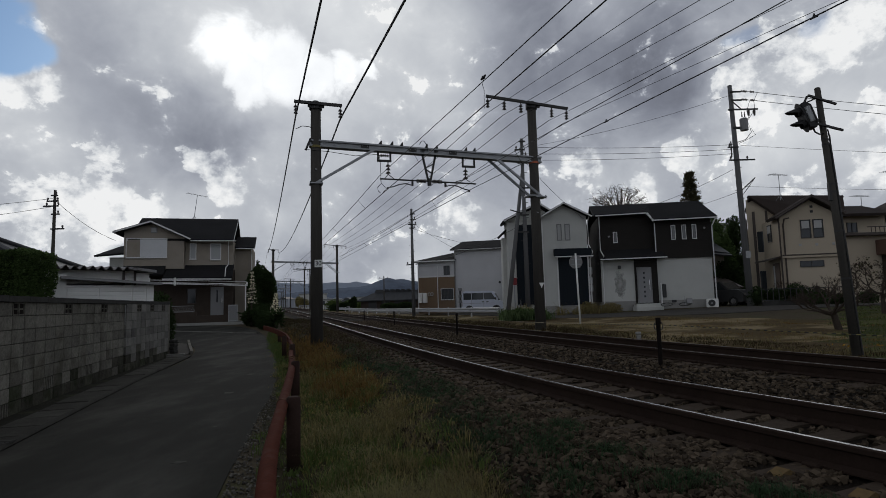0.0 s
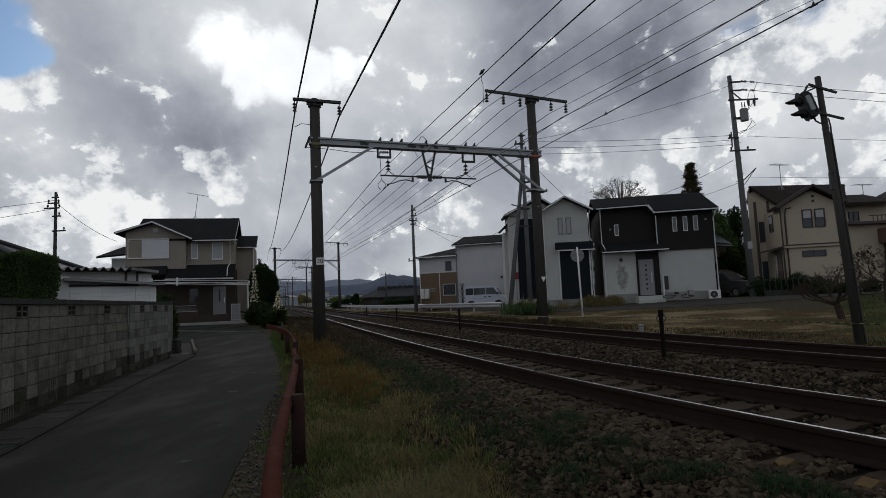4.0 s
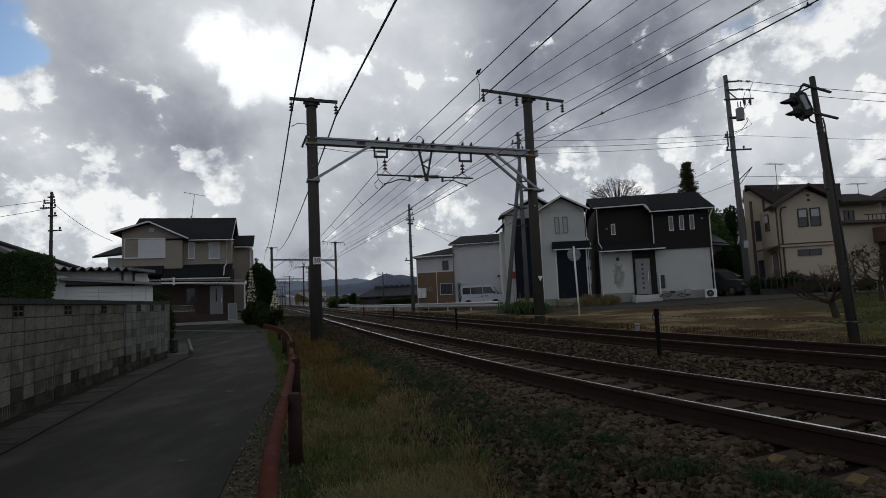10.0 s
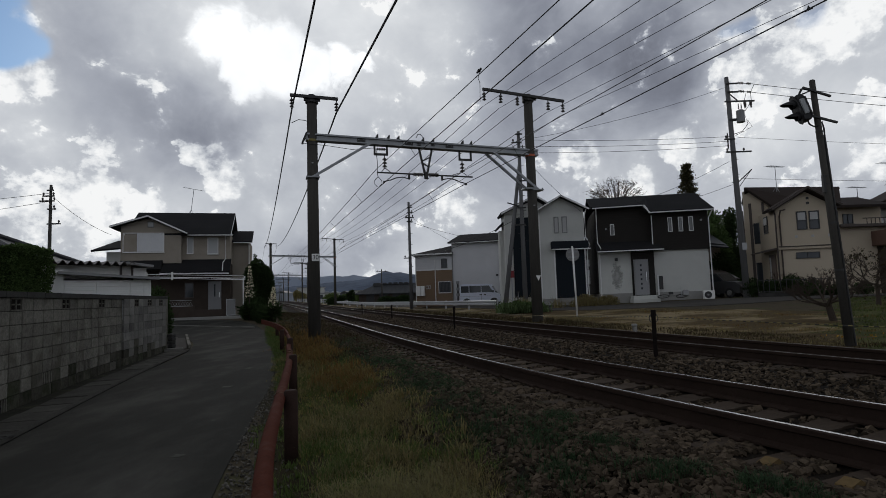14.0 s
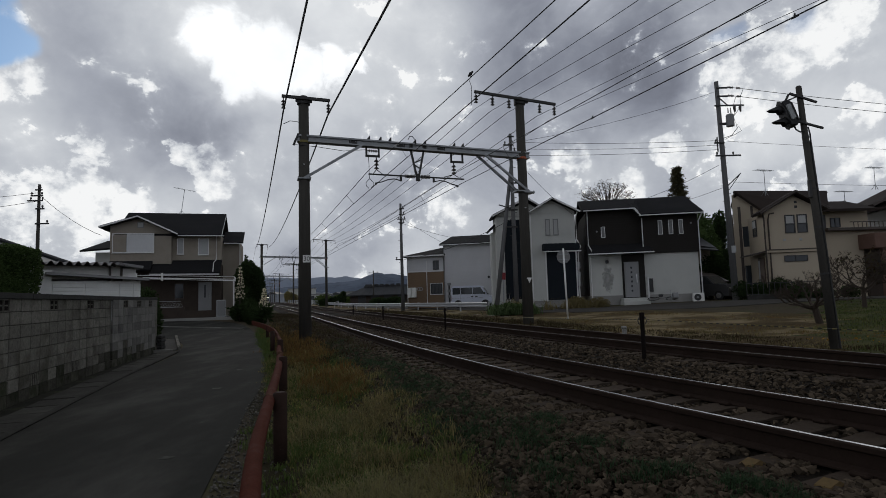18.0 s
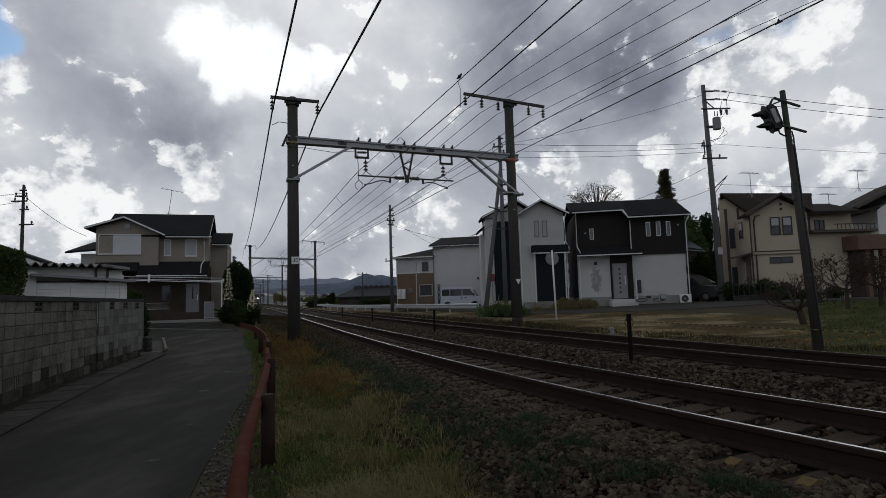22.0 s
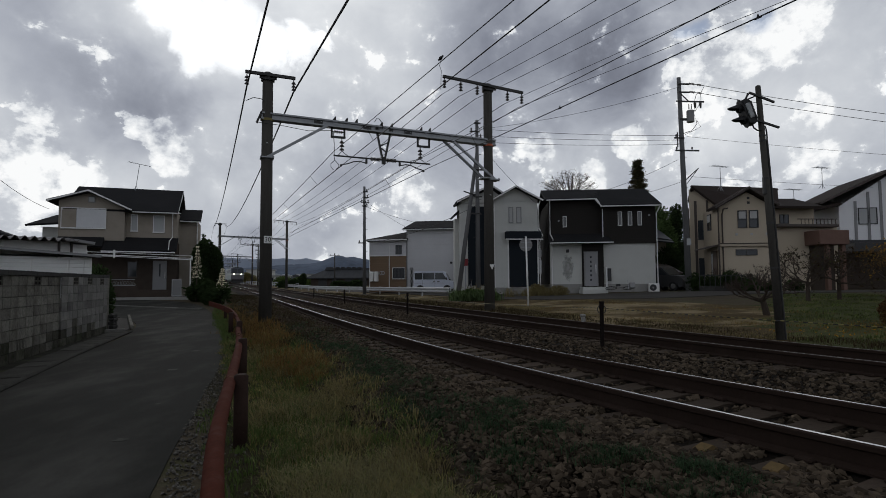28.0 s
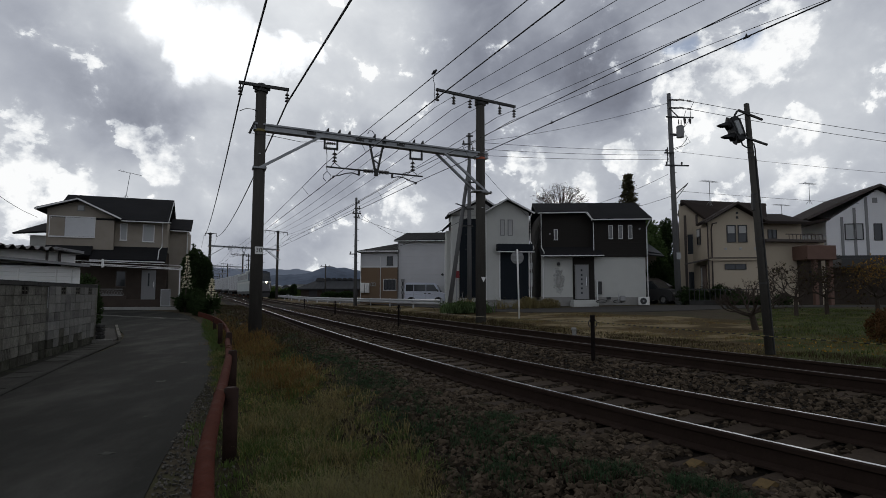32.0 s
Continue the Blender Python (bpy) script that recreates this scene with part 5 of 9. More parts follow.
grate = part("grating", bx(-5.14, -4.66, 5.72, 5.80, 0.05, 0.075, 0.004), "coping", gc, "pale galvanised steel drain grating")
part("frame", bx(-5.14, -4.66, 6.22, 6.30, 0.05, 0.075, 0.004), "coping", grate)
for i in range(9):
    part("bar", bx(-5.13 + 0.055 * i, -5.105 + 0.055 * i, 5.78, 6.24, 0.055, 0.07, 0.003), "coping", grate)
g = thing("manhole_cover", pose(-3.06, 4.6, 0.028), "small dark iron valve cover in the lane", "manhole cover")
part("lid", rod(B(), (0, 0, 0), (0, 0, 0.012), 0.09, n=16), "iron", g)
for x, y, sx, sy in ((-2.45, 5.35, 0.055, 0.05), (-3.6, 9.6, 0.09, 0.10), (-3.9, 8.0, 0.03, 0.04), (-3.85, 9.35, 0.05, 0.05), (-4.1, 12.2, 0.06, 0.10), (-2.75, 6.9, 0.03, 0.03)):
    bm = B()
    bmesh.ops.create_cone(bm, cap_ends=True, segments=13, radius1=1.0, radius2=0.9, depth=0.02)
    for v in bm.verts:
        k = 1 + 0.9 * noise.noise(Vector((v.co.x * 2 + x, v.co.y * 2 + y, 0)))
        v.co = Vector((x + v.co.x * sx * k, y + v.co.y * sy * k, ground_z(x, y) + 0.033 + 0.12 * v.co.z))
    tagged(part("road_patch", bm, "asphalt_scuff"), "small pale worn patch in the asphalt", "road patch", "road patches", "structure")
# kerb and low pier where the lane bends
g = thing("entrance_kerb", pose(-8.55, 18.6, 0), "pale concrete kerb and stone pier at an entrance", "kerb", kind="structure")
part("apron", slab(B(), [(-1.05, -1.0, 0.05), (0.60, -1.0, 0.05), (0.35, -0.1, 0.05), (-2.5, 6.0, 0.09), (-5.4, 7.4, 0.10)], 0.10), "asphalt_old", g, "old concrete paving of the entrance")
part("kerb", bar(B(), (0.42, -0.12, 0.06), (-2.46, 6.1, 0.10), 0.09, 0.10), "block", g)
part("kerb", bar(B(), (0.12, -1.40, 0.06), (0.68, -1.16, 0.06), 0.16, 0.10), "block_new", g)
for k in range(5):
    part("stone", bx(0.08 + 0.02 * (k % 2), 0.24 + 0.015 * (k % 2), -0.95, -0.68, 0.105 * k, 0.105 * k + 0.10, 0.02), "coping", g)
fk = thing("edge_kerb", Matrix(), "thin pale concrete kerb before the tiled house", "kerb", kind="structure")
for k in range(8):
    p, q = (on(-9.0 - 0.65 * j, 27.5 + 0.288 * j, 0.045) for j in (k, k + 0.98))
    part("kerb", bar(B(), p, q, 0.10, 0.06), "block_new", fk)

# ---------- white storage shed behind the wall ----------


def build_shed():
    g = thing("shed", pose(-9.89, 14.5, 0, 0, 0, 39.2), "white-boarded shed with a corrugated roof behind the wall", "shed")
    body = part("wall", bx(-1.2, 2.30, 0.02, 3.0, 0.0, 2.14, 0.0), "siding_white", g, "white horizontal boards")
    for z in (1.76, 1.86, 1.96, 2.06):
        for x0, x1 in ((0.26, 0.95), (0.98, 1.75), (1.78, 2.1), (2.12, 2.30)):
            part("board", bx(x0, x1, -0.012, 0.02, z - 0.092, z, 0.004), "white_paint", body)
    part("post", bx(-0.05, 0.24, -0.02, 0.03, 0.0, 2.42), "white_paint", g)
    low = part("lower_roof", slab(B(), [(0.10, -0.25, 2.36), (2.46, -0.25, 2.20), (2.46, 3.2, 2.24), (0.10, 3.2, 2.40)], 0.05), "trim_brown", g, "dark metal lower roof")
    part("fascia", bar(B(), (0.10, -0.27, 2.33), (2.46, -0.27, 2.17), 0.03, 0.07), "trim_grey", low)
    up = part("upper_wall", bx(-1.2, 1.88, 0.35, 3.0, 2.2, 2.56), "siding_white", g, "white upper boards")
    part("end_wall", bx(1.90, 2.24, 0.3, 3.0, 2.14, 2.5), "white_paint", g)
    for x in (1.60, 1.88):
        part("post", bx(x - 0.025, x + 0.025, 0.28, 0.34, 2.12, 2.6), "trim_brown", g)
    # corrugated sheet
    verts, faces = [], []
    k = 150
    for i in range(k + 1):
        x = -2.4 + 4.35 * i / k
        z = 2.64 + 0.052 * math.cos(2 * math.pi * x / 0.20) - 0.012 * (x + 2.4)
        for yy, dz in ((-0.15, 0.0), (3.4, 0.12), (3.4, 0.105), (-0.15, -0.015)):
            verts.append((x, yy, z + dz))
    for i in range(k):
        for j in range(4):
            faces.append((4 * i + j, 4 * i + (j + 1) % 4, 4 * i + 4 + (j + 1) % 4, 4 * i + 4 + j))
    tagged(raw("corrugated_roof", verts, faces, "trim_brown", g), "dark corrugated roofing sheet")
    part("fascia", slab(B(), [(1.70, -0.15, 2.64), (2.36, -0.05, 2.56), (2.36, 3.2, 2.58), (1.70, 3.2, 2.66)], 0.07), "trim_grey", g, "grey flat edging")


build_shed()


def leaf_cloud(name, centre_fn, count, size, mat, parent=None, seed=1, long=1.7, curl=0.3):
    """Many small bent leaves; centre_fn(r) gives a place and a direction to grow in."""
    r = random.Random(seed)
    verts, faces = [], []
    for _ in range(count):
        p, d = centre_fn(r)
        d = (Vector(d) + Vector((r.gauss(0, 0.5), r.gauss(0, 0.5), r.gauss(0, 0.5)))).normalized()
        s = size * r.uniform(0.6, 1.4)
        side = d.cross(Vector((r.gauss(0, 1), r.gauss(0, 1), r.gauss(0, 1)))).normalized()
        nrm = side.cross(d)
        a = Vector(p)
        mid = a + d * s * long * 0.5 + nrm * s * curl
        tip = a + d * s * long
        b = len(verts)
        verts += [tuple(a), tuple(mid - side * s * 0.5), tuple(tip), tuple(mid + side * s * 0.5)]
        faces += [(b, b + 1, b + 2), (b, b + 2, b + 3)]
    ob = raw(name, verts, faces, mat, parent)
    return ob


def blob_fn(blobs, shell=0.35):
    """Places near the skin of a set of (centre, radii) lumps."""
    tot = [b[1][0] * b[1][1] + b[1][2] ** 2 for b in blobs]

    def f(r):
        c, rad = r.choices(blobs, tot)[0]
        d = Vector((r.gauss(0, 1), r.gauss(0, 1), r.gauss(0, 1))).normalized()
        k = 1 - shell * r.random() ** 1.5
        p = Vector((c[0] + d.x * rad[0] * k, c[1] + d.y * rad[1] * k, c[2] + d.z * rad[2] * k))
        return p, d + Vector((0, 0, 0.3))
    return f


def core_blobs(parent, blobs, mat="leaf_dark", f=0.8, name="inner_foliage"):
    bm = B()
    for c, rad in blobs:
        r = bmesh.ops.create_icosphere(bm, subdivisions=2, radius=1.0)
        for v in r["verts"]:
            k = f * (1 + 0.18 * noise.noise(v.co * 2.3 + Vector(c)))
            v.co = Vector((c[0] + v.co.x * rad[0] * k, c[1] + v.co.y * rad[1] * k, c[2] + v.co.z * rad[2] * k))
    return part(name, bm, mat, parent)


def bush(name, x, y, blobs, count, size, mat, label, cat="bush", seed=1, group="", trunk=True):
    g = thing(name, Matrix.Translation(on(x, y)), label, cat, group)
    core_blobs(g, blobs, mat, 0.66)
    leaf_cloud("foliage", blob_fn(blobs, 0.5), count, size, mat, g, seed)
    if trunk:
        part("stem", rod(B(), (0, 0, -0.1), (0, 0, blobs[0][0][2]), 0.06, 0.03, 6), "bark", g)
    return g


# clipped hedge behind the wall


def hedge_place(q):
    """A place near the skin of a boxy hedge, and the way out."""
    x, y, z = q.uniform(-4.4, 0.30), q.uniform(-0.65, 0.65), q.uniform(0.9, 2.86)
    side = q.random()
    d = 0.10 * q.random() ** 1.4
    if side < 0.45:
        y, out = -0.65 + d, (0, -1, 0.2)
    elif side < 0.75:
        z, out = 2.86 - d, (0, 0, 1)
    else:
        x, out = 0.30 - d, (1, 0, 0.2)
    k = 0.10 * noise.noise((x * 1.7, y * 1.7, z * 1.7))
    return (x + out[0] * k, y + out[1] * k, z + out[2] * k), out


g = thing("hedge", pose(-9.74, 13.2, 0, 0, 0, 4), "dense clipped green hedge rising over the block wall", "hedge")
# solid core; the shade between the leaves is put into its darker green
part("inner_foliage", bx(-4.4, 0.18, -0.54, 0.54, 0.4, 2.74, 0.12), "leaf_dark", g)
leaf_cloud("foliage", hedge_place, 46000, 0.030, "leaf_hedge", g, 3)
for k in range(5):
    part("stem", rod(B(), (-0.3 - 0.9 * k, 0, -0.1), (-0.3 - 0.9 * k, 0, 0.6), 0.05, 0.04, 6), "bark", g)

# ---------- neighbouring house with a tiled roof ----------


def build_tile_house():
    g = thing("tiled_house", pose(-22.9, 26.0, 0.12, 0, 0, 12) @ Matrix.Diagonal((1, 1, 1.04, 1)), "low house with a dark glazed tile roof behind the hedge", "house")
    part("wall", bx(-9, 2.6, 0.6, 7, 0, 3.5), "stucco_tan", g)
    r = part("roof", slab(slab(slab(B(), [(-10, 0, 3.52), (3.6, 0, 3.52), (-1.2, 3.4, 5.60), (-10, 3.4, 5.60)], 0.12), [(-10, 3.4, 5.60), (-1.2, 3.4, 5.60), (3.6, 7.5, 3.52), (-10, 7.5, 3.52)], 0.12), [(3.6, 0, 3.52), (3.6, 7.5, 3.52), (-1.2, 3.42, 5.60), (-1.2, 3.38, 5.60)], 0.12), "tile_dark", g, "dark tile roof")
    tile = mesh_of("tile", slab(tube(B(), [(0.1, -0.02, 0.03), (0.1, 0.30, 0.03)], 0.05, 8), [(-0.14, 0, 0.02), (0.1, 0, 0.02), (0.1, 0.3, 0.02), (-0.14, 0.3, 0.02)], 0.02), "tile_dark")
    pitch = math.degrees(math.atan2(2.08, 3.4))
    for i in range(12):
        y = 0.02 + 0.283 * i
        z = 3.53 + 2.08 * y / 3.4
        xm = 3.5 - 4.75 * y / 3.4
        for k in range(22):
            x = xm - 0.2 - 0.28 * k
            share("tile", tile, r, pose(x, y, z, pitch, 0, 0))
    part("ridge", tube(B(), [(-10, 3.4, 5.68), (-1.2, 3.4, 5.68), (3.65, 0.0, 3.60)], 0.13, 8), "tile_dark", g, "rounded ridge tiles")
    part("ridge", tube(B(), [(-1.2, 3.4, 5.68), (3.65, 7.5, 3.60)], 0.13, 8), "tile_dark", g, "rounded ridge tiles")
    part("ridge_end", bx(-1.5, -1.0, 3.2, 3.6, 5.6, 6.0, 0.05), "tile_dark", g)


build_tile_house()

# ---------- tan two-storey house at the bend ----------


LH = pose(-21.02, 37.6, 0, 0, 0, 15.3) @ Matrix.Diagonal((0.905, 1, 1, 1))


def build_left_house():
    g = thing("tan_house", LH, "two-storey tan stucco house with a dark roof and white trim", "house")
    part("wall", bx(0.0, 4.04, -0.5, 6.5, 4.2, 6.25), "stucco_tan", g, "tan stucco gable bay")
    part("gable", prism(B(), [(0.0, 6.2), (4.04, 6.2), (4.04, 6.40), (1.87, 7.22), (0.0, 6.74)], -0.5, 1.0), "stucco_tan", g)
    part("wall", bx(4.04, 7.42, 0.0, 6.5, 4.2, 6.2), "stucco_tan", g, "tan stucco upper wall")
    # brown ground floor; its shade is put into the dark colour
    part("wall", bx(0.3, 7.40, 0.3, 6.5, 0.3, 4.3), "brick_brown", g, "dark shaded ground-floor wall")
    gable_roof(g, -0.62, 4.55, (6.66, 6.22), 1.87, 7.38, -1.0, 3.2)
    ridge_roof(g, 0.25, 7.52, -0.55, 7.0, 6.18, 8.16, 3.2)
    gutter(g, (4.5, -0.62, 6.08), (7.7, -0.62, 6.08))
    downpipe(g, [(7.15, -0.5, 6.05), (7.1, -0.05, 5.8), (7.1, -0.05, 4.5), (7.0, -0.9, 4.2), (7.0, -1.3, 3.6)])
    part("vent", bx(1.76, 2.19, -0.54, -0.5, 6.60, 7.0, 0.01), "trim_grey", g, "louvred gable vent")
    part("vent_louvre", bx(1.81, 2.14, -0.56, -0.53, 6.66, 6.94), "frosted", g)
    w = window(g, 0.19, 2.84, 4.99, 6.2, -0.5, "trim_white", "trim_grey", 1, label="wide window with a half-drawn roller shutter")
    part("shutter", bx(1.08, 2.84, -0.545, -0.50, 5.0, 6.2), "shutter", w, "white ribbed storm shutter")
    part("panel", bx(0.19, 1.06, -0.535, -0.50, 5.0, 6.2), "stucco_tan", w)
    window(g, 4.40, 4.76, 4.92, 5.94, 0.0, "trim_white", "frosted")
    window(g, 5.85, 6.52, 4.87, 5.92, 0.0, "trim_white", "frosted", 1)
    # pent roof over the ground floor
    r = part("roof", slab(B(), [(2.8, -1.35, 3.56), (7.5, -1.35, 3.56), (7.5, 0.05, 4.50), (2.8, 0.05, 4.50)], 0.12), "roof_dark", g, "dark pent roof")
    gutter(g, (2.8, -1.42, 3.47), (7.45, -1.42, 3.42), 0.045)
    part("roof_side", slab(B(), [(0.0, -1.2, 3.8), (2.8, -1.2, 3.8), (2.8, -0.45, 4.45), (0.0, -0.45, 4.45)], 0.12), "roof_dark", g)
    # annex
    part("wall", bx(7.42, 8.66, 1.8, 6.5, 0.3, 5.95), "stucco_tan", g, "tan annex wall")
    part("roof", slab(B(), [(7.42, 1.4, 5.88), (8.95, 1.4, 5.86), (8.95, 3.6, 6.85), (7.42, 3.6, 6.85)], 0.14), "roof_dark", g, "dark annex roof")
    gutter(g, (7.5, 1.35, 5.76), (8.93, 1.35, 5.74))
    downpipe(g, [(8.68, 1.4, 5.7), (8.68, 1.75, 5.4), (8.68, 1.75, 0.5)])
    # left wing
    part("wall", bx(-1.5, 0.0, 1.5, 6.0, 0.3, 5.15), "stucco_white", g, "pale side wing")
    part("roof", slab(B(), [(-2.4, 1.0, 5.25), (0.05, 1.0, 5.45), (0.05, 4.0, 6.3), (-1.4, 4.0, 6.2)], 0.12), "roof_dark", g)
    # entrance: door, porch window
    d = part("door", bx(5.82, 6.75, 0.22, 0.30, 0.95, 2.95, 0.01), "door_grey", g, "pale grey panelled front door")
    part("slit_pane", bx(6.24, 6.34, 0.20, 0.24, 1.9, 2.75), "glass", d)
    part("handle", bx(6.62, 6.67, 0.15, 0.22, 1.8, 2.2), "chrome", d)
    window(g, 4.2, 4.75, 1.9, 2.85, 0.3, "trim_brown", "glass")
    part("porch", bx(4.0, 7.9, -1.6, 0.3, 0.3, 0.62, 0.01), "concrete", g)
    # carport frame, thin white beams
    cp = thing("carport", LH, "white aluminium carport frame before the house", "carport")
    for a, b in (((2.2, -3.4, 3.12), (8.75, -3.4, 2.88)), ((2.4, -1.6, 3.26), (8.8, -1.6, 3.05)), ((2.2, -3.4, 3.12), (5.6, -1.6, 3.15)), ((8.75, -3.4, 2.9), (5.8, -1.6, 3.15)),
                 ((2.0, -3.4, 3.34), (8.6, -1.6, 3.22))):
        part("beam", bar(B(), a, b, 0.03, 0.034), "white_paint", cp)
    for x, yv in ((2.4, -3.4), (4.0, -3.4), (8.7, -3.4)):
        part("finial", bx(x - 0.06, x + 0.06, yv - 0.06, yv + 0.06, 2.95, 3.45 if x < 5 else 3.1, 0.02), "white_paint", cp)
    part("post", bx(8.58, 8.65, -3.44, -3.37, 0.3, 3.0), "white_paint", cp)
    part("post", bx(2.3, 2.42, -3.45, -3.35, 0.3, 3.2), "white_paint", cp)
    # low garden wall, fence and gate
    w = thing("garden_wall", LH, "low dark brick garden wall with a white lattice panel", "garden wall")
    part("brickwork", bx(2.6, 5.3, -2.6, -2.42, 0.3, 1.28, 0.01), "brick_brown", w)
    part("brickwork", bx(5.3, 7.4, -2.6, -2.42, 0.3, 1.05, 0.01), "brick_brown", w)
    part("footing", bx(2.2, 9.4, -4.2, -3.9, 0.2, 0.62, 0.02), "concrete", w)
    part("apron", bx(2.6, 9.2, -3.9, -1.5, 0.2, 0.6, 0.02), "coping", w)
    for k in range(9):
        x = 3.7 + 0.165 * k
        part("lattice_bar", tube(B(), [(x - 0.16, -2.52, 1.32), (x, -2.52, 1.55 + 0.08 * math.sin(math.pi * k / 8)), (x + 0.16, -2.52, 1.32)], 0.010, 5), "frosted", w)
    part("lattice_rail", bar(B(), (3.6, -2.52, 1.31), (5.1, -2.52, 1.31), 0.03, 0.03), "frosted", w)
    part("lattice_rail", bar(B(), (3.6, -2.52, 1.68), (5.1, -2.52, 1.68), 0.03, 0.03), "frosted", w)
    gt = thing("gate", LH, "closed pale mesh garden gate", "gate")
    part("gate_frame", box(box(box(box(B(), 7.41, 7.46, -2.75, -2.70, 0.62, 1.69), 7.98, 8.03, -2.75, -2.70, 0.62, 1.69), 7.46, 7.98, -2.75, -2.70, 1.63, 1.69), 7.46, 7.98, -2.75, -2.70, 0.62, 0.68), "frosted", gt)
    part("mesh_panel", bx(7.46, 7.98, -2.735, -2.715, 0.68, 1.63), "trim_grey", gt)


build_left_house()
antenna(-18.2, 41.4, 8.0, 1.9, 40, 7)


def yucca(x, y, h, seed):
    r = random.Random(seed)
    g = thing("yucca", Matrix.Translation(on(x, y)), "flowering yucca with tall creamy bell-flower spikes", "plant", "yuccas")
    part("stem", rod(B(), (0, 0, -0.1), (0.05, 0, h), 0.04, 0.015, 6), "bark", g)
    leaf_cloud("leaves", lambda q: ((q.gauss(0, 0.12), q.gauss(0, 0.12), 0.35 + 0.5 * q.random()), (q.gauss(0, 1), q.gauss(0, 1), q.uniform(-0.1, 0.8))), 360, 0.11, "leaf_dark", g, seed, 3.6, 0.1)
    fl = leaf_cloud("flower_spike", lambda q: (lambda t, a: ((0.04 + (0.30 * (1 - t) + 0.05) * q.uniform(0.3, 1) * math.cos(a), (0.30 * (1 - t) + 0.05) * q.uniform(0.3, 1) * math.sin(a), h * (0.42 + 0.58 * t)), (0.3 * math.cos(a), 0.3 * math.sin(a), -1)))(q.choice((0.06, 0.16, 0.27, 0.36, 0.47, 0.56, 0.66, 0.76, 0.87, 0.96)) + q.gauss(0, 0.02), q.uniform(0, 6.28)), 300, 0.050, "flower", g, seed + 1, 1.5, 0.3)
    tagged(fl, "creamy bell flowers", kind="stuff")


yucca(-11.1, 33.0, 3.2, 5)
yucca(-8.85, 30.0, 1.95, 8)
bush("shrub", -10.9, 33.6, [((0, 0, 0.6), (0.65, 0.6, 0.7)), ((0.5, -0.8, 0.4), (0.5, 0.5, 0.45)), ((-0.5, 0.2, 0.5), (0.45, 0.4, 0.5))], 9000, 0.06, "leaf_dark", "dark evergreen shrub at the lane's bend", "shrub", 11)
bush("shrub", -9.6, 31.0, [((0, 0, 0.35), (0.5, 0.5, 0.42)), ((0.4, -0.8, 0.2), (0.4, 0.5, 0.3))], 6000, 0.05, "leaf_dark", "low dark shrub beside the lane", "shrub", 12)
bush("tree", -11.95, 37.2, [((0, 0, 1.4), (0.75, 0.9, 1.4)), ((0.0, 0, 2.75), (0.6, 0.7, 0.95)), ((0.45, 0.2, 2.0), (0.5, 0.7, 1.3)), ((-0.4, 0, 2.5), (0.4, 0.6, 0.9)), ((0.55, 0.3, 1.3), (0.45, 0.7, 1.1))], 16000, 0.075, "leaf_dark", "dense dark evergreen tree beside the house", "tree", 13)
bush("conifer", -13.15, 40.4, [((0, 0, 2.0), (0.30, 0.30, 1.5)), ((0, 0, 3.2), (0.2, 0.2, 0.8)), ((0, 0, 3.9), (0.10, 0.10, 0.45))], 3000, 0.06, "leaf_dark", "slim dark conifer behind the house corner", "tree", 14)
bush("shrub", -9.9, 19.6, [((0.0, 0.2, 1.6), (0.4, 0.4, 0.45)), ((-0.45, 0.3, 1.5), (0.5, 0.5, 0.5)), ((0.1, 0.3, 0.9), (0.4, 0.4, 0.8))], 5000, 0.05, "leaf_dark", "dark shrub beyond the end of the wall", "shrub", 16)

# ---------- houses across the line ----------


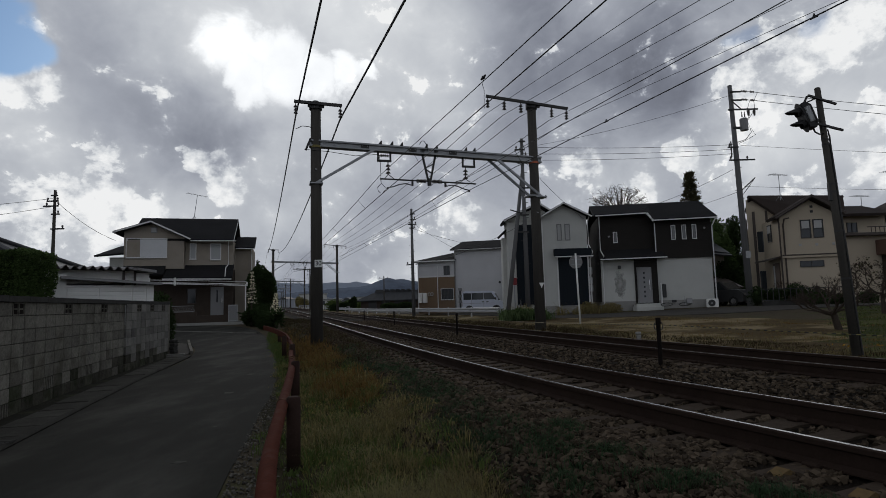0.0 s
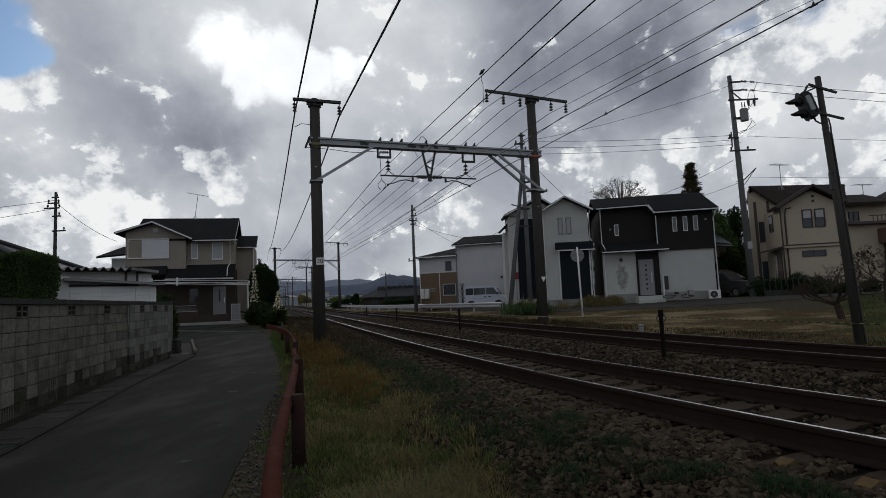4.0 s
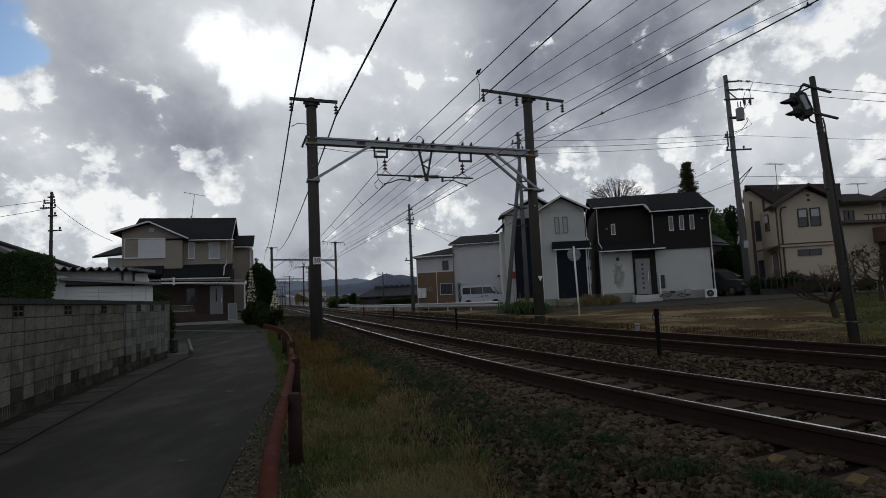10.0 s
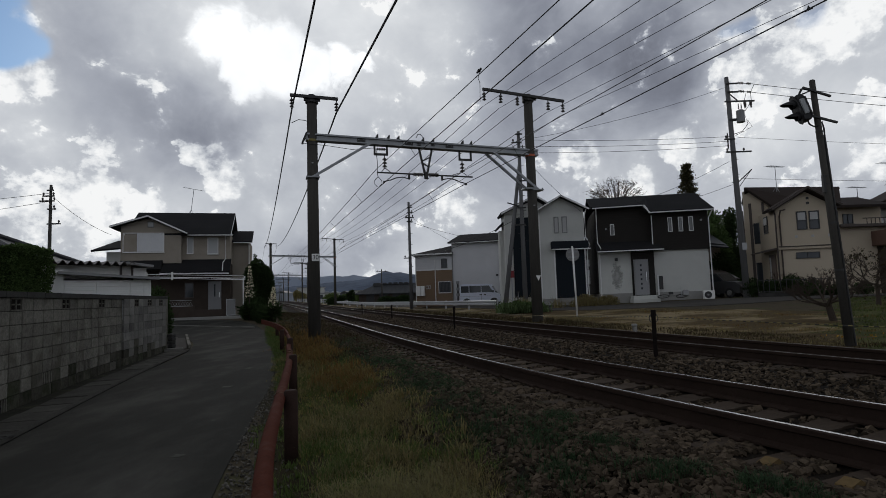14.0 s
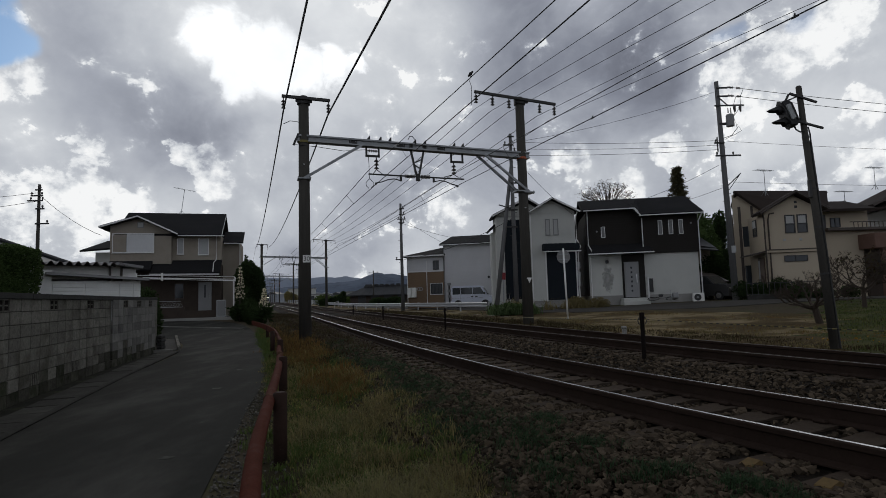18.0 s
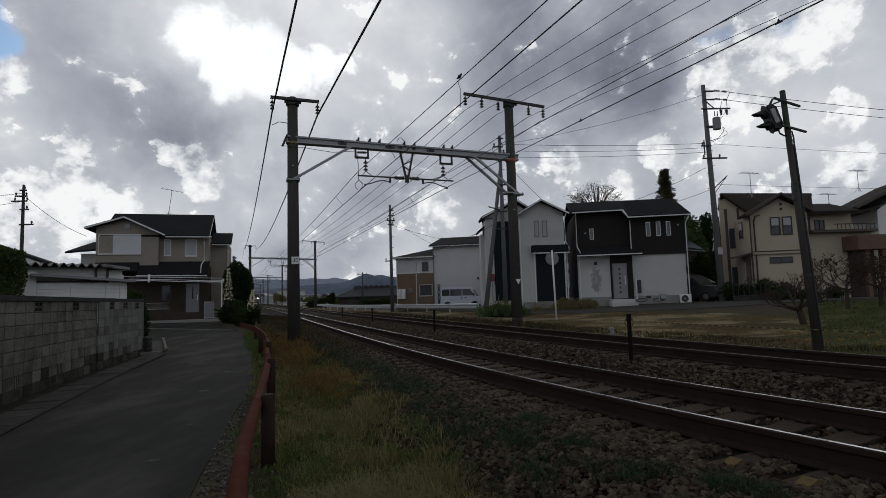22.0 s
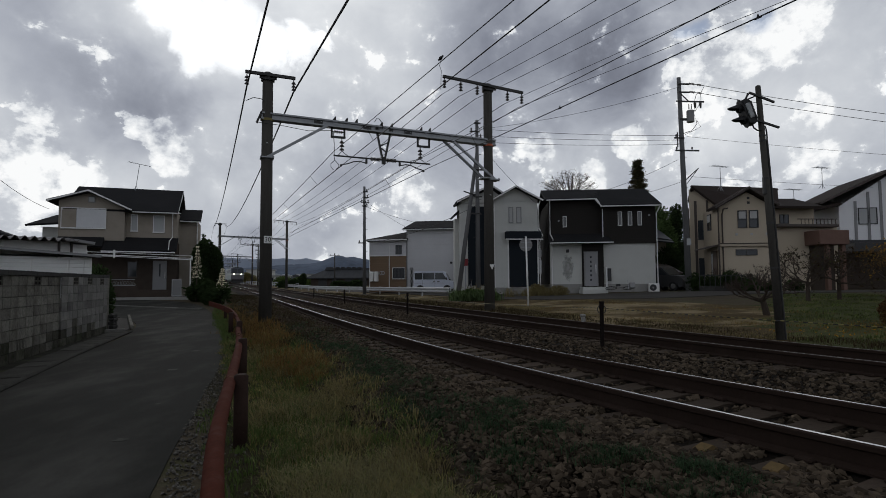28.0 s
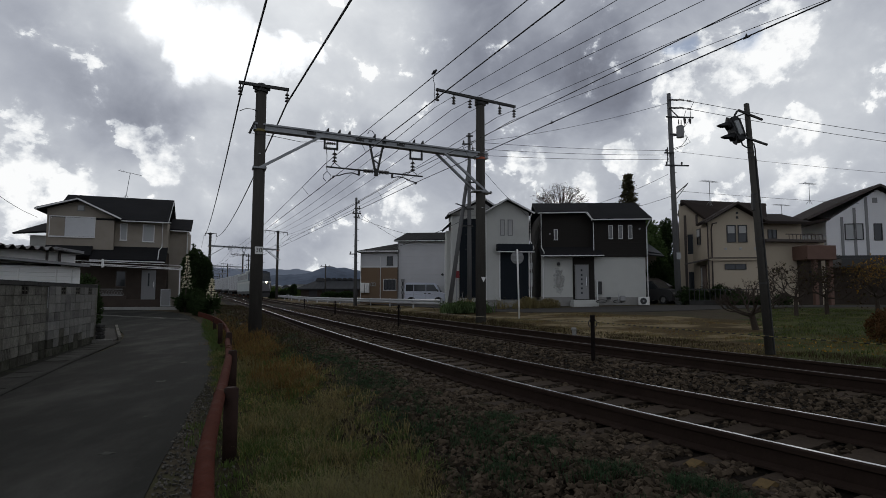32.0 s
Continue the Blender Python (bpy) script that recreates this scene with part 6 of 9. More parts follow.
def build_dark_house():
    g = thing("dark_clad_house", pose(9.72, 34.5, 0, 0, 0, -8.94), "new two-storey house, black cladding over white walls", "house")
    z0, zm = 0.7, 3.76
    part("wall", bx(0.0, 6.44, 0.25, 7.0, 1.25, zm), "stucco_white", g, "white lower wall")
    # thin black sheet; over the lower white wall it stands in for shade
    part("side_wall", bx(-0.05, 0.0, 0.40, 7.0, 1.25, 6.4), "siding_dark", g, "dark gable side, its lower shade put into black cladding")
    part("plinth", bx(-0.02, 6.46, 0.22, 7.0, z0 - 0.3, 1.25), "concrete", g, "grey concrete plinth")
    part("wall", bx(3.25, 6.50, 0.15, 7.0, zm, 6.2), "siding_dark", g, "black horizontal cladding")
    part("wall", bx(0.0, 3.25, 0.55, 7.0, zm, 6.5), "siding_dark", g, "black horizontal cladding")
    # roof: one slope, its left bay standing higher at the eave
    part("roof", slab(B(), [(3.02, -0.25, 6.14), (6.78, -0.25, 6.14), (6.55, 2.6, 7.55), (2.2, 2.6, 7.55)], 0.16), "roof_dark", g, "dark slate roof")
    part("roof", slab(B(), [(-0.28, 0.15, 6.62), (2.85, 0.15, 6.62), (2.6, 2.6, 7.55), (-0.28, 2.6, 7.55)], 0.16), "roof_dark", g, "dark slate roof")
    part("roof", slab(B(), [(2.75, 0.12, 6.64), (3.12, -0.27, 6.16), (3.4, 2.6, 7.552), (2.5, 2.6, 7.552)], 0.14), "roof_dark", g)
    part("roof", slab(B(), [(-0.28, 2.6, 7.55), (6.6, 2.6, 7.55), (6.78, 7.4, 5.6), (-0.28, 7.4, 5.6)], 0.16), "roof_dark", g, "dark slate roof")
    gutter(g, (-0.2, 0.07, 6.52), (2.8, 0.07, 6.56))
    gutter(g, (3.1, -0.32, 6.04), (6.74, -0.32, 6.06))
    part("bargeboard", bar(B(), (2.84, 0.05, 6.55), (3.12, -0.28, 6.02), 0.08, 0.1), "trim_white", g)
    downpipe(g, [(0.0, 0.1, 6.45), (0.04, 0.42, 6.2), (0.04, 0.42, 4.4), (0.12, -0.4, 4.0), (0.1, 0.15, 3.6), (0.1, 0.18, 0.9)])
    downpipe(g, [(6.66, -0.2, 6.0), (6.52, 0.1, 5.6), (6.52, 0.1, 0.9)])
    downpipe(g, [(3.25, 0.1, 5.9), (3.25, 0.1, 4.1)], r=0.03)
    # pent roof over the entrance
    part("pent_roof", slab(B(), [(-0.12, -0.45, 3.84), (3.75, -0.45, 3.84), (3.55, 0.55, 4.42), (-0.12, 0.55, 4.42)], 0.10), "roof_dark", g, "dark pent roof")
    gutter(g, (-0.1, -0.5, 3.78), (3.75, -0.5, 3.80))
    window(g, 0.89, 1.07, 4.88, 5.50, 0.55, "trim_white", "pane_dim", w=0.035, sill=False)
    for x0 in (4.20, 4.81, 5.40):
        window(g, x0 + 0.02, x0 + 0.21, 4.90, 5.71, 0.15, "trim_white", "pane_dim", w=0.035, sill=False)
    for x, z in ((0.6, 5.25), (6.1, 5.5)):
        part("vent_cap", rod(B(), (x, 0.16 if x > 3 else 0.56, z), (x, 0.08 if x > 3 else 0.48, z), 0.06, n=10), "trim_grey", g)
    # recessed porch with a slatted door
    part("porch_surround", bx(1.95, 3.28, 0.18, 0.26, 1.0, zm - 0.02), "siding_dark", g, "black porch surround")
    d = part("door", bx(2.13, 2.84, 0.10, 0.19, 1.12, 3.2, 0.01), "door_grey", g, "grey front door with small square panes")
    for k in range(6):
        part("pane", bx(2.42, 2.52, 0.085, 0.105, 1.45 + 0.28 * k, 1.57 + 0.28 * k), "glass", d)
    part("door_frame", box(box(box(B(), 2.06, 2.13, 0.08, 0.19, 1.12, 3.27), 2.84, 2.91, 0.08, 0.19, 1.12, 3.27), 2.13, 2.84, 0.08, 0.19, 3.2, 3.27), "trim_grey", d)
    part("handle", bx(2.74, 2.79, 0.04, 0.1, 1.9, 2.5), "chrome", d)
    for k in range(2):
        part("step", bx(1.78 - 0.05 * k, 3.17 + 0.05 * k, -0.9 - 0.3 * k, 0.15, 0.4, 1.08 - 0.17 * k, 0.01), "stucco_white", g, "pale tiled porch step")
    part("meter_box", bx(3.50, 3.72, 0.14, 0.27, 1.42, 2.22, 0.01), "trim_dark", g, "black meter box")
    part("side_panel", bx(3.4, 3.47, 0.1, 0.27, 1.0, 2.3), "trim_white", g)
    part("lamp", bx(0.98, 1.16, 0.08, 0.26, 3.22, 3.42, 0.03), "trim_dark", g, "dark wall lamp above a damp stain")
    part("stain", bx(0.70, 1.46, 0.244, 0.249, 1.35, 3.2), "stain", g, "grey damp stain on the white wall")
    a = thing("air_conditioner", pose(15.42, 33.3, 0.72, 0, 0, -8.94), "white outdoor air conditioner unit on the ground", "air conditioner", "air conditioners")
    part("case", bx(0, 0.62, -0.15, 0.12, 0.05, 0.55, 0.02), "white_paint", a)
    part("fan_grille", rod(B(), (0.24, -0.155, 0.3), (0.24, -0.17, 0.3), 0.2, n=20), "trim_dark", a)
    part("hub", rod(B(), (0.24, -0.165, 0.3), (0.24, -0.18, 0.3), 0.06, n=12), "trim_grey", a)
    for x in (0.05, 0.52):
        part("foot", bx(x, x + 0.06, -0.16, 0.12, 0.0, 0.05), "trim_dark", a)


def stain_material():
    m = surf("stain", (0.42, 0.42, 0.40), 0.9, var=0.35, scale=2.5, fine=10, bump=0, streak=(2.5, 2.5, 0.8))
    nt = m.node_tree
    b = nt.nodes["Principled BSDF"]
    tc = nt.nodes.new("ShaderNodeTexCoord")
    gr = nt.nodes.new("ShaderNodeTexNoise")
    gr.inputs["Scale"].default_value = 4.0
    nt.links.new(tc.outputs["Object"], gr.inputs["Vector"])
    mp = nt.nodes.new("ShaderNodeMapping")
    mp.inputs["Location"].default_value = (-1.0, -1.0, -1.0)
    mp.inputs["Scale"].default_value = (2.0, 2.0, 2.0)
    nt.links.new(tc.outputs["Generated"], mp.inputs[0])
    ln = nt.nodes.new("ShaderNodeVectorMath")
    ln.operation = "MULTIPLY"
    ln.inputs[1].default_value = (1, 0, 1)
    nt.links.new(mp.outputs[0], ln.inputs[0])
    le = nt.nodes.new("ShaderNodeVectorMath")
    le.operation = "LENGTH"
    nt.links.new(ln.outputs[0], le.inputs[0])
    ad = nt.nodes.new("ShaderNodeMath")
    ad.operation = "ADD"
    nt.links.new(le.outputs["Value"], ad.inputs[0])
    nt.links.new(gr.outputs["Fac"], ad.inputs[1])
    mr = nt.nodes.new("ShaderNodeMapRange")
    mr.inputs[1].default_value, mr.inputs[2].default_value, mr.inputs[3].default_value, mr.inputs[4].default_value = 0.7, 1.4, 0.75, 0.0
    nt.links.new(ad.outputs[0], mr.inputs[0])
    nt.links.new(mr.outputs[0], b.inputs["Alpha"])
    return m


M["stain"] = stain_material()
build_dark_house()


def build_gable_house():
    g = thing("white_gable_house", pose(6.11, 35.0, 0), "narrow white two-storey house with a gable and dark panels", "house")
    part("wall", bx(0.05, 2.95, 0, 7, 0.5, 6.5), "stucco_white", g, "white stucco front")
    part("gable", prism(B(), [(0.05, 6.48), (2.95, 6.48), (2.95, 6.6), (1.51, 7.3), (0.05, 6.55)], 0, 7), "stucco_white", g)
    gable_roof(g, -0.22, 3.22, (6.50, 6.58), 1.51, 7.46, -0.4, 7.2, 0.12)
    window(g, 1.13, 1.33, 5.15, 6.08, 0.0, "trim_grey", "curtain", sill=False)
    window(g, 1.62, 1.85, 5.15, 6.08, 0.0, "trim_grey", "curtain", sill=False)
    part("canopy", bx(0.82, 3.05, -0.55, 0.0, 4.12, 4.55, 0.02), "siding_blue", g, "dark blue-grey canopy band")
    gutter(g, (0.8, -0.6, 4.05), (3.12, -0.6, 4.05))
    part("panel", bx(1.07, 2.88, -0.06, 0.0, 1.08, 4.05), "siding_blue", g, "dark ribbed cladding panel")
    part("panel_frame", bx(2.88, 2.96, -0.08, 0.0, 1.0, 4.05), "trim_white", g)
    part("panel_frame", bx(1.0, 1.07, -0.08, 0.0, 1.0, 4.05), "trim_white", g)
    part("plinth", bx(0.0, 3.0, -0.03, 7, 0.3, 1.06), "concrete", g)
    downpipe(g, [(3.05, -0.3, 6.5), (3.0, -0.08, 6.2), (3.0, -0.08, 4.8), (3.12, -0.5, 4.3), (3.04, -0.1, 3.9), (3.04, -0.1, 0.8)])
    downpipe(g, [(0.16, -0.06, 6.4), (0.16, -0.06, 0.8)])
    # rear block to the side
    part("wall", bx(-1.85, 0.05, 1.2, 3.0, 0.4, 6.55), "stucco_white", g, "white rear block")
    part("gable", prism(B(), [(-1.85, 6.5), (1.6, 6.5), (0.15, 7.45), (-1.85, 6.6)], 1.2, 3.0), "stucco_white", g)
    gable_roof(g, -2.1, 2.2, (6.62, 6.4), 0.13, 7.72, 0.8, 3.2, 0.14)
    part("dark_bay", bx(-1.35, 0.0, 1.12, 1.2, 1.18, 6.3), "siding_blue", g, "tall dark cladding strip")
    part("wall", bx(-2.08, -1.85, 2.2, 3.2, 0.4, 5.6), "stucco_white", g)
    part("roof", slab(B(), [(-2.3, 1.7, 5.75), (-1.8, 1.7, 6.2), (-1.8, 3.4, 6.2), (-2.3, 3.4, 5.75)], 0.12), "roof_dark", g)
    for z in (2.35, 3.0, 1.9):
        part("meter", bx(3.06, 3.26, 0.3, 0.5, z, z + 0.42, 0.02), "frosted", g, "pale meter cabinet")
    part("wall", bx(3.0, 3.35, 1.6, 6.5, 0.5, 5.9), "stucco_white", g)


build_gable_house()


def build_white_box():
    g = thing("white_box_house", pose(1.03, 47.0, 0, 0, 0, -13.9), "plain pale grey house with a low dark roof", "house")
    part("wall", bx(0, 4.15, 0, 7, 0.6, 5.85), "siding_grey", g, "pale grey siding wall")
    part("roof", slab(B(), [(-0.25, -0.35, 5.86), (4.6, -0.35, 5.86), (4.4, 2.6, 6.75), (0.2, 2.6, 6.75)], 0.16), "roof_dark", g)
    part("roof", slab(B(), [(-0.25, -0.35, 5.86), (0.2, 2.6, 6.75), (0.2, 5.5, 6.75), (-0.25, 7.4, 5.86)], 0.16), "roof_dark", g)
    gutter(g, (-0.25, -0.4, 5.76), (4.55, -0.4, 5.76))
    part("dark_strip", bx(4.0, 4.35, -0.06, 0.0, 0.8, 5.72), "siding_blue", g, "dark cladding strip")
    downpipe(g, [(3.95, -0.1, 5.7), (3.95, -0.1, 0.9)])
    downpipe(g, [(0.06, -0.1, 5.7), (0.06, -0.1, 0.9)], "trim_grey")
    part("vent", rod(B(), (3.75, 0, 3.0), (3.75, -0.1, 3.0), 0.1, n=12), "trim_dark", g)
    part("meter_pole", bx(0.42, 0.55, -0.35, -0.22, 0.8, 2.5), "trim_dark", g, "dark service pole with meters")
    for z in (1.4, 1.85, 2.4):
        part("meter", bx(0.36, 0.64, -0.42, -0.28, z, z + 0.22, 0.02), "trim_grey", g)
    h = thing("brown_house", pose(-2.05, 47.76, 0, 0, 0, -13.9), "house with brown lower boards and pale upper wall", "house")
    part("wall", bx(0, 3.15, 0, 7, 0.6, 3.62), "siding_brown", h, "warm brown board wall")
    part("wall", bx(0, 3.15, 0.0, 7, 3.68, 5.0), "siding_grey", h, "pale upper wall")
    part("band", bx(-0.02, 3.15, -0.04, 0.02, 3.60, 3.70), "trim_white", h)
    part("roof", slab(B(), [(-0.3, -0.35, 4.98), (3.3, -0.35, 4.98), (3.3, 3.4, 6.0), (3.1, 3.4, 6.0)], 0.12), "roof_dark", h, "dark hipped roof")
    part("roof", slab(B(), [(-0.3, -0.35, 4.98), (3.1, 3.4, 6.0), (3.1, 3.6, 6.0), (-0.3, 7.3, 4.98)], 0.12), "roof_dark", h)
    part("bargeboard", bar(B(), (-0.3, -0.40, 4.93), (3.3, -0.40, 4.93), 0.05, 0.10), "trim_white", h)
    window(h, 2.30, 2.72, 3.82, 4.48, 0.0, "trim_dark", "glass", 2)
    w = window(h, 2.02, 3.02, 1.75, 2.60, 0.0, "trim_white", "glass", 1)
    for k in range(9):
        part("grille_bar", bx(2.04 + 0.12 * k, 2.07 + 0.12 * k, -0.13, -0.10, 1.72, 2.63), "trim_dark", w)
    downpipe(h, [(1.72, -0.06, 4.5), (1.72, -0.06, 0.9)])
    downpipe(h, [(0.04, -0.06, 4.6), (0.04, -0.06, 0.9)])
    for x in (0.1, 0.48):
        part("cabinet", bx(x, x + 0.33, -0.35, -0.05, 1.5, 2.32, 0.02), "white_paint", h, "white gas meter cabinet")
    for x in (0.98, 1.2):
        part("hose_reel", tube(B(), [(x + 0.11 * math.cos(a), -0.05, 2.2 + 0.14 * math.sin(a)) for a in (2 * math.pi * k / 10 for k in range(11))], 0.03, 6), "frosted", h)


build_white_box()


def merge_into(g, temp):
    """Gives the parts of a helper empty to the thing g, where they stand."""
    m = g.matrix_basis.inverted() @ temp.matrix_basis
    for o in list(temp.children):
        o.parent = g
        o.matrix_basis = m @ o.matrix_basis
    bpy.data.objects.remove(temp)


def build_beige_house():
    g = thing("beige_house", pose(19.58, 32.5, 0, 0, 0, -13.4), "beige two-storey house with a brown gabled roof", "house")
    part("wall", bx(0, 3.05, 0, 7, 0.5, 5.85), "stucco_beige", g, "beige stucco gable front")
    part("gable", prism(B(), [(0, 5.83), (3.05, 5.83), (1.6, 6.75)], 0, 6), "stucco_beige", g)
    gable_roof(g, -0.32, 3.25, (5.86, 5.92), 1.62, 7.02, -0.45, 1.3, 0.16, "roof_brown", "trim_brown")
    for x0 in (1.10, 1.74):
        w = window(g, x0, x0 + 0.43, 4.62, 5.58, 0.0, "trim_dark", "glass", 1, 0.05, False)
        part("upper_pane", bx(x0 + 0.02, x0 + 0.41, -0.03, -0.013, 5.12, 5.56), "curtain", w, "drawn pale curtain")
        part("meeting_rail", bx(x0, x0 + 0.43, -0.05, -0.01, 5.08, 5.13), "trim_dark", w)
    part("band", bx(-0.02, 3.07, -0.14, 0.0, 3.46, 3.64, 0.02), "stucco_beige", g, "moulded string course")
    part("band_cap", bx(-0.02, 3.07, -0.18, 0.0, 3.60, 3.66, 0.01), "trim_brown", g)
    window(g, 0.92, 2.06, 2.96, 3.24, 0.0, "trim_dark", "glass", 2, 0.04, False)
    for z in (6.02, 6.3):
        part("vent", bx(1.62, 1.76, -0.03, 0.0, z, z + 0.14), "trim_dark", g)
    for x in (0.9, 1.75, 2.6):
        part("plaque", bx(x, x + 0.14, -0.03, 0.0, 4.12, 4.26, 0.01), "frosted", g)
    downpipe(g, [(-0.2, -0.3, 5.8), (-0.06, -0.06, 5.5), (-0.06, -0.06, 0.8)], "trim_brown", 0.045)
    downpipe(g, [(0.42, -0.3, 5.75), (0.16, -0.3, 5.7), (0.16, -0.06, 5.4), (0.16, -0.06, 0.8)], "trim_brown", 0.045)
    # side wing, set back
    h = new("wing")
    h.matrix_basis = pose(19.63, 36.0, 0, 0, 0, -34.4)
    part("wall", bx(0, 2.6, 0, 6, 0.4, 6.2), "stucco_beige", h, "beige stucco side wall")
    part("gable", prism(B(), [(0, 6.15), (2.6, 6.15), (0.3, 7.5), (0, 7.5)], 0, 6), "stucco_beige", h)
    part("roof", slab(B(), [(0.2, -0.4, 7.72), (2.0, -0.4, 6.05), (5.2, 1.6, 6.05), (5.2, 4.0, 7.72)], 0.16), "roof_brown", h)
    part("roof", slab(B(), [(0.2, -0.4, 7.72), (5.2, 4.0, 7.72), (3.0, 6.0, 6.2), (-0.2, 1.0, 6.9)], 0.16), "roof_brown", h)
    for x0, x1 in ((0.30, 0.46), (1.02, 1.16)):
        part("timber", bx(x0, x1, -0.05, 0.0, 0.5, 6.7), "trim_brown", h, "dark brown vertical timber")
    for z0, z1 in ((1.5, 2.9), (4.1, 5.4)):
        part("bay_window", bx(0.50, 0.98, -0.035, 0.0, z0, z1, 0.01), "glass", h)
    # narrow window, door and timbers on the side wall
    sw = part("window", bx(-0.05, 0.0, 1.45, 2.15, 4.58, 5.62, 0.01), "trim_dark", g, "narrow dark-framed window")
    part("pane", bx(-0.06, -0.045, 1.53, 2.07, 4.66, 5.08), "glass", sw)
    part("pane", bx(-0.06, -0.045, 1.53, 2.07, 5.12, 5.54), "curtain", sw)
    dr = part("door", bx(-0.06, 0.0, 0.45, 1.55, 1.0, 3.25, 0.01), "door_brown", g, "dark brown front door")
    part("side_light", bx(-0.07, -0.05, 1.2, 1.45, 1.2, 3.1), "frosted", dr)
    part("door_hood", slab(B(), [(-0.8, 0.2, 3.42), (-0.8, 2.4, 3.42), (0.0, 2.4, 3.62), (0.0, 0.2, 3.62)], 0.08), "trim_brown", g, "small dark door hood")
    for y in (4.4, 6.3):
        part("timber", bx(-0.06, 0.0, y, y + 0.35, 0.6, 6.6), "trim_brown", g, "dark brown vertical timber")
    for z0, z1 in ((4.0, 5.4), (1.6, 3.0)):
        part("bay_window", bx(-0.05, 0.0, 4.9, 6.1, z0, z1, 0.01), "glass", g)
    # balcony block
    k = new("block")
    k.matrix_basis = pose(23.0, 32.2, 0)
    part("wall", bx(-0.3, 4.6, 0.8, 6, 0.4, 4.75), "stucco_beige", k, "beige curved wall under the balcony")
    part("wall", bx(0.0, 4.2, 2.2, 6, 4.7, 6.15), "stucco_beige", k)
    part("roof", slab(B(), [(-0.6, 1.4, 6.12), (4.3, 1.4, 6.12), (4.3, 4.2, 7.0), (-0.6, 4.2, 7.0)], 0.16), "roof_brown", k)
    part("balcony_floor", bx(0.3, 4.35, 0.3, 2.2, 4.68, 4.85, 0.02), "trim_brown", k, "dark brown balcony edge")
    for i in range(10):
        x = 1.9 + 0.25 * i
        part("baluster", bx(x, x + 0.03, 0.36, 0.39, 4.85, 5.15), "trim_brown", k)
    part("handrail", bar(B(), (1.7, 0.38, 5.17), (4.3, 0.38, 5.17), 0.06, 0.05), "trim_brown", k)
    part("door", bx(0.9, 1.5, 2.12, 2.2, 4.85, 5.85), "trim_dark", k)
    window(k, 1.85, 2.4, 5.1, 5.62, 2.2, "trim_dark", "glass", 2, 0.04, False)
    part("porch_roof", bx(2.40, 4.30, -0.5, 1.0, 3.55, 4.42, 0.03), "wood_brown", k, "brown porch roof band")
    for x in (2.95, 3.95):
        part("porch_column", bx(x, x + 0.25, -0.3, -0.05, 0.5, 3.62, 0.02), "wood_brown", k)
    part("porch_wall", bx(2.7, 4.25, 0.7, 0.8, 0.5, 3.62), "brick_brown", k)
    part("porch_window", bx(3.4, 3.7, 0.66, 0.7, 2.2, 2.9), "glass", k)
    part("slot_window", bx(0.2, 0.42, 0.76, 0.8, 2.0, 3.1), "glass", k)
    merge_into(g, h)
    merge_into(g, k)


build_beige_house()
antenna(21.4, 35.2, 7.3, 1.6, 20)


def build_timbered_house():
    g = thing("half_timbered_house", pose(29.1, 35.0, 0, 0, 0, -16), "white house with dark timber strips and a steep dark roof", "house")
    part("wall", bx(0.3, 6.9, 0, 7, 3.9, 6.3), "stucco_bright", g, "white upper wall")
    part("gable", prism(B(), [(0.3, 6.28), (6.9, 6.28), (3.5, 8.4)], 0, 6), "stucco_bright", g)
    part("wall", bx(0.5, 6.9, 0.4, 7, 0.4, 3.9), "brick_brown", g, "dark lower wall")
    part("roof", slab(slab(B(), [(-1.0, -0.45, 6.55), (3.45, -0.45, 8.72), (3.45, 7, 8.72), (-1.0, 7, 6.55)], 0.13), [(3.45, -0.45, 8.72), (7.4, -0.45, 6.55), (7.4, 7, 6.55), (3.45, 7, 8.72)], 0.13), "roof_brown", g)
    part("bargeboard", bar(bar(B(), (-1.0, -0.47, 6.46), (3.45, -0.47, 8.63), 0.05, 0.13), (3.45, -0.47, 8.63), (7.4, -0.47, 6.46), 0.05, 0.13), "trim_brown", g)
    part("roof", slab(B(), [(-2.6, -0.4, 5.9), (0.3, -0.4, 6.5), (0.3, 4, 7.2), (-1.6, 4, 6.9)], 0.15), "roof_brown", g)
    part("roof", slab(B(), [(5.4, -1.6, 5.6), (7.5, -1.6, 6.9), (7.5, 0, 6.9), (5.4, 0, 5.6)], 0.15), "roof_brown", g)
    for x, t in ((1.18, 6.6), (2.68, 7.9), (1.95, 7.2)):
        part("timber", bx(x, x + 0.16, -0.05, 0.0, 3.95, t), "trim_grey", g, "grey-brown timber strip")
    part("beam", bx(0.3, 6.9, -0.07, 0.0, 3.85, 4.02), "trim_dark", g)
    window(g, 1.46, 1.97, 5.1, 6.1, 0.0, "trim_dark", "frosted", 1, 0.05, False)
    window(g, 2.1, 2.48, 5.1, 6.1, 0.0, "trim_dark", "frosted", 1, 0.05, False)
    window(g, 3.2, 3.6, 5.05, 6.08, 0.0, "trim_dark", "glass", 1, 0.05, False)
    part("vent", bx(3.15, 3.45, -0.03, 0.0, 7.5, 7.85), "trim_grey", g)
    part("awning", bx(0.4, 6.9, -1.6, 0.4, 3.2, 3.75, 0.02), "trim_dark", g, "dark awning over the ground floor")


build_timbered_house()
antenna(30.8, 38.0, 8.0, 1.5, 15)
antenna(28.2, 37.5, 6.9, 0.9, 15)

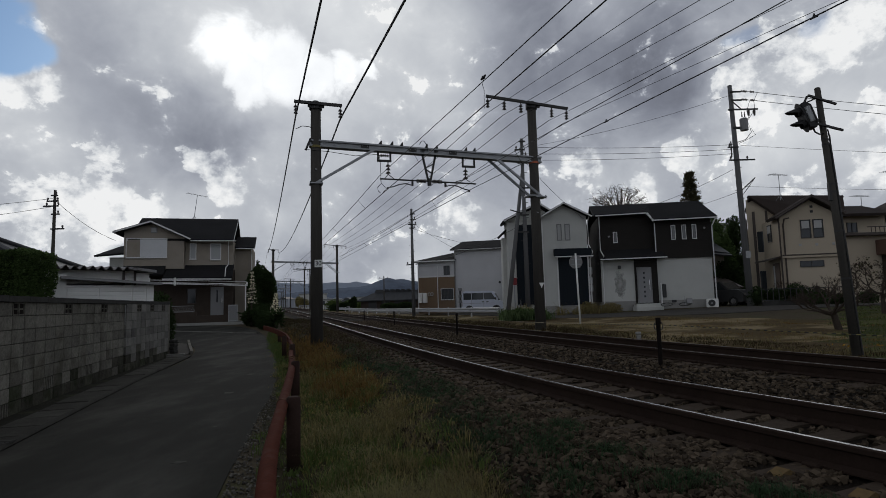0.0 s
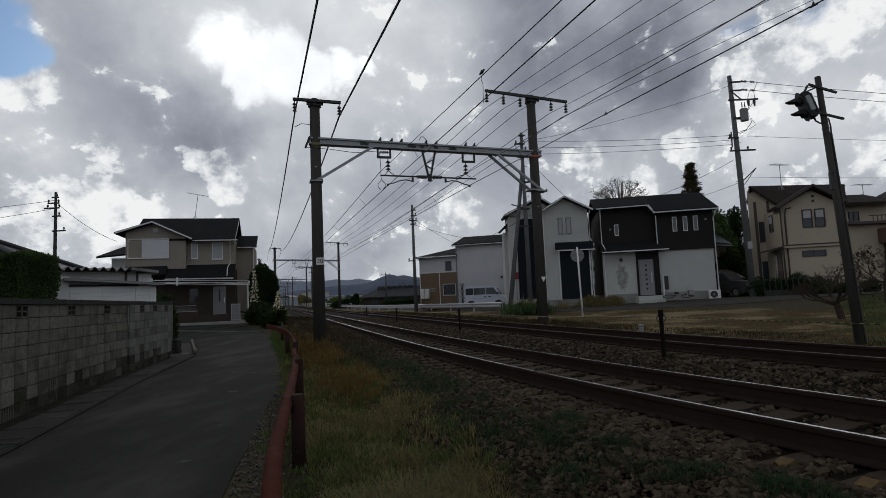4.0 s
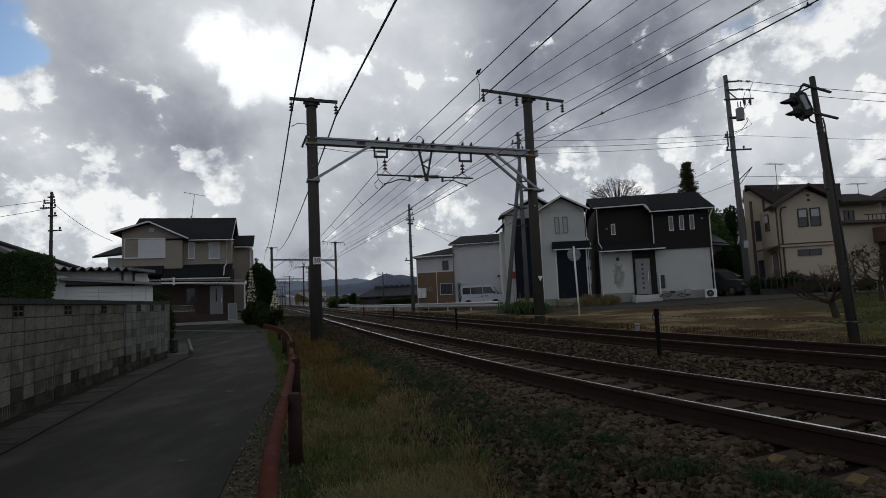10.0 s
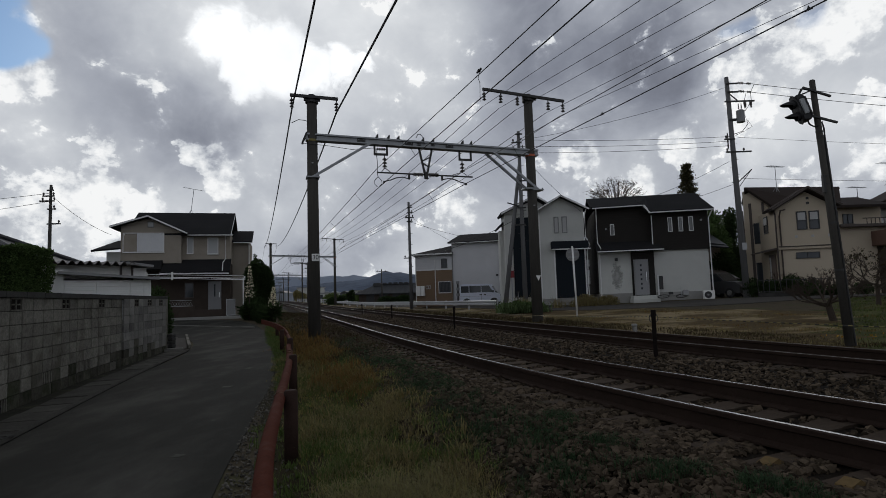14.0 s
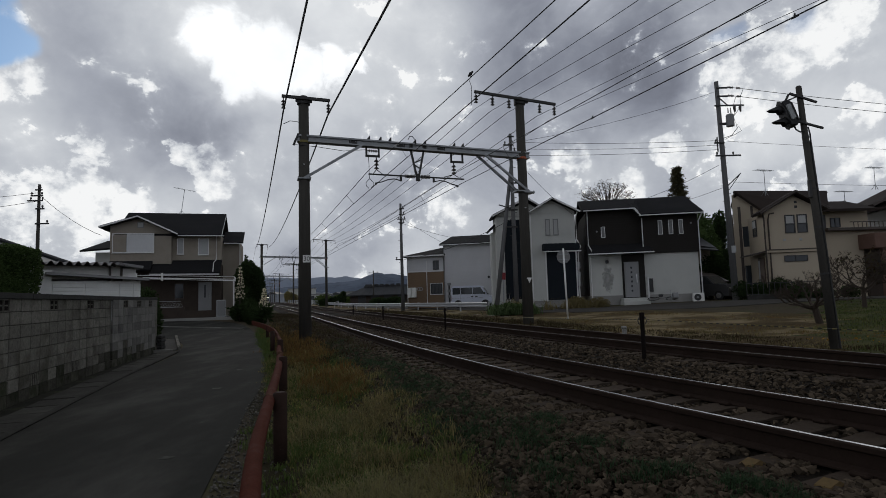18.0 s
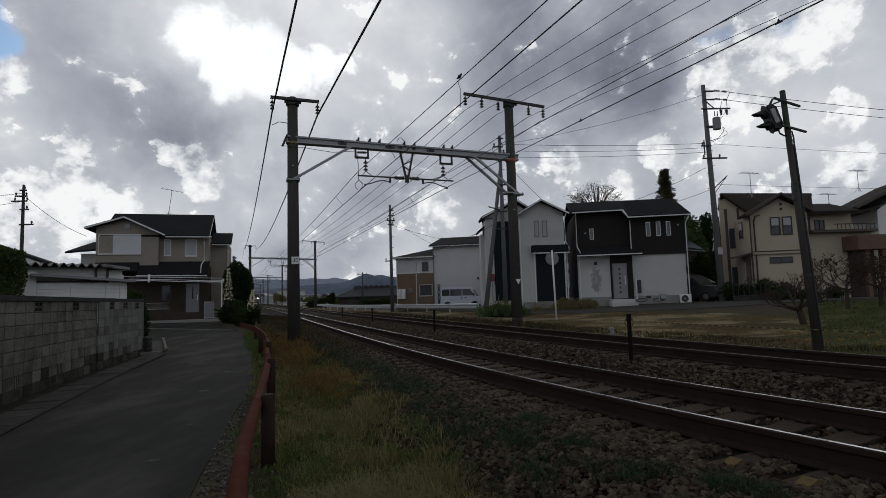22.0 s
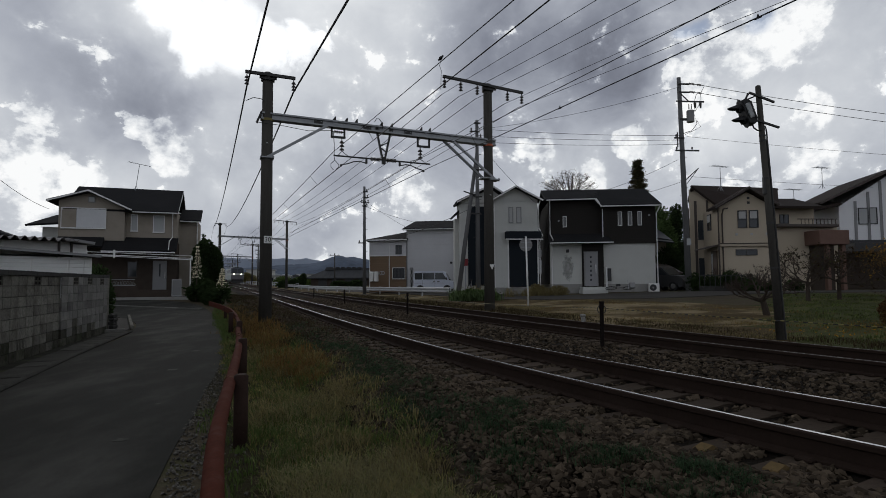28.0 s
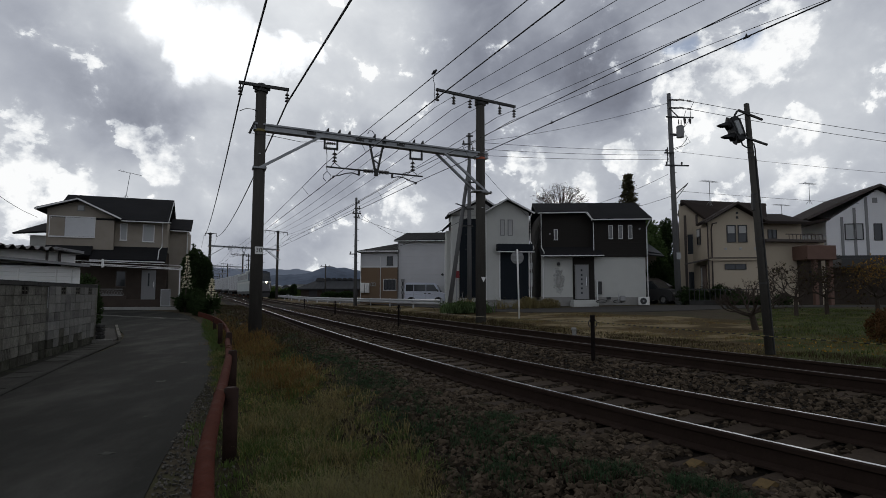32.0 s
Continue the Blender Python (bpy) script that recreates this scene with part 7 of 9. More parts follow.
# small house and garage glimpsed between the houses
g = thing("grey_outbuilding", pose(20.2, 43.0, 0, 0, 0, -5), "small grey building with a tiled roof between houses", "house")
part("wall", bx(-1.2, 1.2, 0, 4, 0.5, 4.6), "stucco_tan", g)
part("roof", slab(slab(B(), [(-1.5, -0.5, 5.1), (1.5, -0.5, 4.6), (1.5, 3, 5.9), (-1.5, 3, 6.4)], 0.12), [(-1.5, -0.9, 4.7), (1.5, -0.9, 4.4), (1.5, 0.2, 4.8), (-1.5, 0.2, 5.1)], 0.1), "tile_dark", g)
part("lean_to", slab(B(), [(-1.6, -3.5, 2.4), (1.0, -3.5, 2.0), (1.0, 0, 2.9), (-1.6, 0, 3.0)], 0.08), "trim_brown", g)


def low_car(name, x, y, yaw, mat, label):
    c = thing(name, Matrix.Translation(on(x, y)) @ pose(0, 0, 0, 0, 0, yaw), label, "car", "parked cars")
    body = part("body", prism(B(), [(-1.7, 0.25), (1.7, 0.25), (1.72, 0.75), (1.45, 0.95), (0.75, 1.0), (0.25, 1.5), (-1.2, 1.52), (-1.68, 1.0)], -0.74, 0.74), mat, c)
    for yv in (-0.745, 0.745):
        part("side_glass", prism(B(), [(0.62, 1.0), (0.2, 1.42), (-1.1, 1.44), (-1.45, 1.0)], yv - 0.006, yv + 0.006), "glass", body)
    part("windscreen", slab(B(), [(0.76, -0.66, 1.015), (0.76, 0.66, 1.015), (0.27, 0.62, 1.49), (0.27, -0.62, 1.49)], 0.01), "glass", body)
    for xx in (-1.1, 1.1):
        for yv in (-0.7, 0.7):
            w = part("wheel", rod(B(), (xx, yv - 0.09, 0.29), (xx, yv + 0.09, 0.29), 0.29, n=18), "rubber", c)
            part("rim", rod(B(), (xx, yv - 0.1, 0.29), (xx, yv + 0.1, 0.29), 0.17, n=12), "chrome", w)
    for yv in (-0.55, 0.55):
        part("headlight", bx(1.62, 1.74, yv - 0.14, yv + 0.14, 0.62, 0.76, 0.02), "chrome", body)
    return c


low_car("parked_car", 17.6, 35.6, -60, "trim_dark", "dark small car parked beside the house")
low_car("parked_car", 18.6, 38.2, -75, "black", "black car parked behind the fence")

# ---------- poles, sign and barrier across the line ----------


def utility_pole(x, y, top, base, lean, arms, label, mat="pole_grey", r=0.17, yaw=0, transformer=False, steps=True):
    g = thing("utility_pole", pose(x, y, base, 0, 0, yaw), label, "utility pole", "utility poles")
    h = top - base
    p = part("shaft", rod(B(), (0, 0, -0.2), (lean, 0, h), r, r * 0.6, 14), mat, g, "", True)

    def q(z):
        return lean * z / h
    for z, x0, x1, ins in arms:
        zz = h - z
        a = part("cross_arm", bar(B(), (q(zz) + x0, -0.12, zz), (q(zz) + x1, -0.12, zz), 0.08, 0.08), "iron", g, "dark steel cross-arm")
        for e in ins:
            part("insulator", rod(rod(B(), (q(zz) + e, -0.12, zz + 0.04), (q(zz) + e, -0.12, zz + 0.22), 0.03, n=6), (q(zz) + e, -0.12, zz + 0.1), (q(zz) + e, -0.12, zz + 0.2), 0.06, 0.05, 8), "porcelain", a)
    if steps:
        for k in range(14):
            z = h * 0.28 + 0.45 * k
            if z < h - 1:
                part("step_bolt", rod(B(), (q(z) - (0.25 if k % 2 else 0), 0, z), (q(z) + (0 if k % 2 else 0.25), 0, z), 0.012, n=4), "iron", g)
    if transformer:
        z = h - 2.9
        z += 0.15
        t = part("transformer", rod(B(), (q(z) + 0.5, -0.2, z), (q(z) + 0.5, -0.2, z + 0.65), 0.22, n=16), "trim_grey", g, "grey drum transformer")
        part("lid", rod(B(), (q(z) + 0.5, -0.2, z + 0.65), (q(z) + 0.5, -0.2, z + 0.72), 0.23, 0.16, 16), "trim_grey", t)
        for e in (0.42, 0.58):
            part("bushing", rod(B(), (q(z) + e, -0.2, z + 0.8), (q(z) + e, -0.2, z + 1.1), 0.035, 0.02, 6), "porcelain", t)
        part("bracket", bx(q(z) - 0.1, q(z) + 0.5, -0.15, 0.05, z + 0.15, z + 0.25), "iron", t)
        part("cable", tube(B(), [(q(z) + 0.7, -0.2, z + 0.6), (q(z) + 0.9, -0.2, z - 0.1), (q(z) + 0.6, -0.1, z - 0.5), (q(z), -0.1, z - 0.7)], 0.02, 5), "black", t)
    return g


up = utility_pole(17.3, 32.0, 13.6, 0.6, -0.26, [(0.42, -0.1, 0.55, ()), (0.92, -0.1, 0.55, ()), (1.48, -0.28, 1.44, ()), (3.70, -0.5, 0.1, (-0.4,)), (4.45, -0.48, 0.98, (-0.4, 0.55))],
                  "tall grey concrete utility pole with cross-arms and transformer", transformer=True, r=0.19)
part("arm_brace", bar(B(), (-0.22, -0.1, 12.0), (0.25, -0.1, 11.55), 0.05, 0.05), "iron", up)
part("service_arm", bar(B(), (-0.05, -0.1, 6.8), (0.75, -0.1, 7.5), 0.05, 0.05), "iron", up)
part("service_arm", bar(B(), (0.0, -0.1, 6.55), (0.75, -0.1, 7.5), 0.03, 0.03), "iron", up)
part("name_plate", bx(-0.16, 0.1, -0.2, -0.18, 2.9, 3.3), "frosted", up)
for z in (12.62, 12.12):
    bm = B()
    rod(bm, (0.25, -0.12, z), (1.2, -0.12, z - 0.1), 0.018, n=6)
    for k in range(9):
        if k not in (4, 5):
            x = 0.35 + 0.085 * k
            rod(bm, (x, -0.12, z - 0.1 * (x - 0.25)), (x + 0.03, -0.12, z - 0.1 * (x - 0.25)), 0.075, 0.05, 8)
    part("strain_insulator", bm, "porcelain", up, "string of dark strain insulators")
for x in (0.62, 0.95):
    part("cutout", rod(rod(B(), (x, -0.14, 11.55), (x + 0.03, -0.16, 11.2), 0.035, 0.035, 6), (x + 0.01, -0.15, 11.42), (x + 0.03, -0.16, 11.12), 0.085, 0.04, 8), "porcelain", up, "hanging cut-out fuse")
for k, pts in enumerate((((1.25, 12.5), (1.0, 12.0), (1.02, 11.5), (0.6, 10.9)), ((0.75, 12.0), (0.55, 11.4), (0.62, 11.0), (0.5, 10.8)), ((0.7, 10.4), (0.95, 10.0), (0.5, 9.75), (-0.05, 9.5)))):
    part("lead", tube(B(), [(x, -0.15, z) for x, z in pts], 0.014, 5), "wire", up, "thin black lead wire")
for z in (9.45, 9.18, 8.92):
    part("spool", rod(B(), (-0.5, -0.12, z - 0.05), (-0.5, -0.12, z + 0.05), 0.05, n=8), "porcelain", up)
part("rack", bar(B(), (-0.5, -0.12, 8.75), (-0.5, -0.12, 9.65), 0.05, 0.05), "iron", up)
utility_pole(-2.37, 46.0, 9.2, 0.6, -0.02, [(0.45, -0.1, 0.3, (0.2,)), (0.9, -0.15, 0.35, (0.25,)), (1.3, -0.3, 0.4, (-0.2, 0.3)), (1.6, -0.2, 0.3, (0.2,)), (4.6, -0.5, 0.1, (-0.4,))], "slim grey concrete utility pole by the street", r=0.15)
utility_pole(4.93, 33.0, 11.05, 0.7, 0.0, [(0.2, -0.2, 0.2, ()), (0.7, -0.45, 0.15, (-0.35,)), (1.1, -0.3, 0.3, (0.2,)), (1.5, -0.3, 0.2, ()), (3.0, -0.2, 0.35, (0.25,)), (4.6, -0.25, 0.25, ()), (5.6, -0.4, 0.2, ())],
             "grey concrete utility pole beside the gable house", r=0.15)
utility_pole(-23.4, 34.0, 8.9, 0.4, 0.0, [(0.35, -0.15, 0.25, (0.15,)), (0.7, -0.4, 0.3, (-0.35, 0.25)), (1.0, -0.6, 0.3, (-0.4, 0.3)), (1.5, -0.1, 0.4, (0.3,)), (2.4, -0.1, 0.7, (0.6,))], "dark utility pole behind the houses", "mast", 0.125, steps=False)
g = thing("stay_pole", pose(3.72, 33.0, 0.6), "leaning grey stay pole propping the utility pole", "stay pole")
part("shaft", rod(B(), (0, 0, -0.1), (1.25, 0.3, 8.6), 0.14, 0.10, 12), "pole_grey", g, "", True)
part("bracket", bar(B(), (0.4, 0.1, 6.2), (1.3, 0.1, 5.9), 0.06, 0.06), "iron", g)
part("bracket", bar(B(), (0.8, 0.1, 4.9), (1.35, 0.1, 4.85), 0.06, 0.06), "iron", g)

# street wires
for z, x0 in ((13.12, 18.5), (12.62, 18.5)):
    wire("street_wire", sag((x0, 31.9, z), (44, 31.9, z - 2.6), 0.3), 0.016, "thin dark street wire between poles", group="street wires")
for dz in (0, -0.27, -0.53):
    wire("street_wire", sag((16.8, 31.9, 10.05 + dz), (4.93, 33, 10.55 + dz * 1.5), 0.12), 0.012, "thin dark street wire between poles", group="street wires")
wire("street_wire", sag((17.0, 31.9, 13.0), (4.93, 33, 10.5), 0.3), 0.010, "thin dark street wire between poles", group="street wires")
wire("street_wire", sag((16.8, 31.9, 8.6), (12.0, 35, 6.8), 0.2), 0.012, "service wire to the dark house", group="street wires")
wire("street_wire", sag((17.4, 31.9, 10.0), (48, 33, 8.7), 0.25), 0.010, "thin dark street wire between poles", group="street wires")
wire("street_wire", sag((17.4, 31.9, 7.6), (52, 38, 7.8), 0.2), 0.010, "thin dark street wire between poles", group="street wires")
wire("street_wire", sag((17.3, 32, 7.4), (16.5, 45, 7.8), 0.2), 0.012, "thin dark street wire between poles", group="street wires")
wire("street_wire", sag((-2.37, 46, 7.6), (5.2, 44, 5.4), 0.25), 0.012, "service wire to the white house", group="street wires")
wire("street_wire", sag((-2.2, 46, 4.6), (4.93, 33.2, 6.0), 0.4), 0.014, "lashed cable between poles", group="street wires")
wire("street_wire", sag((-2.3, 46, 8.0), (1.6, 46.5, 5.6), 0.1), 0.010, "service wire to the white house", group="street wires")
wire("street_wire", sag((4.97, 33, 10.9), (6.4, 34.9, 7.0), 0.1), 0.010, "service wire to the gable house", group="street wires")
wire("street_wire", sag((4.97, 33, 9.8), (8.9, 34.9, 6.4), 0.2), 0.012, "service wire to the gable house", group="street wires")
wire("street_wire", sag((-23.3, 34, 8.2), (-21.85, 37.8, 6.2), 0.25), 0.014, "service wire to the tan house", group="street wires")
wire("street_wire", sag((-23.4, 34, 7.9), (-45, 36, 7.0), 0.4), 0.014, "thin dark street wire", group="street wires")
wire("street_wire", sag((-23.4, 34, 8.4), (-45, 33, 8.0), 0.5), 0.014, "thin dark street wire", group="street wires")

g = thing("road_sign", Matrix.Translation(on(5.3, 22.2)), "round grey-backed traffic sign on a white post", "road sign")
part("post", rod(B(), (0.02, 0, -0.1), (-0.04, 0, 2.75), 0.035, n=10), "white_paint", g, "white post, rusty at the foot", True)
part("disc", rod(B(), (-0.03, 0.05, 2.42), (-0.03, 0.065, 2.42), 0.265, n=28), "trim_grey", g, "round grey sign seen from behind")
part("bracket", bx(-0.22, 0.16, 0.02, 0.05, 2.50, 2.54), "galv", g)
part("bracket", bx(-0.22, 0.16, 0.02, 0.05, 2.30, 2.34), "galv", g)


def build_guardrail():
    g = thing("guard_rail", Matrix(), "white corrugated steel guard rail with posts along the street", "guard rail")
    a, b = Vector((3.3, 33.6, 0)), Vector((-14.6, 80, 0))
    d = (b - a).normalized()
    nrm = Vector((d.y, -d.x, 0))
    prof = [(0.0, -0.16), (0.045, -0.12), (0.045, -0.06), (0.0, -0.015), (0.0, 0.015), (0.045, 0.06), (0.045, 0.12), (0.0, 0.16)]
    k = 12
    for i in range(k):
        p, q = a.lerp(b, i / k), a.lerp(b, (i + 0.995) / k)
        verts, faces = [], []
        for e in (p, q):
            z = ground_z(e.x, e.y) + 0.42
            for u, w in prof:
                verts.append((e.x - nrm.x * u, e.y - nrm.y * u, z + w))
        m = len(prof)
        for j in range(m - 1):
            faces.append((j, j + 1, m + j + 1, m + j))
        ob = raw("beam", verts, faces, "white_rail", g)
        so = ob.modifiers.new("thick", "SOLIDIFY")
        so.thickness = 0.006
        z = ground_z(p.x, p.y)
        part("post", rod(B(), (p.x + nrm.x * 0.06, p.y + nrm.y * 0.06, z - 0.2), (p.x + nrm.x * 0.06, p.y + nrm.y * 0.06, z + 0.62), 0.055, n=10), "white_rail", g)
        part("bolt", rod(B(), (p.x, p.y, z + 0.42), (p.x - nrm.x * 0.06, p.y - nrm.y * 0.06, z + 0.42), 0.03, n=6), "galv", g)


build_guardrail()
# low white fence farther along
g = thing("far_fence", Matrix(), "low white roadside fence far along the street", "fence")
pa, pb = Vector((-13.5, 82, 0.6)), Vector((-34, 135, 0.6))
for k in range(18):
    p = pa.lerp(pb, k / 17)
    z = ground_z(p.x, p.y)
    part("post", bx(p.x - 0.06, p.x + 0.06, p.y - 0.06, p.y + 0.06, z - 0.2, z + 0.75), "white_rail", g)
for z in (0.3, 0.68):
    part("rail", bar(B(), (pa.x, pa.y, ground_z(pa.x, pa.y) + z), (pb.x, pb.y, ground_z(pb.x, pb.y) + z), 0.06, 0.1), "white_rail", g)


def build_van():
    v = thing("microvan", Matrix.Translation(on(3.15, 44.0, 0.03)) @ pose(0, 0, 0, 0, 0, -12) @ Matrix.Diagonal((0.94, 0.94, 0.9, 1)), "small silver-white boxy van parked on the street", "van")
    # outline along the side
    out = [(-1.66, 0.30), (1.66, 0.30), (1.68, 0.62), (1.60, 0.92), (1.30, 1.02), (0.98, 1.62), (0.84, 1.78), (0.6, 1.84), (-1.42, 1.86), (-1.58, 1.80), (-1.66, 1.60)]
    bm = prism(B(), out, -0.72, 0.72)
    bmesh.ops.bevel(bm, geom=[e for e in bm.edges if abs(e.verts[0].co.y - e.verts[1].co.y) < 0.01], offset=0.05, segments=2, affect="EDGES")
    body = part("body", bm, "van_white", v, "silver-white bodywork")
    for x0, x1, xt in ((-1.55, -0.92, 0), (-0.86, 0.08, 0), (0.14, 1.10, 0.35)):
        for y in (-0.724, 0.724):
            part("side_window", prism(B(), [(x0, 1.12), (x1, 1.12), (x1 - xt, 1.68), (x0, 1.68)], y - 0.006, y + 0.006), "glass", body)
    part("windscreen", slab(B(), [(1.30, -0.64, 1.06), (1.30, 0.64, 1.06), (0.98, 0.60, 1.66), (0.98, -0.60, 1.66)], 0.01), "glass", body)
    for x in (-0.05, 0.30):
        part("door_handle", bx(x, x + 0.2, -0.745, -0.72, 0.88, 0.96, 0.01), "trim_dark", body)
    part("belt_line", bx(-1.6, 0.9, -0.728, -0.715, 0.80, 0.815), "trim_grey", body)
    for x in (0.11, -0.89):
        part("door_seam", bx(x - 0.008, x + 0.008, -0.727, -0.715, 0.42, 1.75), "trim_grey", body)
    part("bumper", bx(1.60, 1.74, -0.68, 0.68, 0.30, 0.55, 0.04), "van_white", v)
    part("bumper", bx(-1.74, -1.62, -0.68, 0.68, 0.30, 0.55, 0.04), "van_white", v)
    part("mirror", bx(1.02, 1.14, -0.90, -0.74, 1.08, 1.28, 0.03), "trim_dark", v)
    for y in (-0.5, 0.5):
        part("headlight", bx(1.60, 1.70, y - 0.14, y + 0.14, 0.66, 0.88, 0.03), "chrome", v)
        part("tail_light", bx(-1.69, -1.62, y - 0.1, y + 0.1, 0.6, 1.0, 0.02), "red", v)
    for x in (-1.1, 1.12):
        for y in (-0.66, 0.66):
            part("wheel_arch", rod(B(), (x, y - 0.075, 0.30), (x, y + 0.075, 0.30), 0.34, n=20), "trim_dark", v)
            w = part("wheel", rod(B(), (x, y - 0.085, 0.27), (x, y + 0.085, 0.27), 0.27, n=20), "rubber", v)
            part("rim", rod(B(), (x, y - 0.095, 0.27), (x, y + 0.095, 0.27), 0.17, n=14), "chrome", w)


build_van()


def bicycle(x, y, yaw, label, tip=0):
    g = thing("bicycle", Matrix.Translation(on(x, y, 0.03 + 0.15 * (tip > 0))) @ pose(0, 0, 0, 0, 0, yaw) @ pose(0, 0, 0, tip), label, "bicycle", "bicycles")
    for xx in (-0.5, 0.5):
        w = part("wheel", tube(B(), [(xx + 0.31 * math.cos(a), 0, 0.33 + 0.31 * math.sin(a)) for a in (2 * math.pi * k / 18 for k in range(19))], 0.02, 5), "rubber", g)
        for k in range(6):
            a = math.pi * k / 6
            part("spoke", rod(B(), (xx - 0.3 * math.cos(a), 0, 0.33 - 0.3 * math.sin(a)), (xx + 0.3 * math.cos(a), 0, 0.33 + 0.3 * math.sin(a)), 0.004, n=3), "galv", w)
    part("frame", rod(rod(rod(rod(B(), (-0.5, 0, 0.33), (-0.15, 0, 0.8), 0.018, n=6), (-0.1, 0, 0.33), (0.4, 0, 0.75), 0.018, n=6), (0.5, 0, 0.33), (0.36, 0, 0.95), 0.018, n=6), (-0.1, 0, 0.33), (-0.2, 0, 0.9), 0.018, n=6), "trim_grey", g)
    part("saddle", bx(-0.33, -0.08, -0.07, 0.07, 0.9, 0.96, 0.02), "black", g)
    part("handlebar", rod(B(), (0.34, -0.27, 1.0), (0.34, 0.27, 1.0), 0.015, n=6), "galv", g)
    part("basket", bx(0.45, 0.75, -0.16, 0.16, 0.72, 0.95, 0.02), "trim_grey", g)


bicycle(13.3, 32.7, -10, "small bicycle lying by the porch step", 72)
bicycle(5.0, 36.0, 60, "bicycle parked by the gable house")
g = thing("notice_board", pose(4.55, 35.9, 0.7), "small red notice panel on a white wall", "notice")
part("panel", bx(-0.16, 0.16, -0.04, 0.0, 1.75, 2.2, 0.01), "red", g)
part("post", bx(-0.03, 0.03, 0.0, 0.05, -0.1, 1.8), "galv", g)
g = thing("road_mirror", pose(10.6, 36.3, 0.7), "orange-backed post with a small convex mirror", "mirror")
part("post", rod(B(), (0, 0, -0.1), (0, 0, 1.6), 0.04, n=8), "trim_dark", g)
part("mirror", rod(B(), (0, -0.05, 1.7), (0, 0, 1.7), 0.2, n=16), "trim_grey", g)
# fence before the beige house
g = thing("metal_fence", Matrix(), "low dark metal fence on a stone footing before the house", "fence")
fa, fb = Vector((17.5, 31.2, 0)), Vector((21.4, 30.3, 0))
part("footing", bar(B(), (fa.x, fa.y, 0.75), (fb.x, fb.y, 0.75), 0.2, 0.6), "coping", g)
for k in range(15):
    p = fa.lerp(fb, k / 14)
    part("picket", rod(B(), (p.x, p.y, 1.0), (p.x, p.y, 1.75), 0.02, n=5), "trim_dark", g)
for z in (1.1, 1.72):
    part("rail", bar(B(), (fa.x, fa.y, z), (fb.x, fb.y, z), 0.04, 0.04), "trim_dark", g)

# ---------- trees and shrubs across the line ----------


def twig(bm, p, q, r0, r1):
    """A thin four-sided tapered stick."""
    d = (q - p).normalized()
    a = d.orthogonal().normalized()
    b = d.cross(a)
    lo = [bm.verts.new(p + (a * c + b * e) * r0) for c, e in ((1, 0), (0, 1), (-1, 0), (0, -1))]
    hi = [bm.verts.new(q + (a * c + b * e) * r1) for c, e in ((1, 0), (0, 1), (-1, 0), (0, -1))]
    for i in range(4):
        bm.faces.new((lo[i], lo[(i + 1) % 4], hi[(i + 1) % 4], hi[i]))


def limbs(bm, p, d, length, r, depth, rr, up=0.25, split=3, tips=None):
    """A branching limb in short tapered pieces."""
    p, d = Vector(p), Vector(d).normalized()
    k = 3
    for i in range(k):
        q = p + d * length / k
        twig(bm, p, q, r * (1 - 0.17 * i), r * (1 - 0.17 * (i + 1)))
        p = q
        d = (d + Vector((rr.gauss(0, 0.22), rr.gauss(0, 0.22), rr.gauss(0, 0.15) + 0.05))).normalized()
    if depth == 0:
        if tips is not None:
            tips.append(p.copy())
        return
    for _ in range(split):
        nd = (d + Vector((rr.gauss(0, 0.55), rr.gauss(0, 0.55), rr.gauss(0, 0.35) + up))).normalized()
        limbs(bm, p, nd, length * rr.uniform(0.55, 0.85), max(r * 0.55, 0.004), depth - 1, rr, up, split, tips)


def bare_tree(x, y, h, seed, label, group="", r=0.10, leaf=None, n_leaf=0, lean=(0, 0)):
    rr = random.Random(seed)
    g = thing("fruit_tree", Matrix.Translation(on(x, y)), label, "tree", group)
    bm = B()
    tips = []
    rod(bm, (0, 0, -0.1), (lean[0], lean[1], h * 0.32), r, r * 0.75, 8)
    for k in range(6):
        a = 2 * math.pi * k / 6 + rr.uniform(-0.4, 0.4)
        limbs(bm, (lean[0], lean[1], h * rr.uniform(0.24, 0.32)), (math.cos(a), math.sin(a), rr.uniform(0.15, 0.8)), h * 0.24, r * 0.55, 5, rr, 0.2, 3, tips)
    part("branch_work", bm, "bark", g, "dark bare trunk and twigs")
    if leaf:
        leaf_cloud("foliage", lambda q: (Vector(q.choice(tips)) + Vector((q.gauss(0, 0.12), q.gauss(0, 0.12), q.gauss(0, 0.1))), (0, 0, -0.2)), n_leaf, 0.06, leaf, g, seed)
    return g


bare_tree(9.5, 13.7, 1.45, 21, "pruned bare fruit tree with a dark twisted trunk", "bare fruit trees", 0.09, lean=(-0.14, 0.0))
bare_tree(15.0, 19.4, 2.2, 22, "bare fruit tree with a few withered leaves", "bare fruit trees", 0.08, "weed_brown", 260)
bare_tree(16.3, 19.5, 2.2, 23, "bare fruit tree with a few withered leaves", "bare fruit trees", 0.08, "weed_brown", 260)
bare_tree(19.8, 32.3, 1.7, 24, "small bare tree behind the metal fence", "bare fruit trees", 0.05)
bare_tree(17.8, 18.9, 2.2, 26, "half-bare garden tree with brown leaves", "bare fruit trees", 0.08, "grass_rust", 500)
bare_tree(19.6, 19.8, 2.5, 27, "dark twiggy fruit tree hung with orange leaves", "bare fruit trees", 0.09, "leaf_orange", 420)
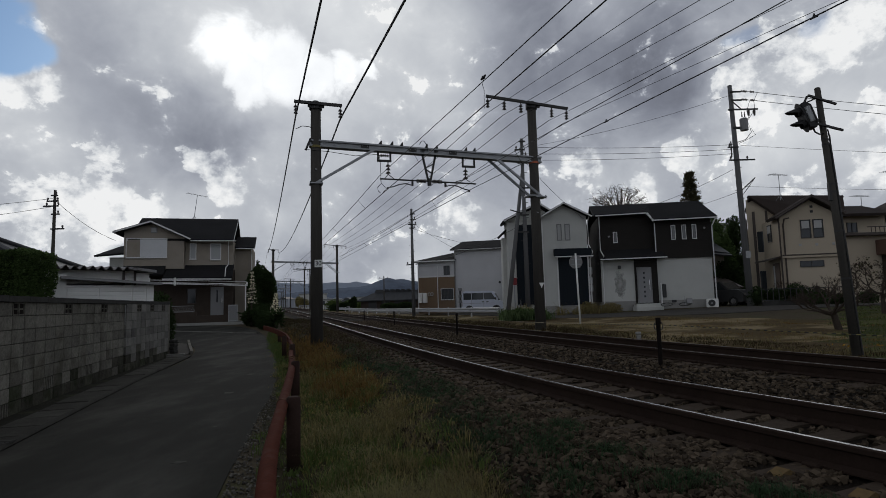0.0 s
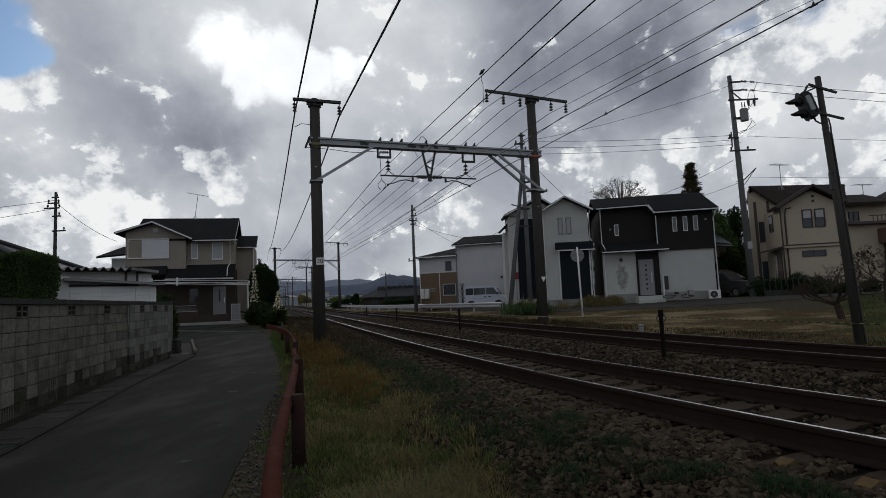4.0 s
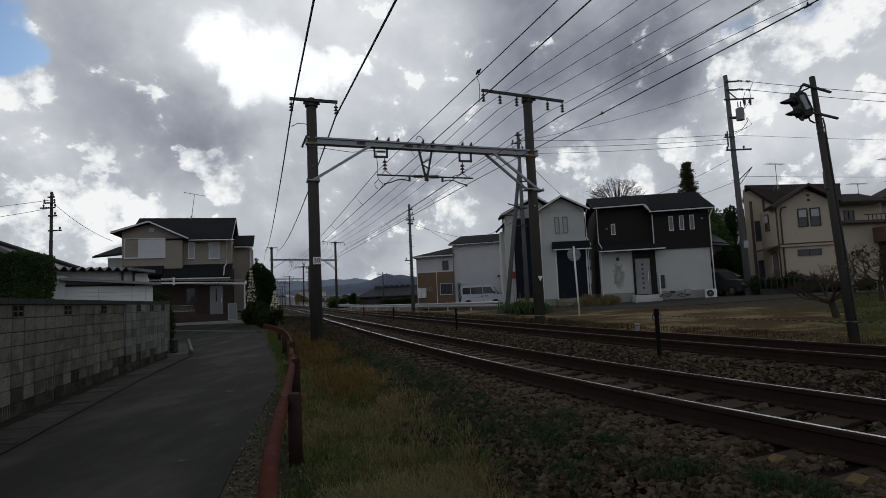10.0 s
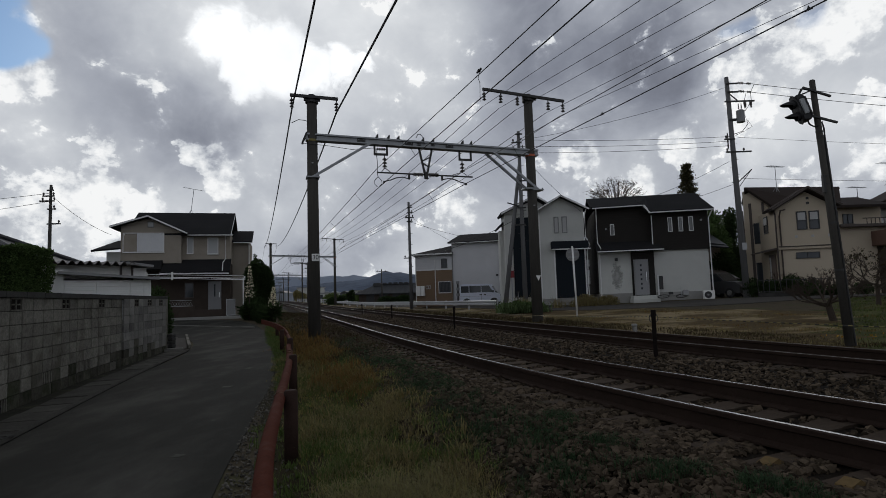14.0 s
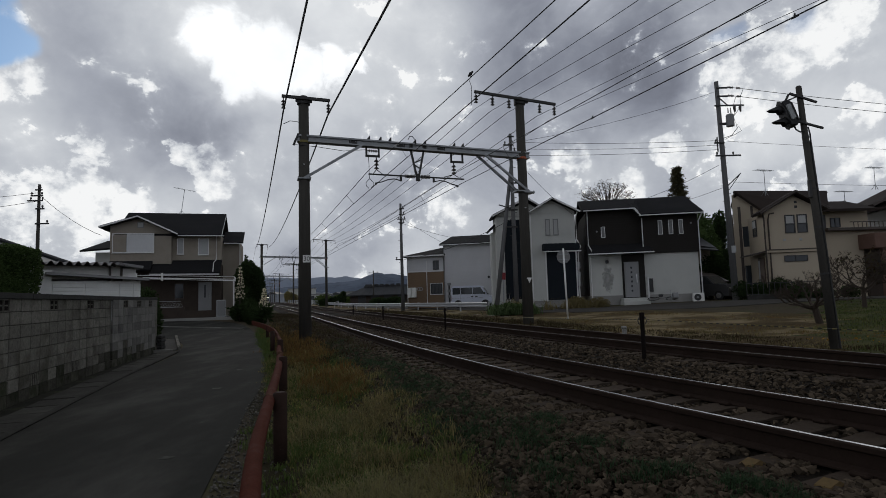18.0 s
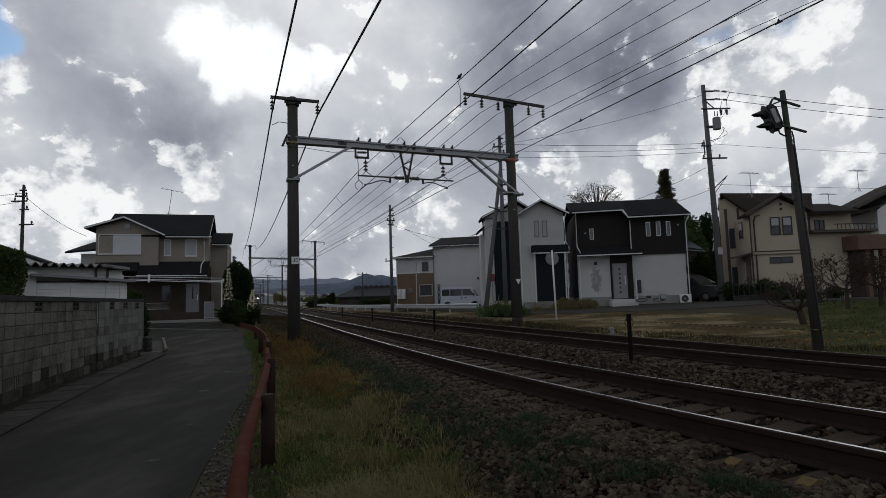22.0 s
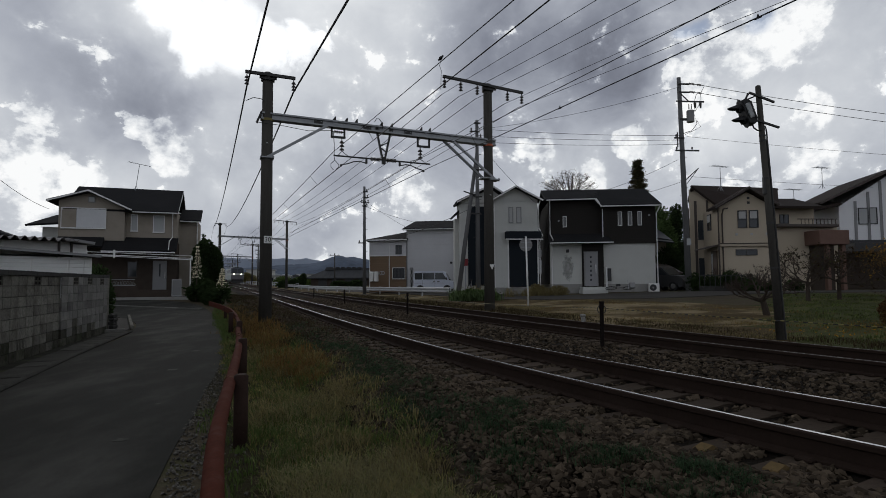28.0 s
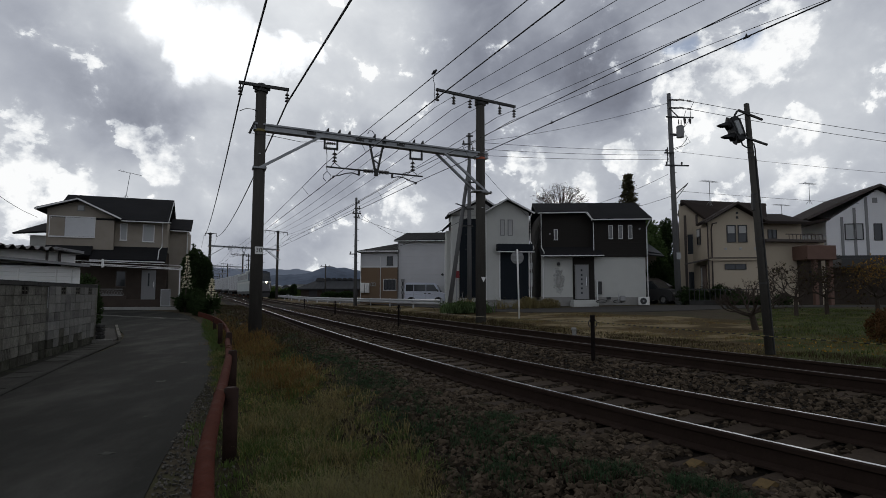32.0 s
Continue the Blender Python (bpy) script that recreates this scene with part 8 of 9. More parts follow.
bare_tree(21.2, 20.4, 2.5, 28, "dark twiggy fruit tree hung with orange leaves", "bare fruit trees", 0.09, "leaf_orange", 320)
bush("shrub", 9.9, 10.2, [((0, 0, 0.30), (0.4, 0.4, 0.36)), ((0.5, 0.2, 0.35), (0.45, 0.4, 0.4))], 5000, 0.03, "leaf_russet", "brown leafy shrub in the garden", "shrub", 31)
bush("shrub", 19.5, 29.8, [((0, 0, 0.3), (0.6, 0.4, 0.35)), ((1.4, 0, 0.25), (0.6, 0.4, 0.3)), ((2.6, -0.2, 0.3), (0.5, 0.4, 0.35))], 4000, 0.05, "leaf_dark", "row of dark shrubs before the beige house", "shrub", 32)


def tall_grass(name, places, h, mat, label, cat, seed, w=0.012, lean=0.35, blades=14, spread=0.035):
    """Tufts of thin bent blades, joined."""
    r = random.Random(seed)
    verts, faces = [], []
    for x, y, z, k in places:
        for _ in range(blades):
            a = r.uniform(0, 6.28)
            hh = h * k * r.uniform(0.45, 1.15)
            bend = lean * hh * r.uniform(0.2, 1.5)
            ox, oy = r.gauss(0, spread), r.gauss(0, spread)
            ca, sa = math.cos(a), math.sin(a)
            ww = w * r.uniform(0.6, 1.3)
            px, py = -sa * ww, ca * ww
            b = len(verts)
            x0, y0 = x + ox, y + oy
            x1, y1, z1 = x0 + ca * bend * 0.35, y0 + sa * bend * 0.35, z + hh * 0.6
            x2, y2, z2 = x0 + ca * bend, y0 + sa * bend, z + hh * (1 - 0.12 * r.random())
            verts += [(x0 - px, y0 - py, z - 0.02), (x0 + px, y0 + py, z - 0.02), (x1 + px * 0.7, y1 + py * 0.7, z1), (x1 - px * 0.7, y1 - py * 0.7, z1), (x2, y2, z2)]
            faces += [(b, b + 1, b + 2, b + 3), (b + 3, b + 2, b + 4)]
    ob = raw(name, verts, faces, mat)
    return tagged(ob, label, cat, kind="stuff")


def verge_places(count, s0, s1, l0, l1, r, dens=None, power=1.5, k=(0.6, 1.2)):
    out = []
    for _ in range(count):
        s = s0 + (s1 - s0) * r.random() ** power
        l = r.uniform(l0, l1)
        if dens and r.random() > dens(s, l):
            continue
        p = at(s, l)
        out.append((p.x, p.y, ground_sl(s, l), r.uniform(*k)))
    return out


rg = random.Random(77)


def verge_dens(s, l):
    limit = float(np.interp(s, (2, 4, 6, 9, 12, 18, 30), (0.5, 0.85, 1.15, 1.12, 1.0, 0.95, 0.9)))
    return (1.0 if l < limit else max(0.0, 1 - (l - limit) / 0.25)) * min(1.0, max(0.30, 0.60 + 1.3 * noise.noise((s * 1.5, l * 2.6, 3))))


tall_grass("grass", verge_places(4700, 1.6, 15, -0.15, 1.7, rg, verge_dens, 1.5), 0.06, "grass_mix", "short mixed green and straw grass on the railway verge", "grass", 1, 0.003, 0.9, 12)


tall_grass("grass", verge_places(900, -7, 1.7, -0.15, 1.1, rg, None, 1.0), 0.08, "grass_mix", "short mixed grass on the railway verge", "grass", 18, 0.004, 0.9, 12)


def clumps(count, seed, mat_noise, s1=14.0):
    """Tussocks crowded where a slow noise is high."""
    q = random.Random(seed)
    return verge_places(count, 1.7, s1, -0.1, 1.6, q, lambda s, l: verge_dens(s, l) * (1.0 if noise.noise((s * 0.9, l * 1.6, mat_noise)) > -0.05 else 0.08), 1.7, (0.5, 1.3))


tall_grass("grass", clumps(1500, 3, 11.0), 0.13, "grass_olive", "tussocks of yellow-green grass on the verge", "grass", 2, 0.0036, 1.1, 34, 0.05)
tall_grass("grass", clumps(1300, 4, 27.0), 0.11, "grass_green", "tussocks of dark green grass on the verge", "grass", 12, 0.0036, 1.1, 34, 0.05)
tall_grass("grass", clumps(260, 5, 41.0, 12.0), 0.17, "grass_straw", "tussocks of bleached dry grass on the verge", "grass", 13, 0.0028, 1.1, 26, 0.045)
tall_grass("grass", [(*at(6.05 + rg.gauss(0, 0.26), 1.0 + rg.gauss(0, 0.11)).xy, 0.17, rg.uniform(0.6, 1.2)) for _ in range(45)], 0.19, "grass_straw", "clump of tall pale dry grass", "grass", 3, 0.0022, 0.9, 20)
tall_grass("grass", [(*at(3.75 + rg.gauss(0, 0.22), 0.74 + rg.gauss(0, 0.10)).xy, 0.12, rg.uniform(0.6, 1.2)) for _ in range(24)], 0.20, "grass_straw", "clump of tall pale dry grass", "grass", 4, 0.0020, 1.0, 16)
tall_grass("weeds", [(*at(s, l).xy, ground_sl(s, l), rg.uniform(0.5, 1.1)) for s, l in [(12.8 + rg.gauss(0, 1.1), 0.85 + rg.gauss(0, 0.16)) for _ in range(170)] + [(8.3 + rg.gauss(0, 0.6), 0.9 + rg.gauss(0, 0.15)) for _ in range(130)] + [(17 + rg.gauss(0, 2.0), 0.7 + rg.gauss(0, 0.2)) for _ in range(120)] + [(24 + rg.gauss(0, 3.0), 0.4 + rg.gauss(0, 0.3)) for _ in range(160)]],
           0.18, "grass_rust", "rust-brown dried weeds on the verge", "weeds", 5, 0.0042, 1.0, 14, 0.05)
tall_grass("grass", verge_places(900, 2.0, 7.0, -0.5, 0.45, rg, lambda s, l: 0.25 + 0.6 * max(0, noise.noise((s * 2, l * 2, 1))), 1.2) + verge_places(500, 12, 30, -0.5, 0.25, rg, lambda s, l: 1.0 if l > float(np.interp(s, (12, 16, 20, 30), (0.0, -0.02, -0.4, -0.6))) else 0.0, 1.0), 0.085, "grass_green", "fresh green grass along the lane edge", "grass", 6, 0.005, 0.6, 14)


tall_grass("weeds", verge_places(2300, 11, 48, 0.1, 2.1, rg, lambda s, l: 0.35 + 0.8 * max(0, noise.noise((s * 0.4, l * 1.5, 6)) + 0.3), 1.1), 0.13, "weed_brown", "dark brown dead weeds along the ballast shoulder", "weeds", 19, 0.006, 1.0, 14, 0.06)
tall_grass("weeds", verge_places(700, 12, 60, 7.1, 8.6, rg, None, 1.2), 0.10, "weed_brown", "dark brown dead weeds beside the far track", "weeds", 20, 0.007, 1.0, 12, 0.06)
tall_grass("grass", clumps(820, 6, 55.0, 6.5), 0.12, "grass_pale", "tangle of pale curled dry grass on the verge", "grass", 14, 0.0024, 1.9, 26, 0.06)
tall_grass("grass", verge_places(520, 1.7, 4.2, -0.1, 0.75, rg, None, 1.0), 0.10, "grass_pale", "thin pale dry grass near the railing", "grass", 17, 0.0024, 1.9, 22, 0.06)
# green strip between the lane and the railing
tall_grass("grass", [(*at(q, w).xy, ground_sl(q, w), rg.uniform(0.5, 1.1)) for q, w in ((rg.uniform(9, 26), rg.random()) for _ in range(1500)) for w in (float(np.interp(q, (9, 12, 16, 20, 26), (-0.15, -0.05, -0.1, -0.3, -0.5))) + 0.42 * w,)],
           0.07, "grass_green", "fresh green grass between the lane and the railing", "grass", 15, 0.004, 0.8, 12)


def weed_spots(spots, count, r):
    out = []
    for _ in range(count):
        s, l, w = r.choice(spots)
        ss, ll = s + r.gauss(0, w), l + r.gauss(0, w * 0.55)
        p = at(ss, ll)
        out.append((p.x, p.y, ground_sl(ss, ll) + 0.01, r.uniform(0.5, 1.1)))
    return out


WEEDS = [(4.3, 1.35, 0.35), (5.8, 1.45, 0.4), (7.2, 1.4, 0.5), (9.0, 1.5, 0.6), (12.0, 1.5, 0.8), (5.2, 1.3, 0.30), (4.6, 1.2, 0.25), (3.4, 1.6, 0.14), (3.3, 1.2, 0.2), (6.5, 1.5, 0.3), (2.75, 1.55, 0.12), (8.0, 1.5, 0.4), (2.3, 1.75, 0.12), (10, 1.55, 0.5), (14, 1.5, 0.8), (3.9, 1.45, 0.18), (4.2, 1.75, 0.12), (2.1, 1.4, 0.15)]
tall_grass("weeds", weed_spots(WEEDS, 900, rg), 0.055, "leaf_weed", "low feathery green weeds growing in the ballast", "weeds", 41, 0.0026, 1.2, 24)
tall_grass("weeds", verge_places(1500, 6.0, 15, 1.1, 1.85, rg, lambda s, l: max(0, noise.noise((s * 0.8, l * 2.0, 8)) + 0.35) * 1.6, 1.1), 0.06, "leaf_weed", "dark green weeds on the ballast shoulder", "weeds", 42, 0.0030, 1.2, 20)
# field between the far track and the street
tall_grass("grass", verge_places(7000, 6.5, 40, 8.3, 15.5, rg, lambda s, l: (0.0 if on_lawn(*at(s, l).xy) else 1.0 if l < 11 else 0.45) * (0.12 + 1.2 * max(0, noise.noise((s * 0.35, l * 0.6, 5)) + 0.1)), 1.2), 0.045, "grass_straw", "dry tawny grass in the field beyond the tracks", "grass", 7, 0.006, 1.2, 14, 0.10)
tall_grass("grass", verge_places(9000, -3, 20, 8.3, 25, rg, lambda s, l: (1.0 if on_lawn(*at(s, l).xy) and at(s, l).y < 24.8 else 0.0) * (0.25 + 0.75 * max(0, noise.noise((s * 0.6, l * 0.6, 2)) + 0.4)), 1.0), 0.06, "grass_lawn", "green grass under the garden trees", "grass", 8, 0.006, 0.9, 14, 0.08)
tall_grass("grass", verge_places(700, 16, 50, 8.0, 9.5, rg, None, 1.0), 0.15, "weed_brown", "dull brown grass beside the far track", "grass", 9, 0.007, 0.8, 10)
tall_grass("reeds", [(*on(rg.uniform(3.9, 5.0), rg.uniform(29, 31)).xy, 0.6, rg.uniform(0.6, 1.1)) for _ in range(30)] + [(*on(rg.uniform(6.0, 8.9), rg.uniform(29.8, 31.0)).xy, 0.65, rg.uniform(0.4, 1.0)) for _ in range(34)],
           0.74, "grass_straw", "sparse arching dry pampas-like grass before the house", "grass", 10, 0.016, 1.5, 12, 0.12)
tall_grass("plants", [(*on(rg.uniform(2.9, 5.0), rg.uniform(26.6, 28.2)).xy, 0.55, rg.uniform(0.5, 1.1)) for _ in range(70)],
           0.62, "leaf_light", "strap-leaved green plants below the portal mast", "plants", 43, 0.030, 1.0, 10, 0.14)
# fallen yellow leaves under the fruit trees


def fallen(q):
    s, l = q.uniform(-2, 8), 9.2 + 9 * q.random() ** 1.5
    p = at(s, l)
    return (p.x, p.y, ground_sl(s, l) + 0.05), (q.gauss(0, 1), q.gauss(0, 1), 0.1)


tagged(leaf_cloud("fallen_leaves", fallen, 900, 0.028, "leaf_orange", None, 61), "yellow and orange fallen leaves on green grass", "leaves", kind="stuff")
bush("tree", 24.2, 54, [((0, 0, 4.0), (2.2, 1.5, 2.6)), ((1.6, 0, 3.2), (1.8, 1.4, 2.2)), ((-1.2, 0, 3.0), (1.5, 1.4, 2.2))], 7000, 0.13, "leaf_hedge", "dark wooded clump behind the houses", "tree", 53)
bush("shrub", 3.7, 27.6, [((0, 0, 0.22), (0.5, 0.5, 0.3)), ((0.6, 0.2, 0.2), (0.45, 0.5, 0.26)), ((-0.5, 0.3, 0.18), (0.4, 0.5, 0.22)), ((1.0, 0, 0.2), (0.4, 0.4, 0.22))], 2600, 0.085, "leaf_hedge", "leafy green shrub below the portal mast", "shrub", 33)
bush("shrub", 8.0, 31.2, [((0, 0, 0.3), (0.6, 0.4, 0.35)), ((1.2, 0, 0.25), (0.6, 0.4, 0.3))], 2500, 0.045, "grass_straw", "low dry garden shrub by the house", "shrub", 34)

tall_grass("weeds", verge_places(420, 8.5, 22, 0.4, 1.25, rg, lambda s, l: max(0, noise.noise((s * 0.6, l * 0.9, 3)) + 0.5), 1.3), 0.2, "grass_rust", "rust-brown withered weeds beside the ballast", "weeds", 73, 0.008, 0.6, 12, 0.1)
tall_grass("grass", verge_places(1500, 5.0, 32, 8.2, 9.3, rg, lambda s, l: max(0, noise.noise((s * 0.5, l * 0.6, 9)) + 0.45), 1.2), 0.07, "weed_brown", "brown withered grass along the far rail", "grass", 71, 0.005, 1.0, 16, 0.09)
tall_grass("grass", verge_places(1300, 5.5, 20, 9.2, 14.5, rg, lambda s, l: max(0, noise.noise((s * 0.35, l * 0.5, 2)) + 0.1) * 2, 1.2), 0.045, "grass_rust", "tawny tufts of grass in the field", "grass", 72, 0.005, 1.0, 14, 0.10)
bush("shrub", 17.6, 31.9, [((0, 0, 0.5), (0.5, 0.4, 0.55)), ((0.9, -0.2, 0.45), (0.6, 0.4, 0.5)), ((1.9, -0.45, 0.55), (0.6, 0.4, 0.6)), ((2.9, -0.65, 0.45), (0.6, 0.4, 0.5))], 5000, 0.06, "leaf_dark", "dark garden shrubs behind the metal fence", "shrub", 35)
bush("shrub", 20.3, 42.5, [((0, 0, 1.2), (1.4, 0.9, 1.3)), ((1.2, 0.3, 2.2), (1.0, 0.9, 1.1)), ((-0.9, 0.2, 0.9), (0.8, 0.7, 0.9))], 5000, 0.11, "leaf_dark", "large dark evergreen shrub behind the parked car", "shrub", 36)

bush("evergreen_tree", 25.2, 48.5, [((0, 0, 1.5), (1.2, 1.0, 1.5)), ((0.1, 0.2, 3.4), (1.1, 1.0, 1.4)), ((-0.1, 0.1, 5.2), (0.9, 0.8, 1.2)), ((0.1, 0.1, 6.5), (0.6, 0.6, 0.9))], 5000, 0.12, "leaf_dark", "dark evergreen tree between the houses", "tree", 38)
bush("evergreen_tree", 23.4, 48.5, [((0, 0, 1.4), (1.2, 1.0, 1.4)), ((0.2, 0.2, 3.0), (1.1, 1.0, 1.5)), ((-0.2, 0.1, 4.4), (0.8, 0.8, 1.1))], 5000, 0.12, "leaf_dark", "dark evergreen tree between the houses", "tree", 37)

# dark conifer and woods behind the houses
g = thing("conifer", pose(21.5, 48, 0.8), "tall shaggy conifer behind the houses", "tree")
part("trunk", rod(B(), (0, 0, 0), (0, 0, 11.2), 0.2, 0.03, 8), "bark", g)
rr = random.Random(51)
bm = B()
sprays = []
for k in range(190):
    z = 4.6 + 6.7 * (k / 190) ** 0.9
    a, reach = k * 2.4, (1.45 * (1 - (z - 4.6) / 7.1) ** 0.85 + 0.06) * rr.uniform(0.6, 1.15)
    p = Vector((0, 0, z))
    q = Vector((reach * math.cos(a), reach * math.sin(a), z - 0.28 * reach + rr.uniform(-0.1, 0.15)))
    twig(bm, p, q, 0.03, 0.008)
    sprays.append((p, q))
part("branch_work", bm, "bark", g, "drooping dark branches")
leaf_cloud("foliage", lambda q: (lambda e: (e[0].lerp(e[1], 0.15 + 0.9 * q.random() ** 0.7) + Vector((q.gauss(0, 0.09), q.gauss(0, 0.09), q.gauss(-0.02, 0.07))), (e[1] - e[0]).normalized() + Vector((0, 0, 0.35))))(q.choice(sprays)), 12000, 0.085, "leaf_conifer", g, 51)
g = thing("bare_tree", pose(16.0, 50, 0.8), "wide round-crowned leafless tree behind the dark house", "tree")
bm = B()
rod(bm, (0, 0, 0), (0, 0, 7.7), 0.25, 0.16, 8)
rr = random.Random(5)
for k in range(46):
    a, e = rr.uniform(0, 2 * math.pi), math.asin(rr.random() ** 0.8)
    tip = Vector((2.5 * math.cos(a) * math.cos(e), 2.0 * math.sin(a) * math.cos(e), 8.7 + 1.9 * math.sin(e)))
    root = Vector((0.1 * math.cos(a), 0.1 * math.sin(a), 7.4))
    elbow = root.lerp(tip, 0.55) + Vector((0, 0, 0.25 + 0.2 * rr.random()))
    twig(bm, root, elbow, 0.05, 0.028)
    twig(bm, elbow, tip, 0.028, 0.014)
    for _ in range(9):
        p = elbow.lerp(tip, rr.uniform(0.25, 1.0))
        q = p + Vector((rr.gauss(0, 0.28), rr.gauss(0, 0.28), abs(rr.gauss(0.12, 0.16))))
        twig(bm, p, q, 0.014, 0.008)
        for _ in range(2):
            twig(bm, q, q + Vector((rr.gauss(0, 0.16), rr.gauss(0, 0.16), rr.gauss(0.05, 0.1))), 0.009, 0.006)
part("branch_work", bm, "bark", g, "fine bare limbs")
bush("tree", 21.9, 46, [((0, 0, 5.2), (1.4, 1.2, 1.5)), ((0.6, 0, 4.0), (1.3, 1.2, 1.6)), ((-0.7, 0.2, 4.3), (1.0, 1.0, 1.3)), ((0.5, 0.2, 6.1), (0.9, 0.9, 0.9)), ((0.9, 0, 2.6), (1.2, 1.0, 1.5))], 9000, 0.10, "leaf_hedge", "dense evergreen tree between the houses", "tree", 52)

# ---------- distance: hills, town, far buildings ----------


def ridge(name, dist, base_el, spec, mat, label, seed):
    """A long hill whose crest follows the heights in spec: (yaw, degrees above the horizon)."""
    verts, faces = [], []
    k = 560
    y0, y1 = spec[0][0], spec[-1][0]
    ys, es = [a for a, _ in spec], [b for _, b in spec]
    for i in range(k + 1):
        yaw = y0 + (y1 - y0) * i / k
        el = float(np.interp(yaw, ys, es)) + 0.03 * noise.noise((yaw * 2.3, seed, 0)) + 0.05 * noise.noise((yaw * 6.1, seed, 2))
        a = radians(yaw)
        for j, (dd, f) in enumerate(((1.0, 0.0), (1.06, 0.45), (1.13, 0.8), (1.22, 1.0), (1.5, 0.6))):
            d = dist * dd
            z = -20 + (20 + d * math.tan(radians(el))) * f * (1 + 0.10 * noise.noise((yaw * 1.7, j * 1.3, seed)) * (f < 1))
            verts.append((math.sin(a) * d, math.cos(a) * d, z))
    for i in range(k):
        for j in range(4):
            faces.append((5 * i + j, 5 * i + j + 1, 5 * i + 5 + j + 1, 5 * i + 5 + j))
    ob = raw(name, verts, faces, mat)
    ob.data.polygons.foreach_set("use_smooth", [True] * len(faces))
    return tagged(ob, label, "hill", kind="structure")


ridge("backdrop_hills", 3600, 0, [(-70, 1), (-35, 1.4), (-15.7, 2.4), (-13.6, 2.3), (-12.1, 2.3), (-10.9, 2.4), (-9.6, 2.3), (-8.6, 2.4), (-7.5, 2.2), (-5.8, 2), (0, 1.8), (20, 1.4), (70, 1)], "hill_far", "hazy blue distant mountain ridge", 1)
ridge("backdrop_hills", 2500, 0, [(-70, 0.6), (-30, 0.8), (-16, 1.3), (-10.3, 1.8), (-8.1, 1.9), (-7.2, 2.1), (-6.8, 2.3), (-6.2, 2.5), (-5.7, 2.7), (-5.3, 2.7), (-4.7, 2.5), (-4.1, 2.6), (-3.2, 2.4), (-1.3, 2.1), (1, 1.8), (10, 1.4), (25, 1.2), (70, 0.8)], "hill", "darker wooded hill behind the town", 2)



def far_town():
    r = random.Random(12)
    for i in range(46):
        yaw = r.uniform(-15.5, -1.5)
        d = r.uniform(260, 900)
        a = radians(yaw)
        w, h = r.uniform(5, 12), r.uniform(4, 8) * (0.6 + d / 1500)
        g = thing("distant_house", pose(math.sin(a) * d, math.cos(a) * d, 0.6, 0, 0, r.uniform(-40, 40)), "pale far-off town house under the hills", "house", "distant houses")
        part("wall", bx(-w / 2, w / 2, -4, 4, -1, h), "town", g)
        part("roof", prism(B(), [(-w / 2 - 0.4, h), (w / 2 + 0.4, h), (0, h + 1.6)], -4.4, 4.4), "tile_dark" if r.random() < 0.5 else "town", g)


far_town()


def build_long_hall():
    g = thing("farm_hall", pose(-16.6, 112, 0.6, 0, 0, -6), "long low building with a grey roof across the fields", "building")
    part("wall", bx(0.5, 12.5, 0, 9, -0.5, 2.0), "brick_brown", g)
    part("roof", slab(slab(B(), [(-0.5, -0.8, 1.75), (13, -0.8, 1.75), (13, 4.5, 3.5), (2.6, 4.5, 3.5)], 0.2), [(2.6, 4.5, 3.5), (13, 4.5, 3.5), (13, 10, 1.75), (-0.5, 10, 1.75)], 0.2), "hall_roof", g, "grey weathered roof")
    part("ridge", bx(2.6, 13, 4.2, 4.8, 3.45, 3.7), "trim_dark", g)
    for k in range(5):
        part("vent", bx(4.5 + 1.1 * k, 5.2 + 1.1 * k, 4.0, 5.0, 3.6, 3.95), "hall_roof", g)
    part("loft", prism(B(), [(2.4, 3.3), (4.4, 3.3), (4.1, 3.9), (2.7, 3.9)], 3.6, 5.4), "trim_dark", g, "small raised loft on the ridge")
    for k in range(4):
        part("opening", bx(2.0 + 2.6 * k, 3.6 + 2.6 * k, -0.06, 0.0, 0.2, 1.6), "trim_dark", g)


build_long_hall()
bush("tree", -17.0, 107, [((0, 0, 1.2), (0.8, 0.7, 0.9)), ((0.3, 0, 1.9), (0.5, 0.5, 0.6))], 2500, 0.12, "leaf_dark", "round dark tree before the hall", "tree", 61)
bush("shrub", -13.3, 84, [((-2.5, 0, 0.5), (1.0, 0.8, 0.6)), ((-1.2, 0, 0.6), (0.8, 0.7, 0.75)), ((5, 4, 0.45), (1.4, 0.8, 0.6)), ((7.5, 4, 0.5), (1.4, 0.8, 0.6))], 9000, 0.11, "leaf_dark", "dark bushes along the far street", "shrub", 62)
bush("shrub", -22.5, 118, [((0, 0, 0.8), (2.0, 1.5, 1.3)), ((3.5, 0, 0.8), (2.0, 1.5, 1.2)), ((6.5, -2, 0.6), (2.0, 1.5, 1.1)), ((9, -3, 0.5), (1.6, 1.2, 0.9))], 7000, 0.16, "grass_green", "green bushes along the far railway", "shrub", 63)
for k, (x, y, w, h, mat) in enumerate(((-31.5, 158, 5, 2.6, "stucco_white"), (-24, 170, 5, 3.2, "stucco_white"), (-44, 190, 8, 5, "stucco_white"))):
    g = thing("far_building", pose(x, y, 0.6), "small pale building beside the far railway", "building", "far buildings")
    part("wall", bx(-w / 2, w / 2, 0, 6, -0.5, h), mat, g)
    part("roof", bx(-w / 2 - 0.3, w / 2 + 0.3, -0.3, 6.3, h, h + 0.25), "trim_grey", g)
    for j in range(3):
        part("window", bx(-w / 2 + 0.5 + 1.5 * j, -w / 2 + 1.3 + 1.5 * j, -0.05, 0, 1.2, 2.3), "glass", g)
